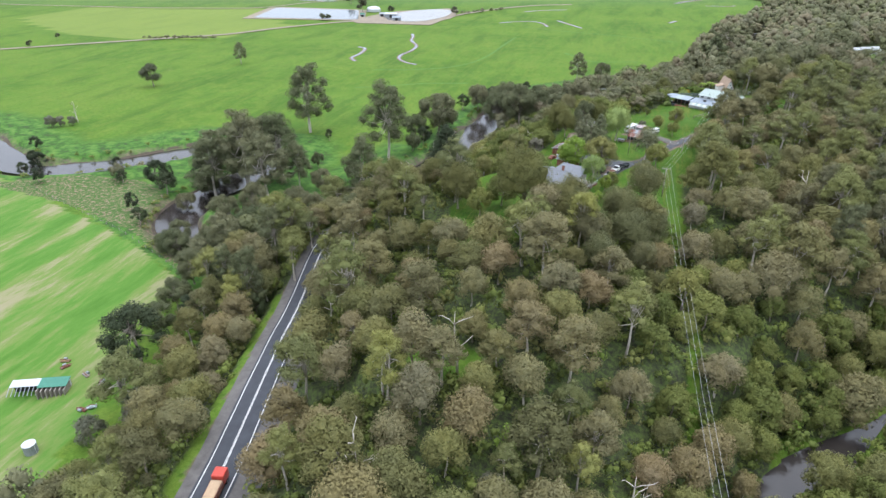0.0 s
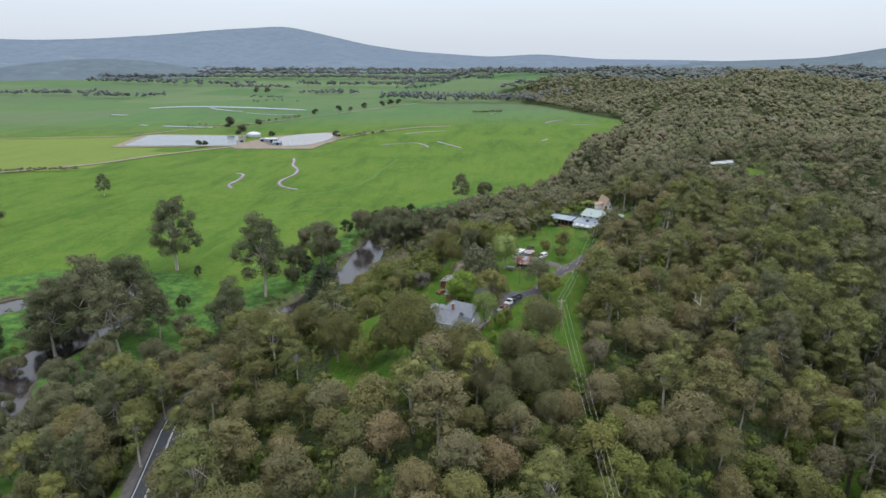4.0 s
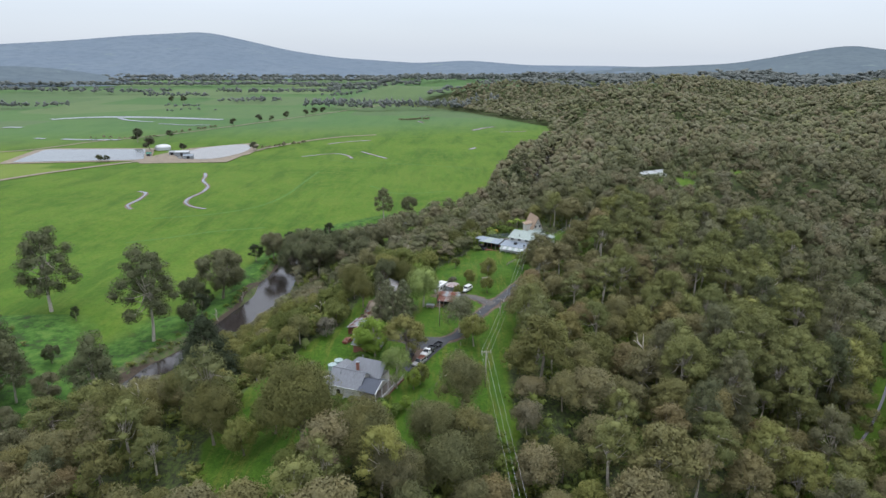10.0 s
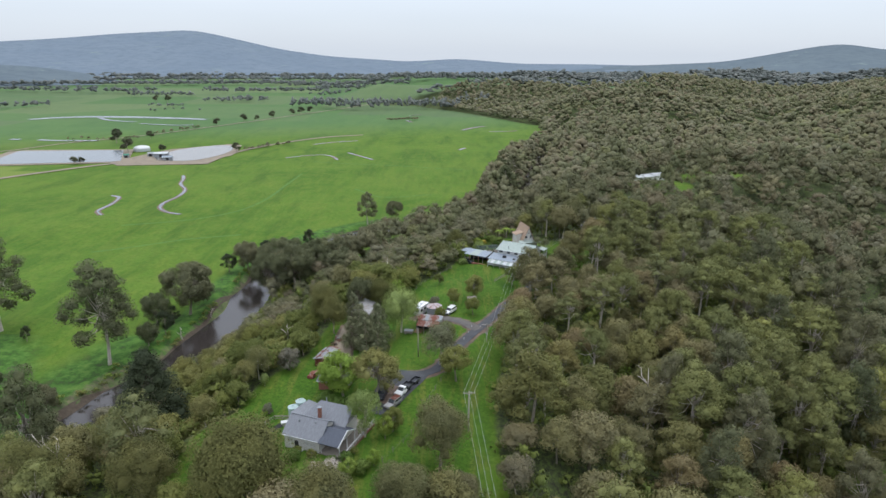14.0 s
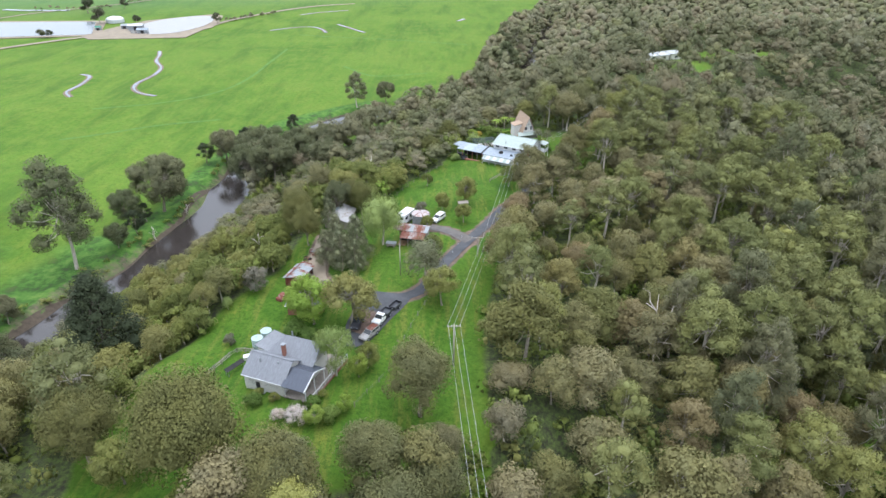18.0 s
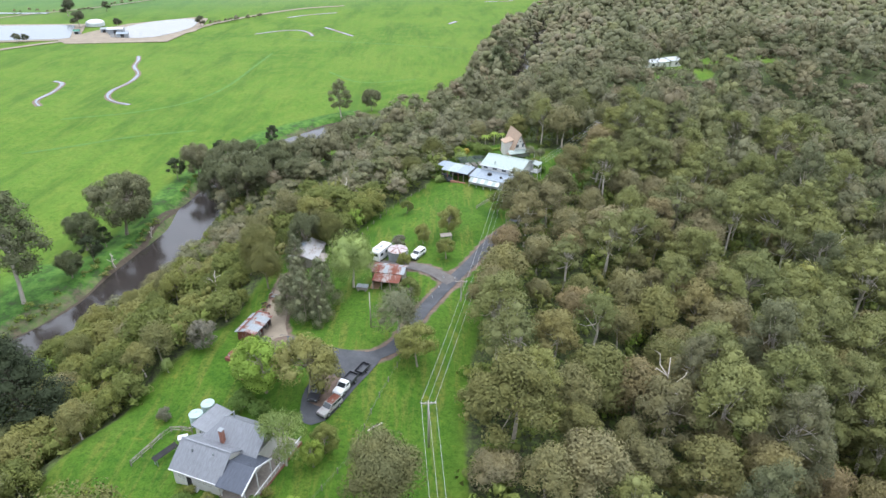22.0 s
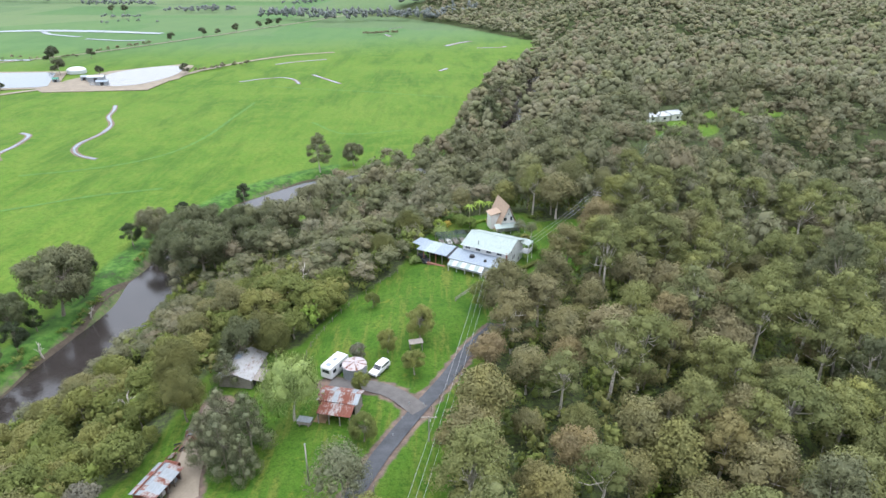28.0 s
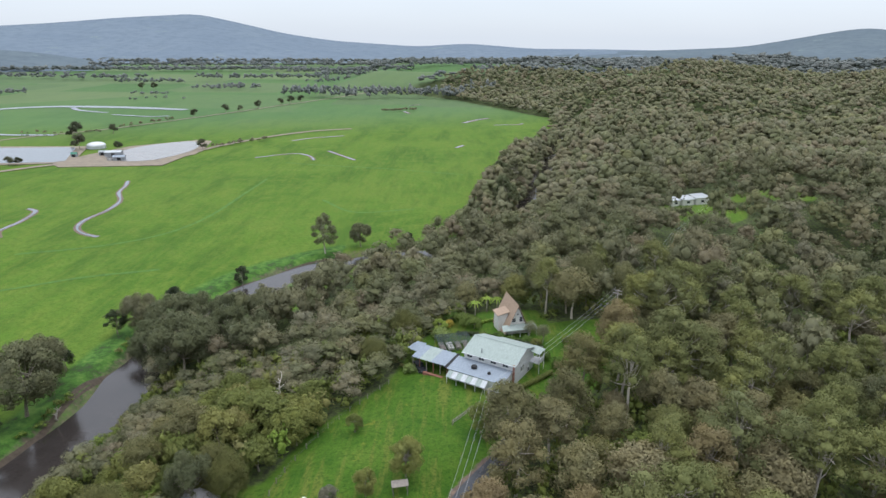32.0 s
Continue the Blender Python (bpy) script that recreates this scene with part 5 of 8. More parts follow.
hedge += belt([(-400, 880), (-380, 930), (-365, 970)], 7, 2.5, (4, 7), (2.5, 3.6), 64) + belt([(-480, 832), (-400, 850)], 8, 3, (3, 6), (2, 3.2), 65)
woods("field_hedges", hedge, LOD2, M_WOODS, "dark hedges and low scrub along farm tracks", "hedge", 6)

FIELD_TREE = tree_model("field_tree", 71, 11, 5.0, 12, 1200, 0.36, M_FIELDLEAF, M_BARK, "dark round tree standing in open pasture", "tree", "trees along the farm tracks", shape=round_clumps)
for x, y, s in [(-407, 805, 1.3), (-384, 848, 1.0), (-425, 843, 1.3), (-350, 1007, 1.1), (-326, 1065, 1.2), (-310, 1085, 0.9), (-295, 1130, 1.2), (-274, 1185, 1.1), (-262, 1205, 1.3), (-250, 1230, 1.2), (-625, 1486, 1.5),
                (-655, 1497, 1.4), (-372, 645, 0.8), (-366, 648, 0.7), (-236, 737, 1.0), (-356, 728, 1.5), (-318, 728, 0.9), (-551, 404, 0.6), (-564, 449, 0.5), (-339, 311, 1.45)]:
    put(FIELD_TREE, x, y, s, (x * 7) % 360, 1.1)
retire(FIELD_TREE)


# ---------------------------------------------------------------- trees that stand by themselves
def cone_clumps(rng, h, spread, n):
    """Tiers of dense boughs narrowing to the top."""
    out = []
    for i in range(n):
        t = (i + 0.5) / n
        a = 2.4 * i + rng.uniform(-0.3, 0.3)
        w = spread * (1 - t) ** 0.75
        s = spread * (0.42 - 0.2 * t)
        out.append((np.array([w * 0.75 * math.cos(a), w * 0.75 * math.sin(a), h * (0.14 + 0.82 * t)]), np.array([s, s, s * 0.95])))
    return out


CYPRESS = tree_model("cypress", 89, 24, 8.0, 40, 5000, 0.30, M_DARKLEAF, M_BARK, "dense dark green cypress on the river slope", "tree", shape=cone_clumps, r0=0.5, fork=0.2, core=0.7)
put(CYPRESS, -66, 134, 0.9, 20, 1.25)
retire(CYPRESS)
DOME = [tree_model("spreading_tree", 120 + k, 18, 8.0, 26, 9000, 0.24, M_OLIVE, M_BARK, lab, "tree", "large trees round the house", shape=dome_clumps, r0=0.4, fork=0.2, core=0.62)
        for k, lab in enumerate(["large dense olive tree with a domed crown", "tall rounded yellow-olive tree near the house"])]
for k, (x, y, s, w) in enumerate([(-31.5, 92.5, 1.12, 1.0), (-18, 86, 0.85, 1.0), (-52, 100, 0.85, 1.0), (-72, 100, 0.85, 1.1), (-18, 185, 0.62, 0.8), (-22, 188, 0.62, 0.8), (-33, 174, 0.68, 0.85), (-29, 166, 0.6, 0.8), (-62, 112, 0.7, 1.0), (6, 246, 0.55, 0.9), (0, 232, 0.5, 1.0)]):
    put(DOME[k % 2], x, y, s, 71 * k, w, 0.3)
for m_ in DOME:
    retire(m_)
RIVER_GUM = [tree_model("river_gum", 80 + k, 28, 8.0, 25, 4200, 0.33, M_BANK, M_PALEBARK, lab, "tree", "tall gums along the river", r0=0.46, shape=tall_clumps, fork=0.4, core=0.62, up=0.3, split=True)
             for k, lab in enumerate(["tall old river gum with pale trunk and open crown", "tall river gum with separate heads of grey-green leaf"])]
for k, (x, y, s, w) in enumerate([(-178, 242, 1.4, 1.15), (-120, 214, 1.42, 1.05), (-164, 158, 1.35, 1.05), (-178, 152, 1.1, 1.2), (-174, 186, 1.1, 1.1), (-101, 141, 1.2, 0.85), (-150, 150, 1.1, 1.1), (-157, 174, 1.2, 1.1), (-188, 168, 1.0, 1.1), (-172, 168, 1.2, 1.1), (-49, 415, 0.8, 1.0),
                                  (71, 145, 0.85, 0.95), (102, 184, 0.95, 0.75), (53, 137, 0.75, 0.7), (68, 126, 0.85, 0.85), (105, 146, 1.0, 0.7), (92, 122, 0.9, 0.8),
                                  (117, 167, 1.05, 0.75), (130, 200, 1.1, 0.8), (112, 215, 1.0, 0.8), (-324, 400, 0.65, 1.0), (50, 497, 0.95, 1.1), (62, 553, 1.0, 1.1),
                                  (-107, 68, 0.85, 0.8), (-120, 76, 0.65, 0.9), (-112, 92, 0.8, 0.9), (80, 96, 0.9, 0.8), (54, 109, 0.75, 0.8), (-84, 92, 0.6, 0.9), (-145, 168, 0.8, 1.0)]):
    put(RIVER_GUM[k % 2], x, y, s, 77 * k, w, 0.3)
for m_ in RIVER_GUM:
    retire(m_)
DARK_TREE = tree_model("dark_tree", 90, 14, 5.5, 26, 2600, 0.26, M_DARKLEAF, M_BARK, "dense dark blackwood beside the river", "tree", "dark trees by the water", shape=round_clumps, up=0.2)
for k, (x, y, s, w) in enumerate([(-110, 239, 0.75, 1.0), (-6, 424, 1.0, 0.75), (-80, 374, 0.8, 1.0), (-122, 38, 1.35, 1.25), (-206, 150, 0.95, 1.15), (-198, 124, 0.6, 1.0), (-302, 175, 0.55, 1.2),
                                  (-284, 149, 0.55, 1.1), (-162, 233, 0.5, 0.9), (-239, 162, 0.5, 1.0), (-112, 252, 0.6, 1.0), (-190, 160, 0.9, 1.1), (-110, 318, 0.75, 1.2), (-113, 289, 0.6, 1.1), (-96, 338, 0.9, 1.0), (-128, 82, 0.7, 0.9), (-122, 60, 0.7, 1.0),
                                  (-206, 156, 0.7, 1.0), (-104, 66, 0.65, 1.0), (-197, 144, 0.8, 1.2), (-225, 149, 0.5, 1.2), (-283, 158, 0.7, 1.2), (-292, 163, 0.55, 1.1), (-262, 138, 0.55, 1.2), (-186, 114, 0.55, 1.2)]):
    put(DARK_TREE, x, y, s, 61 * k, w, 0.2)
retire(DARK_TREE)
EDGE = tree_model("forest_edge_tree", 125, 17, 7.0, 20, 6500, 0.25, M_DULLOLIVE, M_BARK, "large olive tree at the edge of a mown clearing", "tree", "trees at the clearing edge", shape=dome_clumps, r0=0.4, fork=0.3, core=0.6)
for k, (x, y, s, w) in enumerate([(0.4, 108.5, 0.95, 0.92), (-5.8, 92.5, 0.86, 0.95), (2.9, 91.0, 0.82, 0.9), (-17.5, 86.5, 0.86, 1.0), (-12.5, 80, 0.8, 0.95), (-2.1, 85, 0.9, 0.95), (-8.5, 73, 0.8, 0.95), (4.6, 99.5, 0.6, 0.8), (1.5, 80.5, 0.72, 0.85), (-9, 82, 0.62, 0.9), (50, 263, 0.85, 0.9), (57, 270, 1.0, 0.85), (66, 264, 0.9, 0.9), (72, 258, 0.8, 0.9), (44, 272, 0.9, 0.9), (68, 246, 0.8, 0.9), (62, 236, 0.7, 0.9)]):
    put(EDGE, x, y, s, 57 * k, w, 0.3)
retire(EDGE)
BROAD = [tree_model("riverbank_tree", 110 + k, 20, 10.0, 30, 5200, 0.36, M_BANK, M_BARK, "broad dull olive tree spreading over the riverbank", "tree", "broad trees on the riverbank", shape=round_clumps, r0=0.5, fork=0.25) for k in range(2)]
for k, (x, y, s, w) in enumerate([(-80, 305, 1.2, 1.0), (-81, 291, 1.05, 1.0), (-66, 276, 1.1, 1.0), (-109, 262, 1.2, 1.05), (-111, 277, 0.95, 0.9), (-100, 318, 0.85, 1.0), (-74, 310, 0.95, 1.0), (-76, 297, 0.9, 1.0), (-66, 287, 0.85, 1.0), (-68, 320, 0.65, 1.0), (-58, 297, 0.85, 1.0), (-50, 310, 0.85, 1.0), (-46, 292, 0.75, 1.0), (-36, 318, 0.8, 1.0),
                                  (-62, 310, 0.8, 1.0), (-54, 325, 0.55, 1.0), (-36, 340, 0.4, 1.0), (-32, 428, 0.7, 1.0), (-124, 182, 0.5, 1.0), (-134, 168, 0.55, 1.0), (-146, 134, 0.7, 1.0), (-152, 122, 0.7, 1.0), (-184, 155, 0.6, 1.0), (-181, 136, 0.5, 1.0), (-155, 97, 0.55, 1.0), (-146, 103, 0.6, 1.0), (-166, 112, 0.5, 1.0),
                                  (-134, 146, 0.65, 1.0), (-120, 112, 0.8, 1.0), (-136, 100, 0.75, 1.0), (-160, 98, 0.5, 1.0), (-192, 172, 0.55, 1.0), (-196, 190, 0.6, 1.0), (-150, 196, 0.4, 0.9), (-230, 152, 0.4, 1.1), 
                                  (-104, 152, 0.7, 0.8), (-146, 110, 0.8, 1.0), (-138, 120, 0.8, 1.0), (-160, 99, 0.6, 1.0), (-128, 128, 0.8, 1.0), (-132, 66, 0.6, 1.0), (-127, 52, 0.55, 1.0), (-138, 82, 0.65, 1.0), (-118, 250, 0.75, 1.0), (-112, 228, 0.5, 1.0), (-108, 135, 0.8, 0.8), (-112, 120, 0.8, 0.8), (-90, 108, 0.6, 1.0), (-82, 122, 0.6, 1.0), (-24, 184, 0.6, 0.75), (30, 452, 0.7, 1.0), (42, 520, 0.8, 1.0), (55, 600, 0.85, 1.0), (66, 660, 0.8, 1.0)]):
    put(BROAD[k % 2], x, y, s, 67 * k, w, 0.3)
for m_ in BROAD:
    retire(m_)
GREY_TREE = tree_model("grey_shrub", 91, 6, 3.4, 18, 900, 0.26, M_GREYLEAF, M_BARK, "silvery grey-green rounded shrub", "shrub", "grey shrubs", shape=round_clumps, r0=0.12, fork=0.25)
for k, (x, y, s) in enumerate([(-100, 28, 1.25), (-86, 13, 1.2), (-36.6, 146, 0.95), (-1.5, 184, 0.6), (-36.9, 127, 0.42), (-90, 22, 1.1), (-105, 17, 1.2), (-96, 6, 1.2), (-103, 44, 1.0), (-20, 8, 0.8), (-98, -4, 1.3), (-323, 212, 1.0), (-327, 209, 1.1), (-319, 216, 0.9), (-110, 22, 1.2), (-112, 10, 1.2)]):
    put(GREY_TREE, x, y, s, 53 * k)
retire(GREY_TREE)
LAWN_TREE = [tree_model("garden_tree", 93 + k, 8, 3.9, 24, 3200, 0.17, M_WATTLE, M_BARK, "dense olive-green tree on mown lawn", "tree", "trees on the ridge lawn", shape=round_clumps, r0=0.18, fork=0.3) for k in range(2)]
for k, (x, y, s, w) in enumerate([(-0.5, 205, 0.5, 1.0), (10.5, 191, 0.95, 1.0), (9.7, 179, 0.7, 1.0), (2.0, 160, 0.7, 1.0), (0.2, 173, 0.55, 0.9), (4.2, 186, 0.7, 0.9), (24, 206, 0.85, 0.95), (28.5, 212, 0.95, 1.0), (-13.6, 130.2, 1.45, 1.05),
                                  (-9.3, 118.3, 0.68, 1.0), (4.0, 139, 1.15, 1.0), (-39, 101, 1.2, 1.1), (-44, 95, 1.1, 1.0), 
                                  (-31, 83, 1.0, 1.0), (-26, 77, 1.2, 1.0), (-19, 92, 0.9, 1.0), (39, 241, 0.35, 1.2), (47, 242, 0.4, 1.2), (-16, 110, 0.2, 1.2), (-24, 109, 0.22, 1.3), (-27, 110.5, 0.2, 1.3)]):
    put(LAWN_TREE[k % 2], x, y, s, 47 * k, w)
for m_ in LAWN_TREE:
    retire(m_)
SPRING = tree_model("spring_tree", 97, 9, 3.8, 22, 3000, 0.18, M_LIGHTLEAF, M_BARK, "fresh bright green deciduous tree on the lawn", "tree", "fresh green trees", shape=round_clumps, r0=0.2, fork=0.3, core=0.6)
for k, (x, y, s, w) in enumerate([(-21.5, 132, 1.3, 1.1), (-24.5, 136, 0.9, 1.1), (-10.6, 115.5, 0.62, 0.8), (-16.5, 104, 0.42, 1.2), (-12, 107, 0.4, 1.0), (15, 251, 0.5, 1.2), (52, 240, 0.25, 1.1), (8, 240, 0.3, 1.2), (-27, 114, 0.18, 1.3)]):
    put(SPRING, x, y, s, 39 * k, w)
retire(SPRING)
WILLOW = tree_model("willow", 98, 10, 4.4, 22, 5200, 0.17, M_WILLOW, M_PALEBARK, "pale green weeping tree with trailing leaves", "tree", "weeping trees", shape=dome_clumps, r0=0.2, fork=0.3, core=0.55, droop=1.6)
for k, (x, y, s, w) in enumerate([(-10.5, 165.5, 1.4, 0.95), (-41, 139, 0.35, 0.8)]):
    put(WILLOW, x, y, s, 31 * k, w)
retire(WILLOW)
BIRCH = tree_model("birch", 99, 10, 3.3, 18, 2600, 0.17, M_WILLOW, M_PALEBARK, "slender pale tree with thin light green foliage", "tree", shape=round_clumps, r0=0.16, fork=0.35, core=0.1, droop=0.9, split=True)
put(BIRCH, -14.6, 115.6, 1.15, 20, 1.0)
retire(BIRCH)
# fine-needled grey trees on the middle lawn
SHEOAK = [tree_model("sheoak", 100 + k, 11, 3.5, 18, 3000, 0.16, M_SPARSE, M_BARK, "grey-green sheoak with fine drooping needles", "tree", "sheoaks of the middle lawn", r0=0.2, shape=cone_clumps, core=0.55, fork=0.2, droop=0.5, split=True) for k in range(2)]
for k, (x, y, s, w) in enumerate([(-19, 154, 1.1, 1.0), (-16, 158, 1.15, 1.05), (-21, 160, 1.1, 1.0), (-15.5, 152.5, 0.8, 1.0), (-23, 157, 0.9, 1.0), (-25, 176, 0.8, 1.0)]):
    put(SHEOAK[k % 2], x, y, s, 83 * k, w)
for m_ in SHEOAK:
    retire(m_)
BARE = tree_model("sparse_tree", 103, 9, 3.4, 14, 1500, 0.15, M_SPARSE, M_PALEBARK, "half-bare grey tree with thin foliage", "tree", "sparse trees of the lawn", r0=0.18, core=0.3, fork=0.3, shape=dome_clumps, split=True)
for k, (x, y, s, w) in enumerate([(0.2, 146.0, 1.35, 1.1), (1.6, 148, 0.9, 0.9), (38, 246, 0.6, 1.1), (41, 244, 0.6, 1.1)]):
    put(BARE, x, y, s, 83 * k, w)
retire(BARE)
PALE_SHRUB = tree_model("weeping_shrub", 106, 3.4, 2.4, 12, 700, 0.2, M_WILLOW, M_BARK, "pale yellow-green weeping garden shrub", "shrub", shape=bush_clumps, r0=0.08, fork=0.25, droop=0.4)
put(PALE_SHRUB, 15.5, 247.5, 1.1, 10, 1.1)
put(PALE_SHRUB, 8.5, 231, 0.8, 60, 1.0)
retire(PALE_SHRUB)
GREEN_SHRUB = tree_model("garden_shrub", 107, 3.0, 2.0, 12, 600, 0.18, M_UNDERTREE, M_BARK, "rounded green garden shrub", "shrub", "garden shrubs", shape=bush_clumps, r0=0.08, fork=0.25)
for k, (x, y, s) in enumerate([(21, 255, 1.3), (24, 252, 1.2), (18, 259, 1.2), (30, 244.5, 0.9), (33, 243, 0.8), (37, 243.5, 0.8), (28, 240.5, 0.8), (40, 236, 0.9), (43, 233, 0.9), (44.5, 230, 0.8), (26, 247, 0.6), (9, 236, 0.8), (42, 226, 0.8), (38, 214, 0.8), (-24.5, 129, 1.2), (-21.5, 127, 1.0), (-27.5, 108.5, 0.8), (-17.5, 108, 0.7), (-14, 105, 0.9), (-20, 107, 0.6)]):
    put(GREEN_SHRUB, x, y, s, 40 * k, 1.1)
retire(GREEN_SHRUB)
BLOSSOM = tree_model("blossom_shrub", 104, 3.0, 2.0, 12, 420, 0.15, M_BLOSSOM, M_BARK, "low shrub white with blossom below the house", "shrub", shape=bush_clumps, r0=0.08, fork=0.25)
put(BLOSSOM, -19.5, 104.5, 1.0, 10, 1.2)
put(BLOSSOM, -22.5, 105.0, 0.7, 80, 1.1)
retire(BLOSSOM)
GOLD = tree_model("golden_shrub", 105, 3.2, 2.0, 8, 500, 0.2, M_YELLOW, M_BARK, "rounded golden-yellow garden shrub", "shrub", shape=bush_clumps, r0=0.08, fork=0.25)
put(GOLD, 17.5, 255, 0.7, 10)
retire(GOLD)


def dead_tree(x, y, h, seed, bend=0.25):
    """A bleached standing skeleton of a tree."""
    r = np.random.default_rng(seed)
    top = thing("dead_tree", (x, y, g(x, y) - 0.2), "bleached dead tree with bare forked limbs", "dead tree", "dead trees")
    p = [np.array([0, 0, 0.0])]
    for k in range(5):
        p.append(p[-1] + np.array([r.normal() * bend, r.normal() * bend, h / 5]))
    part("trunk", Geo().tube([tuple(q) for q in p], [0.34, 0.28, 0.22, 0.17, 0.11, 0.04], 6), M_DEADWOOD, top, smooth=True)
    for k in range(7):
        a = p[2 + k % 3] * (1 - 0.4 * r.uniform()) + p[3 + k % 3] * 0.4 * r.uniform()
        a = p[2 + k % 3]
        w = r.uniform(0, 6.28)
        e = a + np.array([math.cos(w), math.sin(w), 0.9]) * h * r.uniform(0.12, 0.24)
        mid_ = (a + e) / 2 + r.normal(size=3) * 0.25
        t = e + np.array([math.cos(w + 0.8), math.sin(w + 0.8), 0.4]) * h * 0.08
        part("limb", Geo().tube([tuple(a), tuple(mid_), tuple(e), tuple(t)], [0.12, 0.09, 0.06, 0.02], 5), M_DEADWOOD, top, smooth=True)


for k, (x, y, h) in enumerate([(-44.5, 20, 13), (-45, 177, 8), (-47, 178, 6), (-19, 219, 7), (-44, 205, 6), (-70, 104, 12), (-78, 114, 13), (-110, 96, 14), (-41, 1, 15), (-32, 29, 16), (4, 15, 12), (-104, 240, 6), (-100, 262, 5),
                               (-321, 222, 13), (101, 184, 24), (47, 133, 19), (-70, 48, 10)]):
    dead_tree(x, y, h, 200 + k)


def palm(x, y, h, seed):
    r = np.random.default_rng(seed)
    top = thing("tree_fern", (x, y, g(x, y) - 0.1), "small palm-like tree fern in the garden", "tree fern", "tree ferns")
    part("trunk", Geo().tube([(0, 0, 0), (0.05, 0, h * 0.5), (0, 0.05, h)], [0.2, 0.16, 0.15], 6), M_BARK, top)
    for k in range(11):
        a = k * 2 * math.pi / 11 + r.uniform(-0.1, 0.1)
        c, s = math.cos(a), math.sin(a)
        geo = Geo()
        for i in range(4):
            r0, r1 = 0.2 + 0.55 * i, 0.2 + 0.55 * (i + 1)
            z0, z1 = h + 0.55 * math.sin(1.0 * i), h + 0.55 * math.sin(1.0 * (i + 1))
            w0, w1 = 0.28 * (1 - 0.2 * i), 0.28 * (1 - 0.2 * (i + 1))
            geo.slab([(c * r0 - s * w0, s * r0 + c * w0, z0), (c * r0 + s * w0, s * r0 - c * w0, z0), (c * r1 + s * w1, s * r1 - c * w1, z1), (c * r1 - s * w1, s * r1 + c * w1, z1)], 0.03)
        part("frond", geo, M_LIGHTLEAF, top)


palm(24.6, 263, 3.6, 1)
palm(28, 266.5, 4.0, 2)
palm(31, 268, 3.4, 3)


# ---------------------------------------------------------------- buildings
def window(parent, x, y, z, w, h, face="-y", name="window"):
    """A framed pane set a little proud of a wall that looks along the given axis."""
    f, p = Geo(), Geo()
    t = 0.06
    for u0, u1, v0, v1 in ((-w / 2 - t, w / 2 + t, -t, 0), (-w / 2 - t, w / 2 + t, h, h + t), (-w / 2 - t, -w / 2, 0, h), (w / 2, w / 2 + t, 0, h), (-0.02, 0.02, 0, h)):
        f.box(u0, -0.05, v0, u1, 0.02, v1)
    p.box(-w / 2, -0.02, 0, w / 2, 0.01, h)
    turn = {"-y": 0, "+x": 90, "+y": 180, "-x": -90}[face]
    fr = part(name, f, M_WHITE, parent)
    fr.matrix_basis = pose(x, y, z, 0, 0, turn)
    part("pane", p, M_WINDOW, fr, "dark glass")
    return fr


def gable(parent, x0, x1, y0, y1, z0, eave, top, wall, roof, ridge=None, over=0.35, along="x", roof_name="roof_panel"):
    """Walls with gable ends and two roof panels; the ridge runs along x or y."""
    w, a, b = Geo(), Geo(), Geo()
    th = 0.12
    if along == "x":
        r = (y0 + y1) / 2 if ridge is None else ridge
        prof = [(y0, z0), (y1, z0), (y1, eave), (r, top), (y0, eave)]
        n = 5
        w.add([(x0, y, z) for y, z in prof] + [(x1, y, z) for y, z in prof], [tuple(range(n)), tuple(range(2 * n - 1, n - 1, -1))] + [(i, n + i, n + (i + 1) % n, (i + 1) % n) for i in range(n)])
        s0, s1 = (top - eave) / (r - y0), (top - eave) / (y1 - r)
        a.slab([(x0 - over, y0 - over, eave - over * s0 + th), (x1 + over, y0 - over, eave - over * s0 + th), (x1 + over, r, top + th), (x0 - over, r, top + th)], th)
        b.slab([(x0 - over, r + 0.01, top + th), (x1 + over, r + 0.01, top + th), (x1 + over, y1 + over, eave - over * s1 + th), (x0 - over, y1 + over, eave - over * s1 + th)], th)
        cap = Geo().box(x0 - over, r - 0.15, top + th + 0.005, x1 + over, r + 0.15, top + th + 0.06)
        gut = Geo().box(x0 - over, y0 - over - 0.12, eave - over * s0 - 0.02, x1 + over, y0 - over - 0.005, eave - over * s0 + 0.1)
    else:
        r = (x0 + x1) / 2 if ridge is None else ridge
        prof = [(x0, z0), (x1, z0), (x1, eave), (r, top), (x0, eave)]
        w.extrude(prof, y0, y1)
        s0, s1 = (top - eave) / (r - x0), (top - eave) / (x1 - r)
        a.slab([(x0 - over, y1 + over, eave - over * s0 + th), (x0 - over, y0 - over, eave - over * s0 + th), (r, y0 - over, top + th), (r, y1 + over, top + th)], th)
        b.slab([(r + 0.01, y1 + over, top + th), (r + 0.01, y0 - over, top + th), (x1 + over, y0 - over, eave - over * s1 + th), (x1 + over, y1 + over, eave - over * s1 + th)], th)
        cap = Geo().box(r - 0.15, y0 - over, top + th + 0.005, r + 0.15, y1 + over, top + th + 0.06)
        gut = Geo().box(x0 - over - 0.12, y0 - over, eave - over * s0 - 0.02, x0 - over - 0.005, y1 + over, eave - over * s0 + 0.1)
    part("wall", w, wall, parent)
    part(roof_name, a, roof, parent)
    part(roof_name, b, roof, parent)
    part("ridge_cap", cap, roof, parent)
    part("gutter", gut, M_WHITE, parent)


def base_z(*pts):
    return min(g(x, y) for x, y in pts) - 0.15


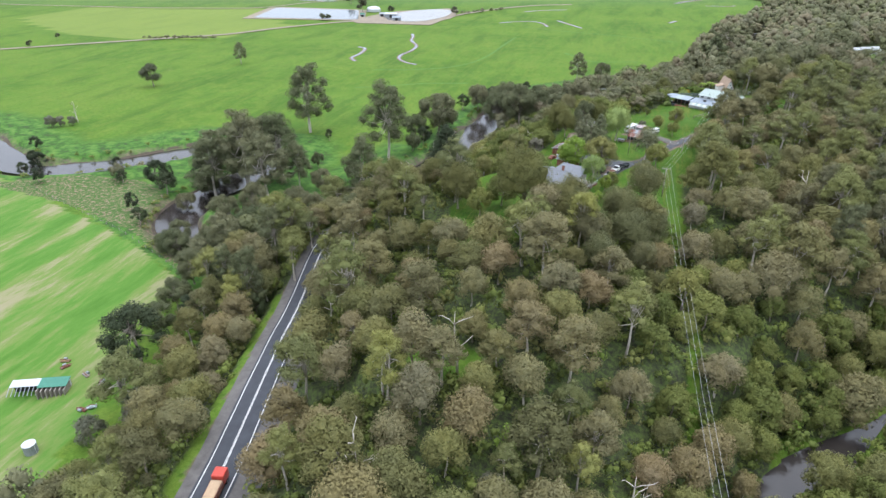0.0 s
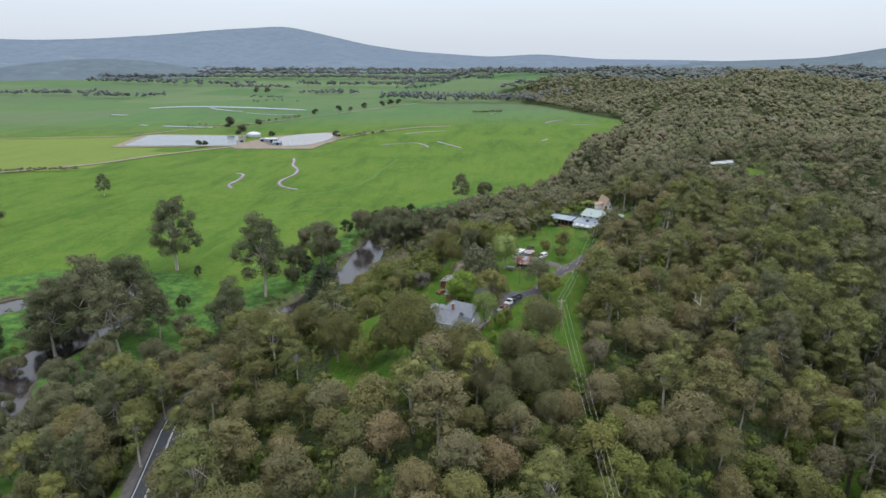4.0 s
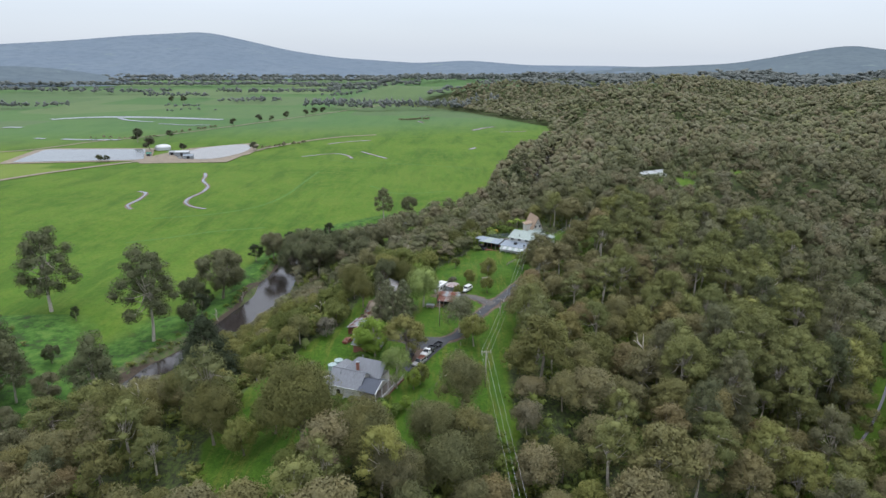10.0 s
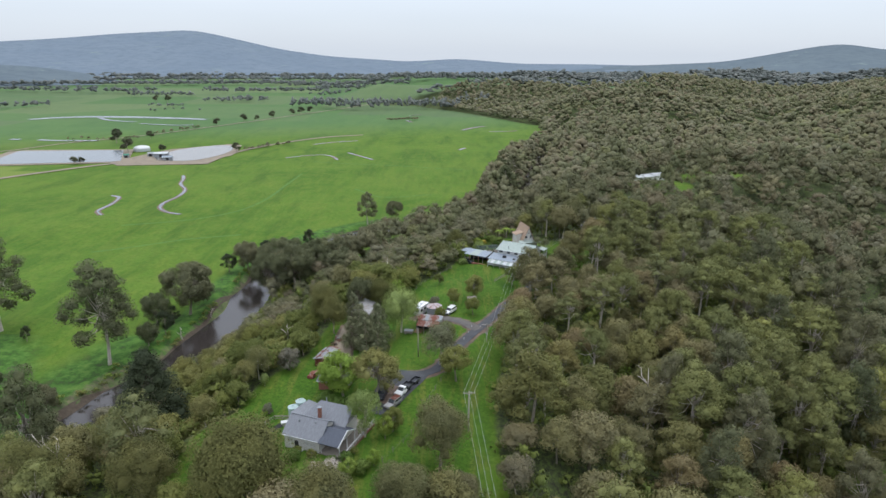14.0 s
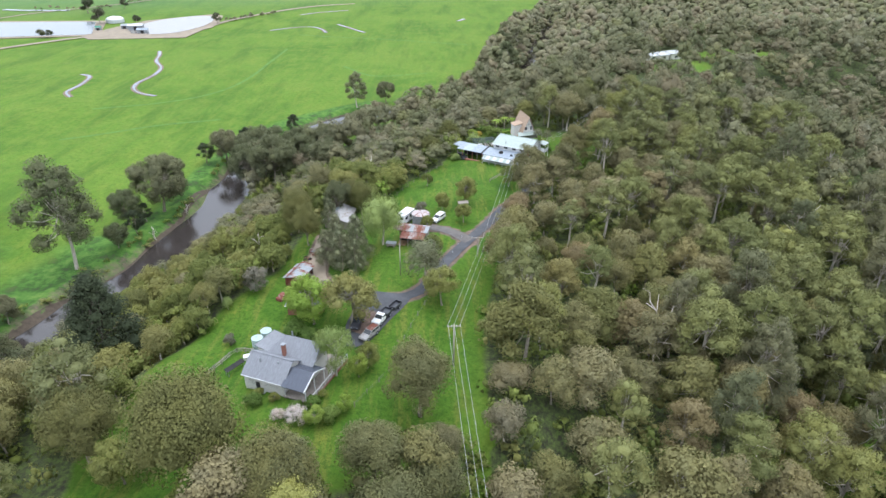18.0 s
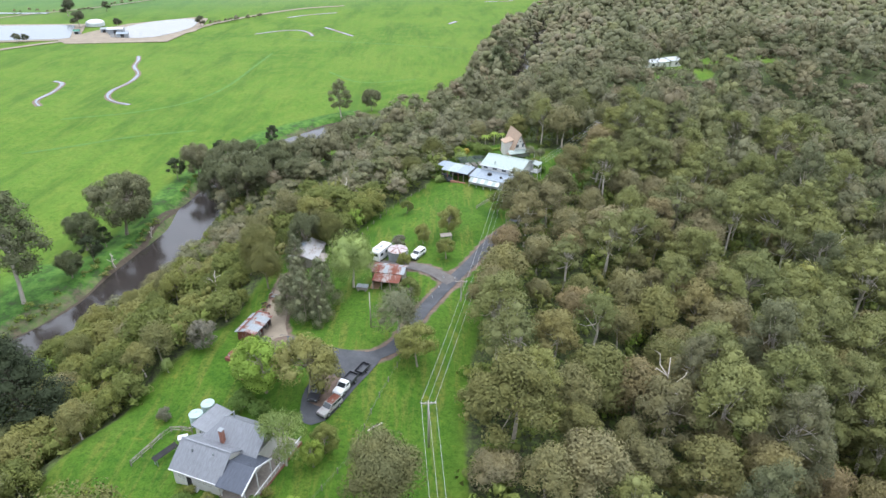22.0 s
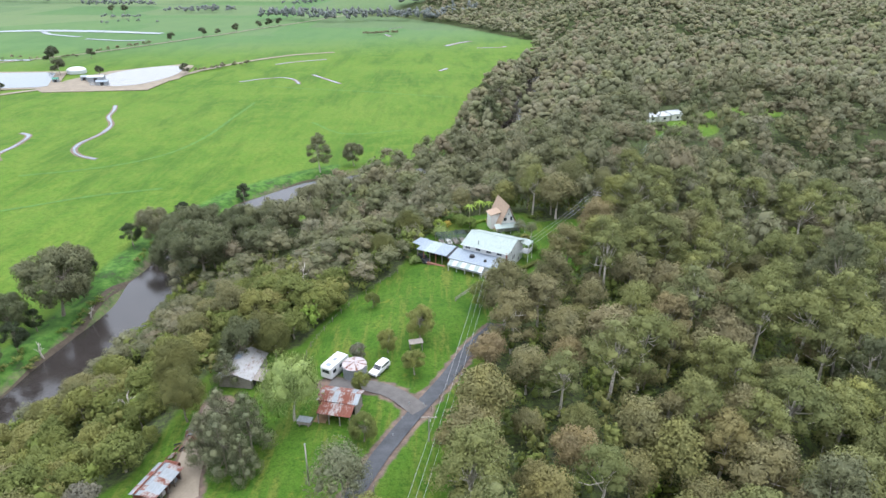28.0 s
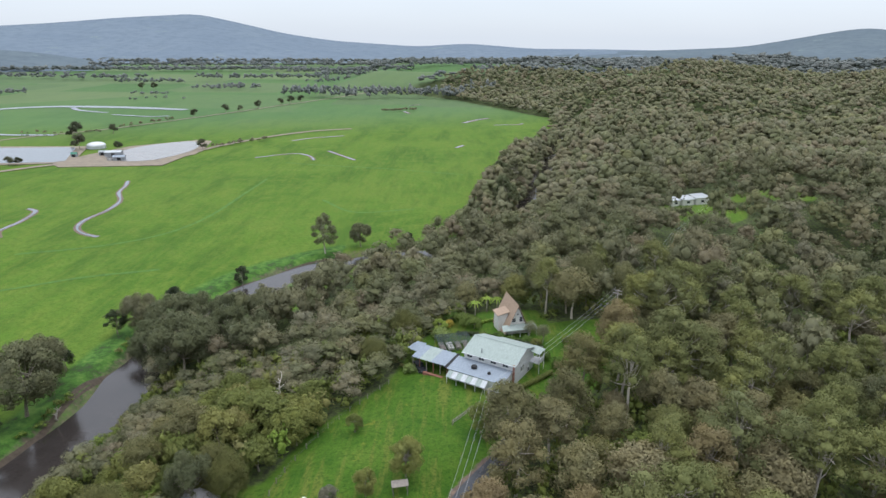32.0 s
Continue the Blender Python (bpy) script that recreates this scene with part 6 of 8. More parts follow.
# the grey weatherboard house on the lower lawn
HX, HY, HR = -30.2, 112.6, -21.0
hz = 36.2
house = thing("farmhouse", (HX, HY, hz), "cream weatherboard farmhouse with grey iron roof and dark verandah", "house", rz=HR)
gable(house, 0.2, 8.0, 0.3, 7.0, -1.2, 3.0, 5.4, M_CREAM, M_GREYTIN, 3.5)
part("rear_wall", Geo().box(3.2, 5.4, -1.2, 10.5, 10.6, 3.1), M_CREAM, house)
part("rear_roof_panel", Geo().slab([(0.5, 5.0, 3.3), (10.9, 5.0, 3.3), (10.9, 8.7, 6.2), (3.5, 8.7, 6.2)], 0.12), M_GREYTIN, house)
part("rear_roof_panel", Geo().slab([(3.5, 8.72, 6.2), (10.9, 8.72, 6.2), (10.9, 11.2, 4.2), (3.3, 11.2, 4.2)], 0.12), M_GREYTIN, house)
part("hip_panel", Geo().slab([(0.5, 5.0, 3.3), (3.5, 8.7, 6.2), (3.3, 11.2, 4.2)], 0.1), M_GREYTIN, house)
part("gable_end", Geo().extrude([(10.5, 3.0), (10.55, 3.0), (10.55, 3.4), (10.5, 3.4)], 5.4, 10.6), M_CREAM, house)
ver = Geo().slab([(8.1, -0.4, 3.0), (12.5, -0.4, 3.0), (12.5, 3.1, 4.5), (8.1, 3.1, 4.5)], 0.12)
part("verandah_roof", ver, M_BLUETIN, house, "dark slate-blue iron verandah roof")
part("verandah_roof", Geo().slab([(8.3, 3.12, 4.5), (12.5, 3.12, 4.5), (12.5, 6.4, 3.1), (8.3, 6.4, 3.1)], 0.12), M_BLUETIN, house, "dark slate-blue iron verandah roof")
part("barge_board", Geo().slab([(12.5, -0.5, 3.06), (12.66, -0.5, 3.06), (12.66, 3.1, 4.6), (12.5, 3.1, 4.6)], 0.25), M_WHITE, house, "white painted barge board")
part("barge_board", Geo().slab([(12.5, 3.1, 4.6), (12.66, 3.1, 4.6), (12.66, 6.5, 3.16), (12.5, 6.5, 3.16)], 0.25), M_WHITE, house, "white painted barge board")
part("deck", Geo().box(8.02, 0.0, 0.35, 13.2, 13.0, 0.6), M_TIMBER, house, "grey timber deck")
for x, y in ((8.4, 0.2), (12.4, 0.2), (12.4, 3.1), (12.4, 6.2)):
    part("verandah_post", Geo().box(x - 0.07, y - 0.07, 0.6, x + 0.07, y + 0.07, 3.0 if y != 3.1 else 4.3), M_WHITE, house)
for k in range(6):
    part("deck_stump", Geo().box(13.0, 0.1 + 2.5 * k, -1.4, 13.15, 0.25 + 2.5 * k, 0.35), M_TIMBER, house)
part("deck_rail", Geo().box(13.15, 0.0, 1.45, 13.27, 13.0, 1.55), M_WHITE, house, "white painted deck rail")
part("deck_skirt", Geo().box(13.22, 0.0, -0.6, 13.3, 13.0, 0.55), M_BRICK, house, "red-brown deck skirting")
for k in range(14):
    part("baluster", Geo().box(13.18, 0.05 + k, 0.6, 13.24, 0.11 + k, 1.45), M_WHITE, house)
part("chimney", Geo().box(4.5, 5.7, 3.2, 5.1, 6.3, 6.3, 0.03), M_BRICK, house, "red brick chimney")
part("chimney_cap", Geo().box(4.42, 5.62, 6.3, 5.18, 6.38, 6.42), M_GALV, house)
for x, y in ((2.4, 2.4), (5.8, 2.7), (4.0, 10.0)):
    part("roof_vent", Geo().cyl(x, y, 4.0, 5.25 if y < 5 else 6.2, 0.18, 10, 0.1), M_GALV, house)
window(house, 1.6, 0.28, 1.1, 1.1, 1.2)
for k in range(3):
    window(house, 4.6 + 0.95 * k, 0.28, 1.3, 0.8, 0.8)
window(house, 0.18, 3.0, 1.2, 1.0, 1.2, "-x")
part("door", Geo().box(2.5, 0.22, -0.2, 3.35, 0.29, 1.9), M_DARK, house)
part("air_unit", Geo().box(3.6, -0.35, -0.4, 4.5, 0.2, 0.5, 0.04), M_WHITE, house, "white air-conditioning unit")
for k in range(9):
    part("weatherboard", Geo().box(0.19, 0.255, 0.1 + 0.3 * k, 8.0, 0.285, 0.36 + 0.3 * k), M_CREAM, house)

shed = thing("wash_house", (-30.3, 122.4, g(-29, 123) - 0.1), "small grey skillion-roofed outbuilding behind the house", "shed", rz=-28)
part("wall", Geo().box(0.1, 0.1, 0, 2.9, 4.7, 2.3), M_CREAM, shed)
part("roof", Geo().slab([(-0.3, -0.3, 2.75), (3.2, -0.3, 2.4), (3.2, 5.2, 2.4), (-0.3, 5.2, 2.75)], 0.12), M_GREYTIN, shed, "grey corrugated iron roof")
part("door", Geo().box(2.88, 1.2, 0.1, 2.94, 2.1, 2.0), M_DARK, shed)
part("door", Geo().box(2.88, 3.0, 0.1, 2.94, 3.9, 2.0), M_DARK, shed)
window(shed, 1.4, 0.08, 1.2, 0.8, 0.6)


def tank(name, x, y, r, h, body, lid, label, roof_h=0.35, segs=0, group=""):
    top = thing(name, (x, y, g(x, y) - 0.05), label, "water tank", group)
    part("shell", Geo().cyl(0, 0, 0, h, r, 32), body, top, smooth=False)
    for z in (0.02, h * 0.35, h * 0.7, h - 0.06):
        part("hoop", Geo().cyl(0, 0, z, z + 0.05, r + 0.03, 32), body, top)
    if segs:
        for k in range(segs):
            a0, a1 = 2 * math.pi * k / segs, 2 * math.pi * (k + 1) / segs
            am, rr = (a0 + a1) / 2, r + 0.12
            part("roof_sheet", Geo().slab([(0, 0, h + roof_h), (rr * math.cos(a0), rr * math.sin(a0), h), (rr * math.cos(am), rr * math.sin(am), h + 0.02), (rr * math.cos(a1), rr * math.sin(a1), h)], 0.06), M_RUSTY if k % 5 == 2 else lid, top)
    else:
        part("lid", Geo().cyl(0, 0, h, h + roof_h, r + 0.06, 32, r * 0.25), lid, top)
    part("hatch", Geo().cyl(0.0, 0, h + roof_h, h + roof_h + 0.1, 0.28, 14), lid, top)
    part("outlet_pipe", Geo().tube([(r, 0, h - 0.2), (r + 0.15, 0, h - 0.3), (r + 0.15, 0, 0.1)], 0.05, 6), M_WHITE, top)
    return top


tank("rainwater_tank", -31.3, 125.9, 1.05, 2.2, M_POLY, M_POLY, "pale green poly rainwater tank", group="tanks behind the house")
tank("rainwater_tank", -30.2, 128.4, 1.05, 2.2, M_POLY, M_POLY, "pale green poly rainwater tank", group="tanks behind the house")
tank("silo_tank", -1.6, 178.6, 2.2, 2.7, M_GALV, M_TANKROOF, "large galvanised tank with pinkish rust-stained roof", 0.45, 28)
tank("field_tank", -123, 4.2, 1.4, 2.5, M_GALV, M_WHITETIN, "grey corrugated water tank in pasture", 0.15)

tb = thing("garden_bench_cover", (-33.5, 118.3, g(-33.5, 118.3)), "long dark panel on steel legs in the garden", "solar panel", rz=55)
part("panel", Geo().slab([(-2.0, -0.45, 1.2), (2.0, -0.45, 1.2), (2.0, 0.45, 1.5), (-2.0, 0.45, 1.5)], 0.06), M_DARK, tb)
for x in (-1.7, 1.7):
    for y, h in ((-0.35, 1.15), (0.35, 1.4)):
        part("leg", Geo().box(x - 0.04, y - 0.04, -0.1, x + 0.04, y + 0.04, h), M_GALV, tb)
bx = thing("white_bin_box", (-32.2, 121.9, g(-32, 122)), "white lidded box beside the back path", "box", rz=20)
part("body", Geo().box(-0.7, -0.5, 0, 0.7, 0.5, 0.7, 0.04), M_CREAM, bx)
part("lid", Geo().box(-0.76, -0.56, 0.7, 0.76, 0.56, 0.82, 0.03), M_WHITE, bx)


def fence(name, pts, label, rail=True, gap=2.4, h=1.15, mat=M_TIMBER):
    top = thing(name, (pts[0][0], pts[0][1], 0), label, "fence")
    ln = curve(pts, gap) if len(pts) > 2 else np.linspace(pts[0], pts[1], max(2, int(np.hypot(*np.subtract(pts[1], pts[0])) / gap)))
    o = np.array(pts[0])
    for p in ln:
        z = g(*p)
        q = p - o
        part("post", Geo().box(q[0] - 0.06, q[1] - 0.06, z - 0.3, q[0] + 0.06, q[1] + 0.06, z + h), mat, top)
    path = [(p[0] - o[0], p[1] - o[1], g(*p)) for p in ln]
    for z in ((0.45, 0.85, h - 0.05) if rail else (0.5, 0.9)):
        part("rail" if rail else "strand", Geo().tube([(x, y, q + z) for x, y, q in path], 0.06 if rail else 0.014, 4), mat if rail else M_STRAND, top)
    return top


fence("garden_fence", [(-38.2, 116.8), (-36.6, 120.4), (-34.9, 124.1), (-31.4, 123.6)], "weathered grey timber rail fence round the back garden")
fence("drive_fence", [(-10.5, 108), (-5.5, 118), (-3.2, 127), (0.5, 138), (4.5, 149)], "post and wire fence beside the yard", False, 3.0)
fence("paddock_fence", [(-12, 182), (-12.5, 192), (-8, 206), (0, 220), (4, 226)], "post and wire fence along the mown paddock", False, 3.2)
fence("corridor_fence", [(13, 168), (20, 184), (26, 200), (28, 208)], "post and wire fence beside the driveway", False, 3.2)
fence("field_fence", [(-262, 133), (-199, 110), (-146, 86)], "wire fence along a pasture boundary", False, 5.0)
fence("ramp_rail", [(22.5, 213), (18.5, 208)], "low grey timber rail at the lawn's edge")

# open-fronted barn with rusty roof sheets
barn = thing("rusty_barn", (-6.9, 164.6, g(-3, 166) - 0.1), "open-fronted timber barn with patched rusty iron roof", "barn", rz=-12)
part("back_wall", Geo().box(0, 5.9, 0, 6.6, 6.0, 2.9), M_TIMBER, barn)
part("side_wall", Geo().box(6.5, 2.2, 0, 6.6, 5.9, 2.95), M_TIMBER, barn)
part("side_wall", Geo().box(0, 2.2, 0, 0.1, 5.9, 2.95), M_TIMBER, barn)
for k in range(12):
    part("board", Geo().box(6.6, 2.22 + 0.31 * k, 0.02, 6.635, 2.5 + 0.31 * k, 2.6 + 0.05 * (k % 3)), M_TIMBER, barn)
# added near-black sheet for the barn's shaded inside
part("inner_wall", Geo().box(0.1, 3.0, 0, 6.5, 3.06, 2.9), M_DARK, barn)
part("floor_slab", Geo().box(-0.2, 0.0, -0.2, 6.8, 6.0, 0.08), M_EARTH, barn)
for k in range(8):
    x = -0.3 + 0.92 * k
    part("roof_sheet", Geo().slab([(x, 2.1, 3.0 + 0.02 * (k % 2)), (x + 0.95, 2.1, 3.0 + 0.02 * (k % 2)), (x + 0.95, 4.2, 3.75 + 0.02 * (k % 2)), (x, 4.2, 3.75 + 0.02 * (k % 2))], 0.05), (M_RUSTY, M_RUSTED, M_RUSTY, M_GALV)[k % 4], barn)
    part("roof_sheet", Geo().slab([(x, 4.22, 3.75 + 0.02 * (k % 2)), (x + 0.95, 4.22, 3.75 + 0.02 * (k % 2)), (x + 0.95, 6.3, 3.0 + 0.02 * (k % 2)), (x, 6.3, 3.0 + 0.02 * (k % 2))], 0.05), (M_RUSTED, M_RUSTY, M_GALV, M_RUSTY)[k % 4], barn)
for k in range(6):
    x = 0.6 + 1.0 * k
    part("verandah_sheet", Geo().slab([(x, -0.4, 2.3), (x + 1.03, -0.4, 2.3), (x + 1.03, 2.15, 2.9), (x, 2.15, 2.9)], 0.05), (M_RUSTED, M_RUSTY)[(k // 2) % 2], barn)
for x in (0.8, 2.7, 4.6, 6.4):
    part("post", Geo().box(x - 0.08, -0.2, -0.1, x + 0.08, -0.04, 2.25), M_TIMBER, barn)
crate = thing("fuel_crate", (-8.4, 164.2, g(-8.4, 164.2)), "old pale timber trailer box beside the barn", "crate", rz=-12)
part("box", Geo().box(-1.2, -0.7, 0.35, 1.2, 0.7, 1.0, 0.04), M_TIMBER, crate)
part("lid", Geo().box(-1.25, -0.75, 1.0, 1.25, 0.75, 1.06), M_GALV, crate)
for x in (-0.8, 0.8):
    part("skid", Geo().box(x - 0.1, -0.7, -0.05, x + 0.1, 0.7, 0.35), M_TIMBER, crate)

# long machinery shed
ms = thing("machinery_shed", (-31.2, 148.9, g(-28.5, 151) - 0.1), "old red-brown machinery shed with patched iron roof", "shed", rz=-17)
part("wall", Geo().box(0.1, 0.1, 0, 1.4, 6.1, 2.1), M_RUSTED, ms, "rusted iron wall")
part("end_wall", Geo().box(1.4, 0.1, 0, 3.9, 0.18, 2.2), M_RUSTED, ms, "rusted iron wall")
part("end_wall", Geo().box(1.4, 6.0, 0, 3.9, 6.1, 2.2), M_RUSTED, ms, "rusted iron wall")
# near-black sheet before the wall, shade of the open bays as colour
part("shade_wall", Geo().box(1.42, 0.2, 0, 1.5, 6.0, 2.2), M_DARK, ms)
for k in range(5):
    part("post", Geo().box(3.8, 0.15 + 1.42 * k, -0.1, 3.95, 0.3 + 1.42 * k, 2.3), M_TIMBER, ms)
for k in range(7):
    y = -0.3 + 0.97 * k
    part("roof_sheet", Geo().slab([(-0.3, y, 2.25 + 0.02 * (k % 2)), (1.9, y, 2.75 + 0.02 * (k % 2)), (1.9, y + 1.0, 2.75 + 0.02 * (k % 2)), (-0.3, y + 1.0, 2.25 + 0.02 * (k % 2))], 0.05), (M_GALV, M_RUSTY, M_GALV)[k % 3], ms)
    part("roof_sheet", Geo().slab([(1.92, y, 2.75), (4.3, y, 2.45), (4.3, y + 1.0, 2.45), (1.92, y + 1.0, 2.75)], 0.05), (M_RUSTY, M_GALV, M_GALV)[k % 3], ms)
part("roof_strip", Geo().slab([(0.6, -0.3, 2.62), (0.95, -0.3, 2.7), (0.95, 6.5, 2.7), (0.6, 6.5, 2.62)], 0.04), M_RUSTED, ms)
part("water_drum", Geo().tube([(0.6, 6.9, 2.1), (3.0, 6.9, 2.1)], 0.5, 14), M_RUSTED, ms, "rusted drum on the shed's end")
for k, (x, y) in enumerate([(2.6, 1.2), (2.8, 2.6), (2.5, 4.0), (2.9, 5.3)]):
    part("stored_crate", Geo().box(x - 0.5, y - 0.45, 0, x + 0.5, y + 0.45, 0.7 + 0.2 * (k % 2), 0.03), (M_TIMBER, M_CREAM, M_RUSTED, M_GALV)[k], ms)
bath = thing("white_trough", (-28.6, 147.6, g(-28.6, 147.6)), "white enamel trough on the dirt yard", "trough", rz=-20)
part("tub", Geo().box(-0.8, -0.4, 0.0, 0.8, 0.4, 0.5, 0.1), M_CREAM, bath)
part("hollow", Geo().box(-0.65, -0.27, 0.5, 0.65, 0.27, 0.51), M_EARTH, bath)
for k, (x, y, s, m) in enumerate([(-30, 144.5, 0.8, M_RUSTED), (-31, 143, 0.6, M_TIMBER), (-20.8, 141.6, 0.7, M_RUSTED), (-26.5, 161.5, 0.7, M_RUSTED), (-28, 160, 0.8, M_DARK), (-29, 158.5, 0.6, M_TIMBER), (-27.5, 163, 0.6, M_GALV)]):
    jp = thing("scrap_pile", (x, y, g(x, y)), "heap of rusty scrap iron and timber offcuts", "scrap pile", "scrap by the yard")
    rr = np.random.default_rng(300 + k)
    for i in range(7):
        a = rr.uniform(0, 3.1)
        p = rr.uniform(-s, s, 2)
        part("scrap", Geo().tube([(p[0] - math.cos(a) * s * 0.7, p[1] - math.sin(a) * s * 0.7, 0.1 + 0.06 * i), (p[0] + math.cos(a) * s * 0.7, p[1] + math.sin(a) * s * 0.7, 0.15 + 0.07 * i)], rr.uniform(0.06, 0.16), 5), m if i % 3 else M_RUSTED, jp)

# low garage at the yard's edge
gr = thing("garage", (-27.8, 136.6, g(-25, 139) - 0.15), "low brick garage with a grey iron gable roof", "garage", rz=-12)
gable(gr, 0, 7.4, 0, 4.6, -0.3, 2.2, 3.1, M_BRICK, M_GREYTIN, over=0.4)
part("door", Geo().box(7.4, 0.9, 0.0, 7.46, 3.6, 2.0), M_TIMBER, gr, "weathered timber garage door")
part("roof_vent", Geo().cyl(1.6, 3.4, 2.6, 3.2, 0.16, 10, 0.1), M_GALV, gr)
window(gr, 3.2, -0.02, 0.9, 1.1, 0.8)
wk = thing("rusty_car_wreck", (-30.2, 143.6, g(-30.2, 143.6)), "stripped rusty car body on the lawn's edge", "car wreck", rz=62)
part("body", Geo().extrude([(-1.9, 0.15), (1.9, 0.15), (1.95, 0.55), (1.0, 0.72), (-1.8, 0.72)], -0.75, 0.75), M_RUSTED, wk)
part("cabin", Geo().extrude([(-1.3, 0.72), (0.8, 0.72), (0.3, 1.15), (-0.9, 1.15)], -0.65, 0.65), M_RUSTED, wk)
# solid dark block for the unlit cabin seen through the openings
part("opening", Geo().box(-0.8, -0.67, 0.78, 0.25, 0.67, 1.05), M_DARK, wk)

# pale-roofed shed among the trees
ps = thing("pale_shed", (-26.6, 175.9, g(-23.5, 179) - 0.2), "shed with a streaked white iron roof under trees", "shed", rz=-6)
gable(ps, 0, 6.2, 0, 8.6, -0.3, 2.5, 3.6, M_TIMBER, M_OLDROOF, along="y")
part("skylight", Geo().slab([(1.0, 5.2, 3.12), (2.4, 5.2, 3.56), (2.4, 6.9, 3.56), (1.0, 6.9, 3.12)], 0.03), M_LOWROOF, ps)
part("door", Geo().box(6.2, 1.0, 0.0, 6.26, 3.4, 2.2), M_DARK, ps)
part("awning", Geo().slab([(6.4, 0.2, 2.4), (8.4, 0.2, 2.1), (8.4, 4.0, 2.1), (6.4, 4.0, 2.4)], 0.06), M_TIMBER, ps)
for y in (0.4, 3.8):
    part("awning_post", Geo().box(8.2, y - 0.06, -0.3, 8.32, y + 0.06, 2.05), M_TIMBER, ps)

# picnic shelter on the lawn
sh = thing("lawn_shelter", (9.8, 187.0, g(9.8, 187)), "small weathered shelter with flat board roof on lawn", "shelter", rz=10)
part("roof", Geo().slab([(-1.4, -0.9, 1.9), (1.4, -0.9, 2.0), (1.4, 0.9, 2.0), (-1.4, 0.9, 1.9)], 0.08), M_TIMBER, sh)
for x in (-1.2, 1.2):
    for y in (-0.7, 0.7):
        part("post", Geo().box(x - 0.06, y - 0.06, -0.1, x + 0.06, y + 0.06, 1.85), M_TIMBER, sh)

# the large pale house at the ridge's end
WX, WY, WR = 32.0, 223.3, -30.0
wz = 35.5
wh = thing("pale_house", (WX, WY, wz), "large pale house with light green roof and low front wing", "house", rz=WR)
gable(wh, -12.6, 0.0, 0.0, 10.4, -0.8, 5.2, 6.9, M_WHITE, M_PALEGREEN, 5.6, 0.45)
part("lower_wall", Geo().box(-13.8, -5.0, -0.8, -0.6, 0.0, 2.9), M_WHITE, wh)
for k in range(12):
    x = -14.1 + 1.14 * k
    part("lower_roof_sheet", Geo().slab([(x, -5.4, 3.0 + 0.02 * (k % 2)), (x + 1.16, -5.4, 3.0 + 0.02 * (k % 2)), (x + 1.16, -0.02, 3.75 + 0.02 * (k % 2)), (x, -0.02, 3.75 + 0.02 * (k % 2))], 0.07), M_LOWROOF, wh)
part("valley_gutter", Geo().slab([(-14.9, -5.4, 3.06), (-14.1, -5.4, 3.06), (-14.1, 1.0, 3.7), (-14.9, 1.0, 3.7)], 0.06), M_DARK, wh)
for k in range(9):
    x = -24.2 + 1.04 * k
    part("carport_sheet", Geo().slab([(x, -4.4, 2.85 + 0.02 * (k % 2)), (x + 1.06, -4.6, 2.85 + 0.02 * (k % 2)), (x + 1.06, 1.6, 3.3 + 0.02 * (k % 2)), (x, 1.2, 3.3 + 0.02 * (k % 2))], 0.07), (M_LOWROOF if k < 2 or k > 4 else M_PALEGREEN), wh)
for k in range(6):
    part("carport_post", Geo().box(-24.0 + 1.85 * k, -4.3, -0.8, -23.85 + 1.85 * k, -4.15, 2.8), M_BRICK if k % 2 else M_TIMBER, wh)
# back panel in near-black, the shade under the carport painted on
part("carport_back", Geo().box(-24.2, 1.0, -0.8, -14.5, 1.12, 2.9), M_DARK, wh)
part("brick_planter", Geo().box(-20.4, -5.6, -0.8, -15.2, -4.9, 0.3), M_BRICK, wh, "low red brick wall")
part("side_canopy", Geo().slab([(-27.8, -1.0, 2.6), (-24.3, -2.0, 2.9), (-24.3, 2.4, 3.1), (-27.4, 3.0, 2.7)], 0.08), M_LOWROOF, wh)
for k in range(8):
    x = -13.4 + 1.22 * k
    part("awning_panel", Geo().slab([(x, -7.1, 2.0), (x + 1.15, -7.1, 2.0), (x + 1.15, -5.45, 2.85), (x, -5.45, 2.85)], 0.05), M_WHITETIN if k % 2 else M_PALEGREEN, wh)
for k in range(5):
    part("awning_post", Geo().box(-13.2 + 2.35 * k, -7.0, -0.8, -13.1 + 2.35 * k, -6.9, 1.95), M_WHITE, wh)
part("dish_vent", Geo().cyl(-8.6, -2.6, 3.4, 3.95, 0.75, 20, 0.6), M_DARK, wh, "round dark roof vent")
part("dish_vent", Geo().cyl(-4.6, -3.2, 3.3, 3.75, 0.4, 16, 0.3), M_DARK, wh, "round dark roof vent")
part("flue", Geo().cyl(-8.6, 0.9, 5.0, 6.7, 0.12, 10), M_GALV, wh)
part("corner_post", Geo().box(-0.3, -0.35, -0.8, 0.1, -0.02, 5.3), M_BRICK, wh)
for x in (3.6, 4.5):
    window(wh, 0.02, x, 2.2, 0.55, 1.2, "+x")
window(wh, 0.02, 2.4, 4.4, 0.5, 0.6, "+x")
window(wh, 0.02, 7.6, 0.4, 0.7, 0.9, "+x")
for k in range(4):
    window(wh, -11.2 + 3.0 * k, -0.02, 4.2, 1.3, 0.7)
part("balcony", Geo().box(0.05, 8.2, 2.3, 2.4, 11.2, 2.5), M_WHITE, wh, "white balcony at the back corner")
part("balcony_rail", Geo().box(2.3, 8.2, 2.5, 2.4, 11.2, 3.4), M_WHITE, wh)
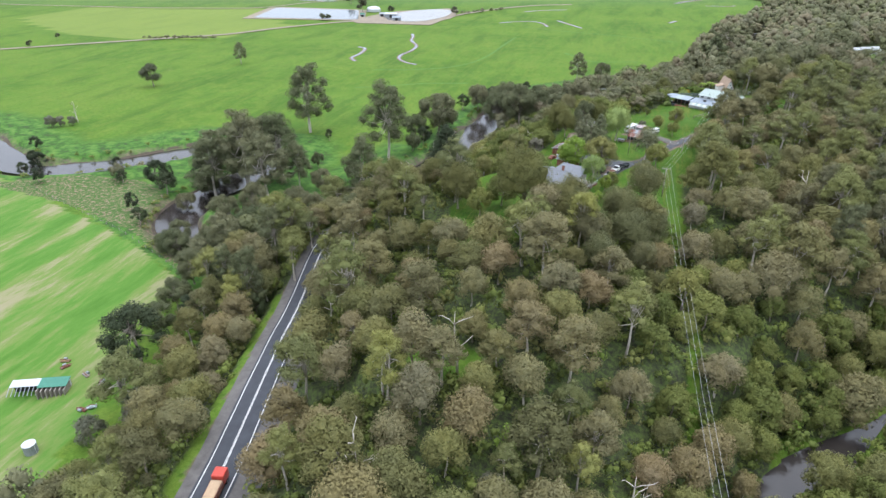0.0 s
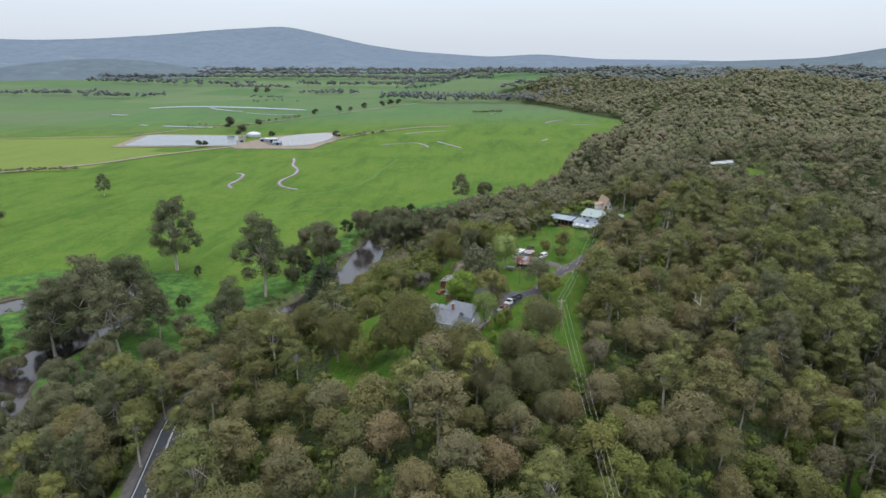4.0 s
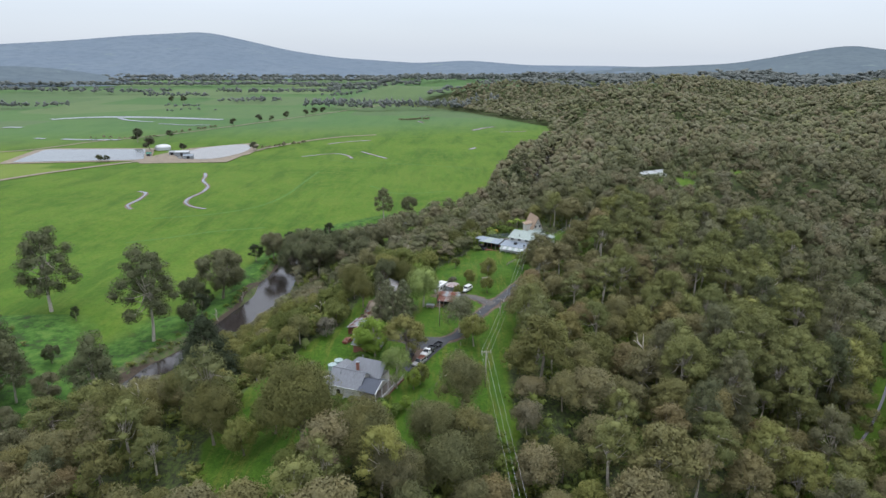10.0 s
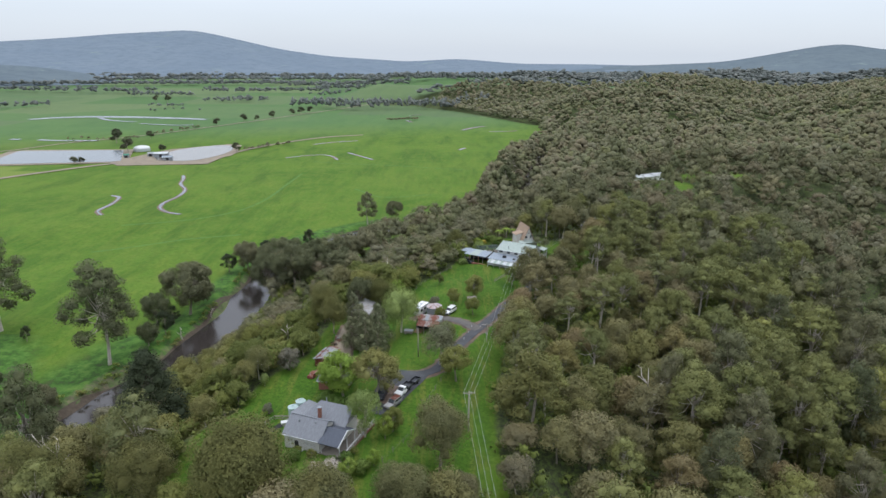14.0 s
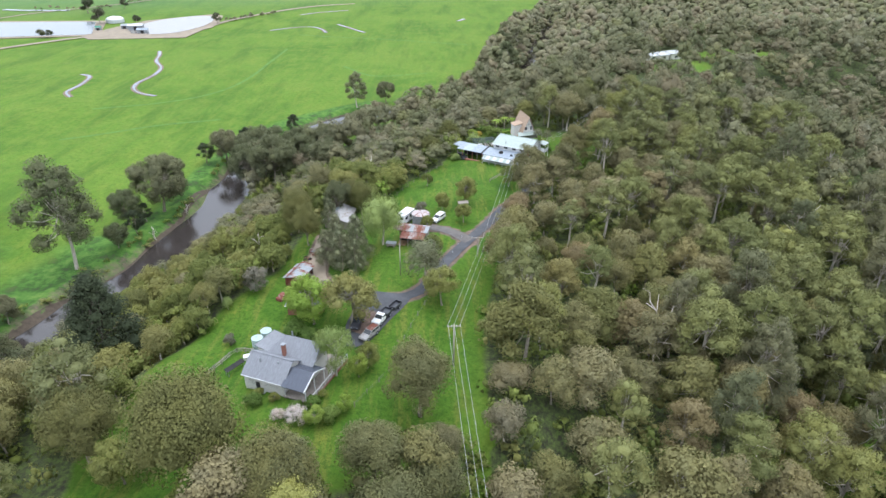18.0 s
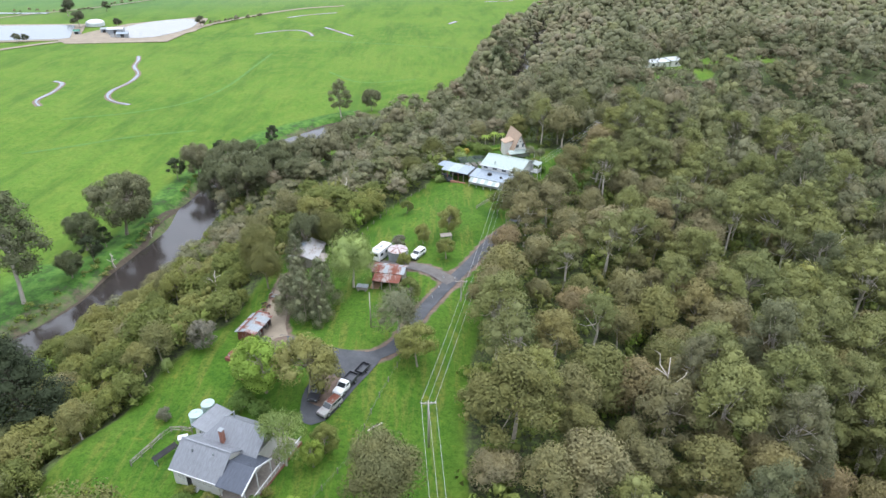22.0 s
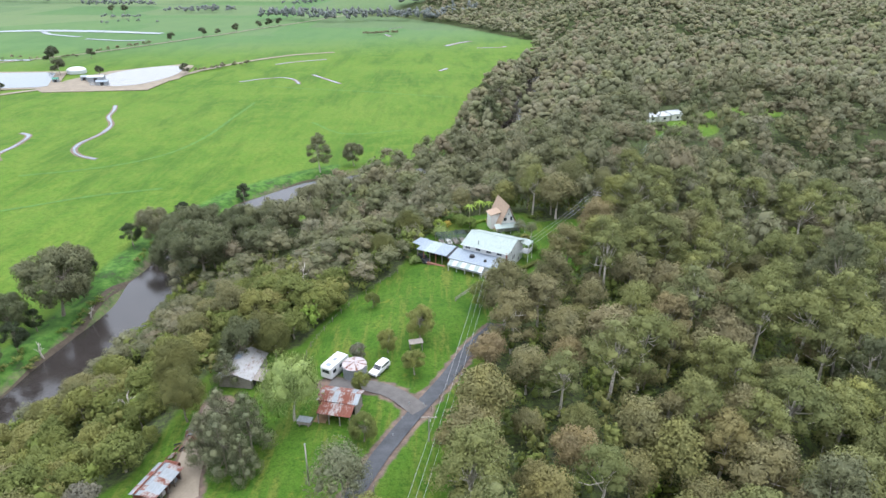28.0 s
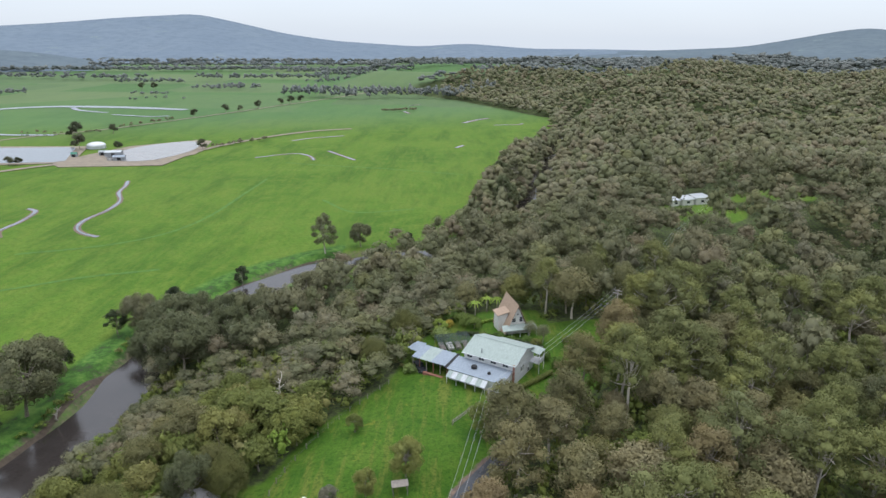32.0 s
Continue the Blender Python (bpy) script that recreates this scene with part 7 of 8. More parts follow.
part("balcony_roof", Geo().slab([(0.0, 8.0, 5.3), (2.5, 8.0, 4.9), (2.5, 11.4, 4.9), (0.0, 11.4, 5.3)], 0.1), M_PALEGREEN, wh)
for y in (8.3, 11.05):
    part("balcony_post", Geo().box(2.28, y, -0.8, 2.4, y + 0.12, 4.85), M_WHITE, wh)
part("rear_wing", Geo().box(-9.0, 10.4, -0.8, -1.0, 12.6, 4.2), M_WHITE, wh)
part("rear_roof", Geo().slab([(-9.4, 10.3, 5.3), (-0.6, 10.3, 5.3), (-0.6, 13.0, 4.3), (-9.4, 13.0, 4.3)], 0.1), M_PALEGREEN, wh)

# the steep A-frame behind it
af = thing("a_frame_house", (35.0, 249.2, 35.7), "steep cream A-frame house with brown shingle roof", "house", rz=15)
w, d, ap = 3.7, 8.6, 8.3
part("gable_wall", Geo().extrude([(-w + 0.3, 0), (w - 0.3, 0), (0, ap - 0.5)], -0.1, 0.15), M_CREAM, af, "cream boarded gable wall")
part("gable_wall", Geo().extrude([(-w + 0.3, 0), (w - 0.3, 0), (0, ap - 0.5)], d - 0.2, d), M_CREAM, af, "cream boarded gable wall")
for side in (-1, 1):
    courses = 14
    for k in range(courses):
        t0, t1 = k / courses, (k + 1) / courses + 0.01
        x0, z0_, x1, z1_ = side * (w + 0.1) * (1 - t0), ap * t0 + 0.02, side * (w + 0.1) * (1 - t1), ap * t1 - 0.02
        q = [(x0, -0.7, z0_), (x0, d + 0.5, z0_), (x1, d + 0.5, z1_), (x1, -0.7, z1_)]
        part("shingle_course", Geo().slab(q if side < 0 else q[::-1], 0.16), M_SHINGLE, af)
part("dormer_wall", Geo().box(-4.3, 2.4, 0.0, -1.2, 6.0, 4.7), M_CREAM, af)
part("dormer_roof", Geo().slab([(-4.7, 2.1, 4.7), (-0.9, 2.1, 5.6), (-0.9, 6.3, 5.6), (-4.7, 6.3, 4.7)], 0.14), M_SHINGLE, af)
part("verandah_roof", Geo().slab([(-4.6, -2.4, 2.3), (4.8, -2.4, 2.3), (4.4, -0.1, 2.9), (-4.3, -0.1, 2.9)], 0.1), M_PALEGREEN, af, "pale green verandah roof")
for k in range(5):
    part("verandah_post", Geo().box(-4.4 + 2.2 * k, -2.3, -0.3, -4.28 + 2.2 * k, -2.18, 2.25), M_WHITE, af)
window(af, -1.0, -0.12, 3.6, 0.9, 1.0)
window(af, 0.9, -0.12, 3.6, 0.7, 1.3)
window(af, 0.0, -0.12, 5.4, 0.4, 0.5)

# netted garden frame
gf = thing("garden_cage", (15.2, 239.0, g(19, 242)), "dark netted garden frame on posts", "garden frame", rz=14)
for k in range(18):
    part("net_strand", Geo().box(0.0, 0.34 * k, 2.05, 8.4, 0.34 * k + 0.09, 2.08), M_NET, gf)
for k in range(22):
    part("net_strand", Geo().box(0.4 * k, 0.0, 2.085, 0.4 * k + 0.09, 5.85, 2.11), M_NET, gf)
for k in range(7):
    part("side_strand", Geo().box(0.0, 0.0, 0.28 * k + 0.1, 8.4, 0.03, 0.28 * k + 0.16), M_NET, gf)
for x in (0.05, 2.8, 5.5, 8.2):
    for y in (0.05, 5.8):
        part("post", Geo().box(x, y, -0.1, x + 0.1, y + 0.1, 2.05), M_TIMBER, gf)
for k in range(4):
    part("raised_bed", Geo().box(0.6 + 2.0 * k, 0.8, 0, 2.0 + 2.0 * k, 4.6, 0.45), M_CREAM if k == 1 else M_TIMBER, gf)
for x, y in ((51.4, 242.6),):
    st = thing("garden_drum", (x, y, g(x, y)), "pale round-topped garden drum on grass", "drum", "drums by the clearing")
    part("barrel", Geo().cyl(0, 0, 0, 1.0, 0.6, 16), M_WHITE, st)
    part("lid", Geo().cyl(0, 0, 1.0, 1.25, 0.6, 16, 0.3), M_WHITE, st)

# garden hedges round the A-frame
hv = np.random.default_rng(500)


def clipped_hedge(pts, h, w, label, mat):
    ln = curve(pts, 0.9)
    cl = [(np.array([x, y, g(x, y) + h * 0.5]), np.array([w, w, h * 0.6])) for x, y in ln]
    v, f, nr = crown_arrays(hv, cl, 110 * len(ln), 0.12, 0.3, 0.85)
    ob = new("garden_hedge", quick_mesh("garden_hedge", v, f, mat, normals=nr))
    return tagged(ob, label, "hedge", "garden hedges")


clipped_hedge([(24.5, 254), (28, 256.5), (31, 257)], 0.9, 0.6, "clipped bright green garden hedge", M_LIGHTLEAF)
clipped_hedge([(20, 248.5), (24, 247.5), (28, 246.0), (31, 244.5)], 1.2, 0.8, "mixed dark garden hedge below the A-frame", M_DARKLEAF)
clipped_hedge([(34, 243.5), (37, 242), (40, 240)], 1.4, 0.9, "dark clipped garden hedge", M_DARKLEAF)
clipped_hedge([(33.5, 222), (37, 225.5), (41, 229.5)], 1.2, 0.7, "green hedge along the house wall", M_WATTLE)

# far dwellings in the forest
for k, (x, y, sx, sy, h, m, lab) in enumerate([(124, 384, 6, 5, 2.7, M_WHITETIN, "white flat-roofed dwelling in a forest clearing"), (131, 386, 7, 5, 3.1, M_WHITETIN, "white skillion-roofed dwelling beside a lawn"),
                                               (118, 382, 4, 4, 2.6, M_WHITETIN, "small white outbuilding among trees")]):
    fh = thing("forest_dwelling", (x, y, g(x, y)), lab, "house", "dwellings in the forest", 20)
    part("wall", Geo().box(-sx / 2, -sy / 2, -0.5, sx / 2, sy / 2, h), M_CREAM, fh)
    part("roof", Geo().slab([(-sx / 2 - 0.4, -sy / 2 - 0.5, h + 0.2), (sx / 2 + 0.4, -sy / 2 - 0.5, h + 0.2), (sx / 2 + 0.4, sy / 2 + 0.4, h + 0.9), (-sx / 2 - 0.4, sy / 2 + 0.4, h + 0.9)], 0.15), m, fh)
    window(fh, 0, -sy / 2 - 0.02, 1.0, 1.6, 1.1)
fg = thing("forest_cottage", (176, 402, g(176, 402)), "brown pyramid-roofed cottage in a forest clearing", "house", rz=15)
part("wall", Geo().box(-3.5, -3, -0.5, 3.5, 3, 2.8), M_TIMBER, fg)
for a in range(4):
    c = [(-4, -3.5), (4, -3.5), (4, 3.5), (-4, 3.5)]
    p, q = c[a], c[(a + 1) % 4]
    part("roof_panel", Geo().slab([(*p, 2.8), (*q, 2.8), (0, 0, 5.4)], 0.1), M_SHINGLE, fg)
window(fg, 0, -3.02, 0.9, 1.4, 1.0)
bh = thing("hill_dwelling", (640, 950, g(640, 950)), "pale roof of a dwelling far off in forest", "house")
gable(bh, -8, 8, -5, 5, -0.5, 4, 6.5, M_CREAM, M_WHITETIN)

# dairy sheds by the ponds
dm = thing("white_dome", (-346, 740, 0.4), "white domed storage tank beside the ponds", "storage tank")
geo = Geo()
for j in range(6):
    a0, a1 = math.pi / 2 * j / 6, math.pi / 2 * (j + 1) / 6
    n = 24
    v = [(9 * math.cos(a) * math.cos(2 * math.pi * i / n), 9 * math.cos(a) * math.sin(2 * math.pi * i / n), 3.0 + 3.2 * math.sin(a)) for a in (a0, a1) for i in range(n)]
    geo.add(v, [(i, (i + 1) % n, n + (i + 1) % n, n + i) for i in range(n)])
part("dome", geo, M_WHITE, dm, smooth=True)
part("shell", Geo().cyl(0, 0, 0, 3.0, 9, 24), M_WHITETIN, dm)
for k, (x, y, sx, sy, h, m) in enumerate([(-304, 694, 14, 8, 4.5, M_WHITETIN), (-318, 700, 6, 5, 3.5, M_GALV), (-290, 676, 10, 5, 3.2, M_LOWROOF), (-340, 690, 5, 4, 3, M_GREENTIN)]):
    ds = thing("dairy_shed", (x, y, 0.4), ("long white-roofed dairy shed by the ponds", "small grey iron farm shed", "low blue-grey farm shed on bare earth", "small green farm shed by a track")[k], "shed", "sheds by the ponds", 12)
    gable(ds, -sx / 2, sx / 2, -sy / 2, sy / 2, -0.3, h, h + 1.2, M_GALV, m)
    part("door", Geo().box(-1.5, -sy / 2 - 0.05, 0, 1.5, -sy / 2 - 0.01, h * 0.8), M_DARK, ds)

# poultry shed on the river flat
gs = thing("poultry_shed", (-140.6, 22.6, g(-140, 22)), "long open-bay shed with white and green roof", "shed", rz=24)
part("back_wall", Geo().box(-6.8, 2.2, 0, 6.8, 2.3, 2.5), M_GALV, gs)
part("end_wall", Geo().box(6.7, -2.2, 0, 6.8, 2.2, 2.4), M_WHITE, gs, "white end wall")
part("roof_white", Geo().slab([(-7.0, 0.0, 2.7), (0.0, 0.0, 2.7), (0.0, 2.6, 3.0), (-7.0, 2.6, 3.0)], 0.1), M_WHITETIN, gs, "white iron roof")
part("roof_green", Geo().slab([(0.02, -0.9, 2.7), (7.0, -0.9, 2.7), (7.0, 2.6, 3.1), (0.02, 2.6, 3.1)], 0.1), M_GREENTIN, gs, "green iron roof")
for k in range(8):
    part("mesh_rafter", Geo().slab([(-7.0 + 0.98 * k, -2.3, 1.5), (-6.85 + 0.98 * k, -2.3, 1.5), (-6.85 + 0.98 * k, 0.0, 2.65), (-7.0 + 0.98 * k, 0.0, 2.65)], 0.1), M_GALV, gs)
for k in range(7):
    x = 0.1 + 1.1 * k
    part("bay_divider", Geo().extrude([(x, 0), (x + 0.25, 0), (x + 0.25, 2.5), (x, 2.5)], -2.3, 1.5), M_TIMBER, gs)
# near-black sheet standing for the dim inside of the bays
part("shade", Geo().box(-6.8, 1.6, 0, 6.7, 1.7, 2.5), M_DARK, gs)
for k, (x, y, m) in enumerate([(-123.5, 19, M_RUSTED), (-122, 20.5, M_POLY), (-130, 33, M_RUSTED), (-127, 29, M_TIMBER), (-134, 31, M_TIMBER), (-145, 35, M_EARTH), (-143, 33, M_RUSTED)]):
    jb = thing("farm_junk", (x, y, g(x, y)), "old farm machinery and timber lying in grass", "farm machinery", "junk on the flat", 40 * k)
    part("frame", Geo().box(-1.2, -0.5, 0.1, 1.2, 0.5, 0.5, 0.05), m, jb)
    part("bar", Geo().tube([(-1.6, 0, 0.4), (0, 0.2, 0.9), (1.5, -0.2, 0.5)], 0.1, 6), M_RUSTED, jb)
    part("drum", Geo().tube([(-0.4, -0.6, 0.6), (0.5, -0.6, 0.6)], 0.35, 10), M_GALV, jb)


# ---------------------------------------------------------------- vehicles
def wheel_set(top, xs, half, r=0.36, w=0.24):
    for x in xs:
        for s in (-1, 1):
            y = s * half
            tyre = part("wheel", Geo().tube([(x, y - w / 2, r), (x, y + w / 2, r)], r, 18), M_RUBBER, top)
            part("rim", Geo().tube([(x, y + s * (w / 2 + 0.005) - 0.01, r), (x, y + s * (w / 2 + 0.005) + 0.01, r)], r * 0.6, 12), M_GALV, tyre)


def panel(top, name, corners, mat, lift=0.02, th=0.03):
    return part(name, Geo().slab(corners, th), mat, top)


def wagon(name, x, y, heading, paint, roofmat, label, half=0.88, L=4.8, group="parked vehicles"):
    top = thing(name, (x, y, g(x, y) + 0.15), label, "car", group, heading)
    a = L / 2
    part("body", Geo().extrude([(-a, 0.42), (a, 0.42), (a, 0.85), (a - 0.1, 0.98), (a - 1.35, 1.08), (-a, 1.08)], -half, half), paint, top)
    part("cabin", Geo().extrude([(-a + 0.02, 1.08), (a - 1.4, 1.08), (a - 2.05, 1.70), (-a + 0.22, 1.72)], -half + 0.08, half - 0.08), paint, top)
    part("roof", Geo().box(-a + 0.25, -half + 0.12, 1.715, a - 2.1, half - 0.12, 1.76, 0.02), roofmat, top)
    part("windscreen", Geo().slab([(a - 1.42, -half + 0.14, 1.13), (a - 1.42, half - 0.14, 1.13), (a - 2.0, half - 0.16, 1.69), (a - 2.0, -half + 0.16, 1.69)], 0.03), M_WINDOW, top)
    for s in (-1, 1):
        for x0, x1 in ((-a + 0.3, -a + 1.25), (-a + 1.35, -a + 2.25), (-a + 2.35, a - 2.1)):
            part("side_window", Geo().box(x0, s * (half - 0.075) - 0.012, 1.15, x1, s * (half - 0.075) + 0.012, 1.6), M_WINDOW, top)
        part("headlight", Geo().box(a - 0.01, s * (half - 0.25) - 0.14, 0.66, a + 0.03, s * (half - 0.25) + 0.14, 0.84), M_GALV, top)
    part("bumper", Geo().box(a - 0.02, -half, 0.4, a + 0.12, half, 0.6, 0.03), M_DARK, top)
    part("rear_window", Geo().box(-a + 0.05, -half + 0.2, 1.15, -a + 0.13, half - 0.2, 1.55), M_WINDOW, top)
    wheel_set(top, (-a + 0.95, a - 0.95), half - 0.08)
    return top


def pickup(x, y, heading):
    top = thing("utility_truck", (x, y, g(x, y) + 0.15), "white utility truck with a black steel tray", "car", "parked vehicles", heading)
    part("body", Geo().extrude([(-0.1, 0.45), (2.7, 0.45), (2.7, 0.9), (2.55, 1.02), (1.45, 1.1), (-0.1, 1.1)], -0.88, 0.88), M_CARWHITE, top)
    part("cabin", Geo().extrude([(-0.1, 1.1), (1.45, 1.1), (0.85, 1.72), (0.0, 1.74)], -0.8, 0.8), M_CARWHITE, top)
    part("windscreen", Geo().slab([(1.42, -0.72, 1.16), (1.42, 0.72, 1.16), (0.9, 0.7, 1.71), (0.9, -0.7, 1.71)], 0.03), M_WINDOW, top)
    for s in (-1, 1):
        part("side_window", Geo().box(0.1, s * 0.81 - 0.012, 1.18, 1.0, s * 0.81 + 0.012, 1.6), M_WINDOW, top)
        part("headlight", Geo().box(2.69, s * 0.65 - 0.14, 0.7, 2.73, s * 0.65 + 0.14, 0.88), M_GALV, top)
        part("tray_side", Geo().box(-2.75, s * 0.92 - 0.04, 0.95, -0.25, s * 0.92 + 0.04, 1.3), M_CARDARK, top)
    part("tray", Geo().box(-2.75, -0.95, 0.85, -0.2, 0.95, 0.95), M_CARDARK, top)
    part("headboard", Geo().box(-0.3, -0.92, 0.95, -0.2, 0.92, 1.75), M_CARDARK, top)
    part("tailboard", Geo().box(-2.8, -0.92, 0.95, -2.72, 0.92, 1.3), M_CARDARK, top)
    part("bull_bar", Geo().box(2.72, -0.8, 0.4, 2.86, 0.8, 0.8, 0.04), M_GALV, top)
    wheel_set(top, (-1.6, 1.75), 0.8)


pickup(-7.9, 132.2, -116)
wagon("old_wagon", -9.9, 127.2, -122, M_OLDROOF, M_RUSTED, "old faded station wagon with rusted roof", 0.85, 4.6)
wagon("white_wagon", 3.0, 179.6, -121.5, M_CARWHITE, M_CARWHITE, "white four-wheel-drive wagon parked on grass")
wagon("dark_wagon", -12.6, 130.5, -100, M_CARDARK, M_CARDARK, "dark car parked under a tree", 0.85, 4.4)
wagon("carport_car", 10.8, 231.2, -60, M_CARDARK, M_CARDARK, "dark car parked under the carport", 0.85, 4.2)
tr = thing("box_trailer", (-5.5, 136.6, g(-5.5, 136.6) + 0.15), "black steel box trailer in the yard", "trailer", "parked vehicles", -118)
part("floor", Geo().box(-1.3, -0.75, 0.5, 1.3, 0.75, 0.58), M_CARDARK, tr)
for s in (-1, 1):
    part("side", Geo().box(-1.3, s * 0.75 - 0.03, 0.58, 1.3, s * 0.75 + 0.03, 1.0), M_CARDARK, tr)
    part("end", Geo().box(s * 1.3 - 0.03, -0.72, 0.58, s * 1.3 + 0.03, 0.72, 1.0), M_CARDARK, tr)
part("drawbar", Geo().tube([(1.3, 0, 0.5), (2.4, 0, 0.45)], 0.05, 6), M_CARDARK, tr)
wheel_set(tr, (0,), 0.85, 0.32, 0.18)

cv = thing("caravan", (-5.5, 180.0, g(-5.5, 180) + 0.1), "white touring caravan parked beside a tank", "caravan", "", 62)
part("body", Geo().extrude([(-2.9, 0.5), (2.7, 0.5), (2.95, 1.2), (2.7, 2.75), (2.4, 2.9), (-2.7, 2.9), (-2.9, 2.6)], -1.2, 1.2), M_CARWHITE, cv)
part("roof_hatch", Geo().box(-0.4, -0.35, 2.9, 0.5, 0.35, 3.02, 0.03), M_GALV, cv)
part("roof_hatch", Geo().box(1.3, -0.3, 2.9, 1.9, 0.3, 3.0, 0.03), M_WHITE, cv)
part("roof_rack", Geo().box(-2.4, -0.5, 2.9, -1.4, 0.5, 2.96), M_LOWROOF, cv, "roof solar panel")
for s in (-1, 1):
    for x0, x1 in ((-2.3, -1.3), (-0.2, 0.6), (1.4, 2.2)):
        part("side_window", Geo().box(x0, s * 1.205 - 0.015, 1.5, x1, s * 1.205 + 0.015, 2.2), M_WINDOW, cv)
part("end_window", Geo().box(-2.925, -0.8, 1.6, -2.89, 0.8, 2.3), M_WINDOW, cv)
part("door", Geo().box(0.75, -1.225, 0.55, 1.3, -1.195, 2.4), M_CREAM, cv)
wheel_set(cv, (-0.4, 0.4), 1.1, 0.35, 0.2)
part("drawbar", Geo().tube([(2.8, 0, 0.5), (4.0, 0, 0.45)], 0.07, 6), M_CARDARK, cv)

tk = thing("tip_truck", (-69.3, -2.2, g(-69.3, -2.2) + 0.25), "red tip truck with a tan load on the road", "truck", rz=103)
part("chassis", Geo().box(-4.0, -0.9, 0.6, 4.4, 0.9, 0.95), M_CARDARK, tk)
part("tray", Geo().box(-4.4, -1.2, 0.95, 1.9, 1.2, 2.3, 0.05), M_RUSTED, tk)
part("load", Geo().box(-4.2, -1.05, 2.3, 1.7, 1.05, 2.42, 0.1), plain("tan_load", (0.42, 0.30, 0.19), 0.9), tk, "tan load of soil")
part("tailgate", Geo().box(-4.6, -1.2, 1.1, -4.4, 1.2, 2.5, 0.03), plain("red_paint", (0.45, 0.06, 0.04), 0.4), tk, "red tailgate")
part("cab", Geo().box(2.1, -1.2, 0.95, 4.5, 1.2, 3.0, 0.12), plain("red_cab", (0.45, 0.06, 0.04), 0.35), tk, "red cab")
part("windscreen", Geo().box(4.49, -1.0, 1.9, 4.53, 1.0, 2.8), M_WINDOW, tk)
wheel_set(tk, (-3.2, -1.9, 3.3), 1.0, 0.5, 0.32)


# ---------------------------------------------------------------- poles, wires, small markers
def power_pole(x, y, h, turn, label, arms=1):
    top = thing("power_pole", (x, y, g(x, y) - 0.3), label, "power pole", "poles of the power line", turn)
    part("pole", Geo().tube([(0, 0, 0), (0, 0, h * 0.5), (0, 0, h + 0.3)], [0.19, 0.16, 0.12], 10), M_POLE, top, smooth=True)
    for k in range(arms):
        z = h - 0.1 - 0.9 * k
        arm = part("crossarm", Geo().box(-1.25, -0.18, z, 1.25, -0.08, z + 0.13), M_POLE, top)
        for i in (-1.1, -0.45, 0.45, 1.1):
            part("insulator", Geo().cyl(i, -0.13, z + 0.13, z + 0.33, 0.06, 8, 0.04), M_WHITE, arm)
        part("brace", Geo().tube([(-0.7, -0.13, z), (0, -0.13, z - 0.6)], 0.025, 4), M_GALV, top)
        part("brace", Geo().tube([(0.7, -0.13, z), (0, -0.13, z - 0.6)], 0.025, 4), M_GALV, top)
    return (x, y, g(x, y) - 0.3 + h + 0.2, turn)


PN = power_pole(6.3, 121.8, 9.4, 4, "weathered timber power pole with a long crossarm", 1)
P2 = power_pole(25.7, 211.3, 6.6, -22, "short timber power pole beside the pale house", 1)
PF = power_pole(61.6, 254.8, 10.2, -35, "tall timber power pole at the forest edge", 2)
PS = power_pole(24, -70, 9.0, 6, "timber power pole on the lower slope", 1)
PE = power_pole(96, 314, 11, -33, "timber power pole in the forest cutting", 1)
PG = power_pole(132, 371, 8, -33, "timber power pole by a forest dwelling", 1)


def wires(a, b, sag, n=3):
    top = thing("power_line", ((a[0] + b[0]) / 2, (a[1] + b[1]) / 2, 0), "span of sagging overhead power wires", "power line", "spans of the power line")
    ox, oy = (a[0] + b[0]) / 2, (a[1] + b[1]) / 2
    for k in np.linspace(-1.1, 1.1, n):
        pts = []
        for i in range(25):
            t = i / 24
            ca, sa = math.cos(radians(a[3])), math.sin(radians(a[3]))
            cb, sb = math.cos(radians(b[3])), math.sin(radians(b[3]))
            x = (a[0] + k * ca) * (1 - t) + (b[0] + k * cb) * t
            y = (a[1] + k * sa) * (1 - t) + (b[1] + k * sb) * t
            pts.append((x - ox, y - oy, a[2] * (1 - t) + b[2] * t - sag * 4 * t * (1 - t)))
        part("wire", Geo().tube(pts, 0.022, 4), M_WIRE, top)


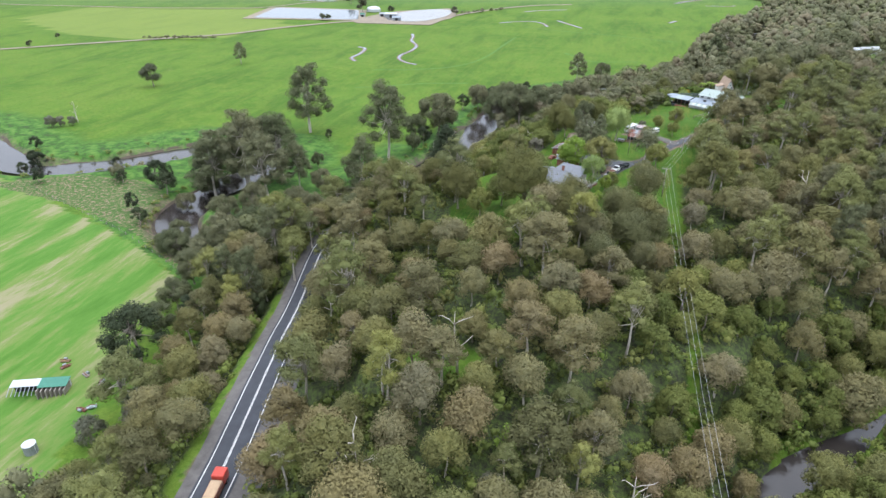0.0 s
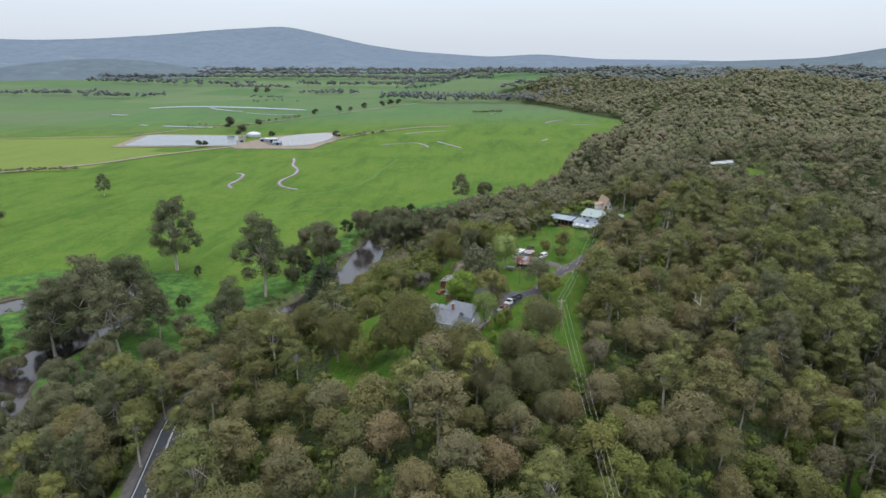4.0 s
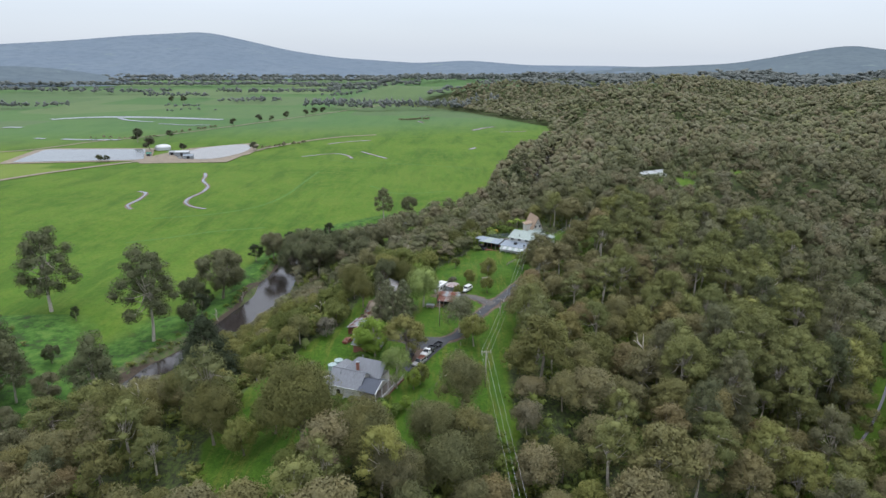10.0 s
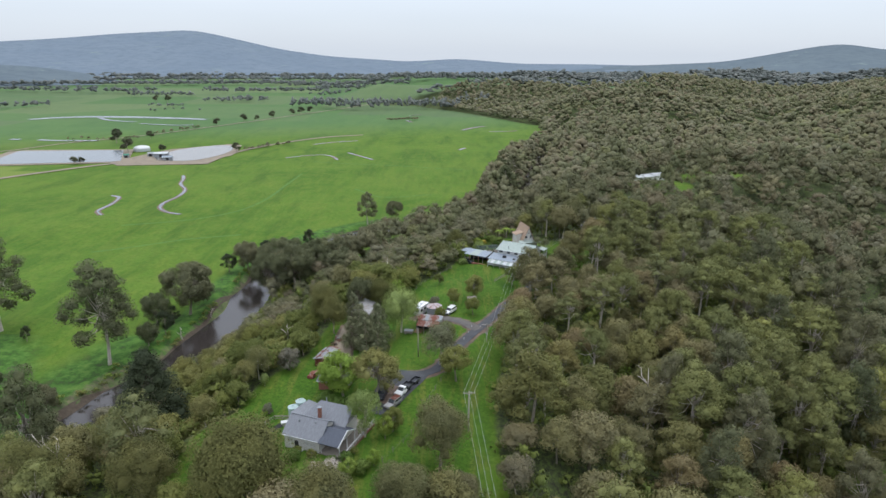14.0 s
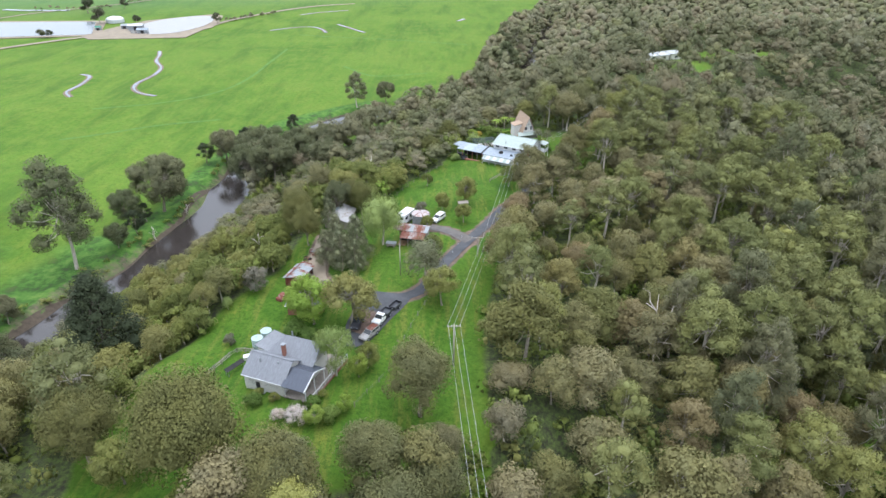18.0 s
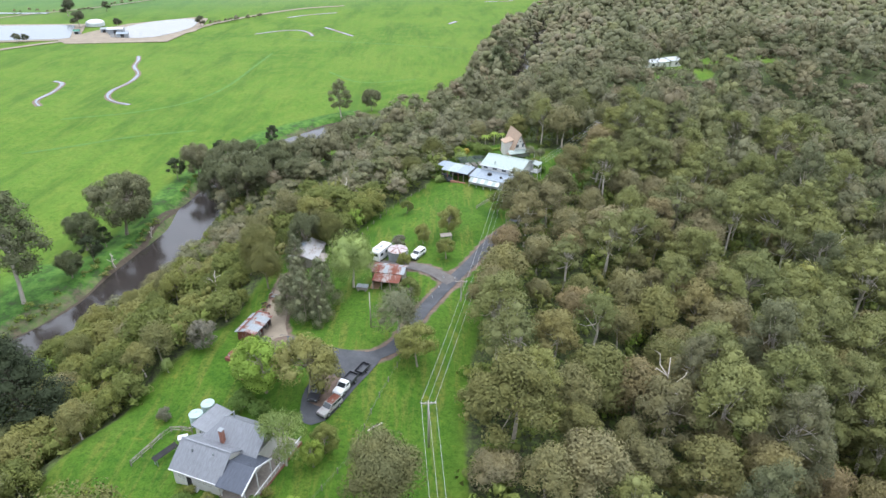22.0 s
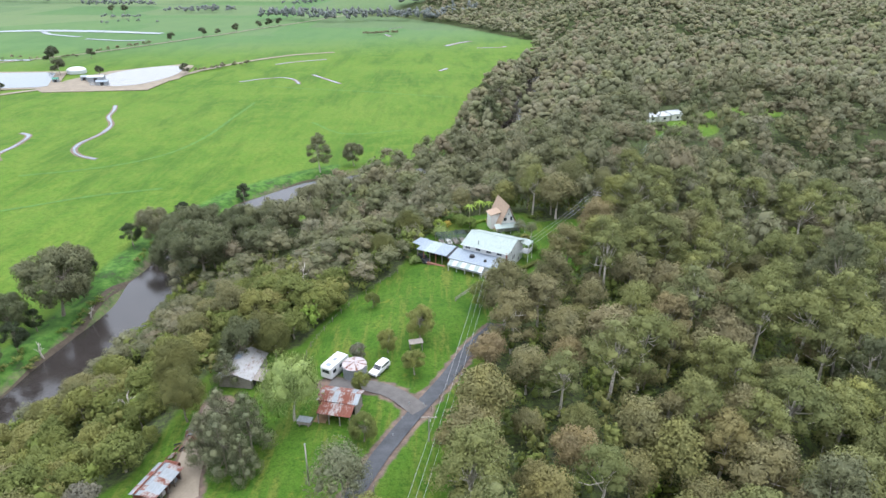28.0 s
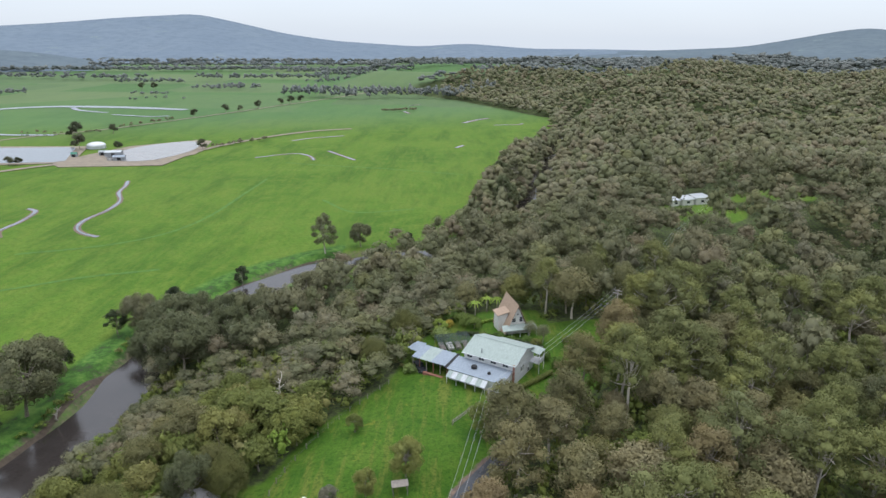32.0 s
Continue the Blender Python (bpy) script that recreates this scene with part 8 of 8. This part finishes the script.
wires(PS, PN, 4.0)
wires(PN, P2, 1.8)
wires(P2, PF, 1.0)
wires(PF, PE, 1.5)
wires(PE, PG, 1.5)
lp = thing("lamp_pole", (-5.3, 150.4, g(-5.3, 150.4) - 0.3), "bare grey pole standing on the lawn", "pole")
part("pole", Geo().tube([(0, 0, 0), (0, 0, 8.2)], [0.13, 0.09], 10), M_POLE, lp, smooth=True)
part("cap", Geo().cyl(0, 0, 8.2, 8.3, 0.12, 10), M_GALV, lp)
cp = thing("service_pole", (12.6, 160.5, g(12.6, 160.5) - 0.3), "short pole with a crossarm beside the driveway", "power pole")
part("pole", Geo().tube([(0, 0, 0), (0, 0, 5.5)], [0.12, 0.09], 8), M_POLE, cp)
part("crossarm", Geo().box(-1.3, -0.06, 5.2, 1.3, 0.06, 5.32), M_POLE, cp)
for x, y in ((11.6, 169.6), (8.0, 165.6), (12.8, 165.2), (9.0, 169.8), (3.4, 146.8), (6.6, 161.4)):
    mk = thing("marker_post", (x, y, g(x, y)), "short white marker post beside the driveway", "marker post", "markers along the driveway")
    part("post", Geo().cyl(0, 0, -0.1, 0.5, 0.09, 10, 0.08), M_WHITE, mk)
    part("cap", Geo().cyl(0, 0, 0.5, 0.55, 0.1, 10), M_GALV, mk)
lg = thing("fallen_log", (-2.4, 124.4, g(-2.4, 124.4) + 0.12), "pale log lying on the grass slope", "log", rz=40)
part("log", Geo().tube([(-1.4, 0, 0), (0, 0.1, 0.05), (1.4, 0, 0)], [0.16, 0.15, 0.11], 7), M_DEADWOOD, lg)
sr = np.random.default_rng(600)
for k in range(26):
    i = int(sr.uniform(0.24, 0.42) * len(RIVER))
    x, y = RIVER[i] + sr.uniform(-8, 8, 2)
    sn = thing("river_snag", (x, y, -2.0), "dead branch lying in the river shallows", "driftwood", "snags in the river", sr.uniform(0, 360))
    part("branch", Geo().tube([(-2.2, 0, 0), (0, 0.3, 0.25), (2.0, 0, 0.7)], [0.14, 0.12, 0.04], 5), M_DEADWOOD if k % 3 else M_ROCK, sn)
    part("twig", Geo().tube([(0, 0.3, 0.25), (0.8, 1.1, 0.9)], [0.07, 0.02], 4), M_DEADWOOD, sn)
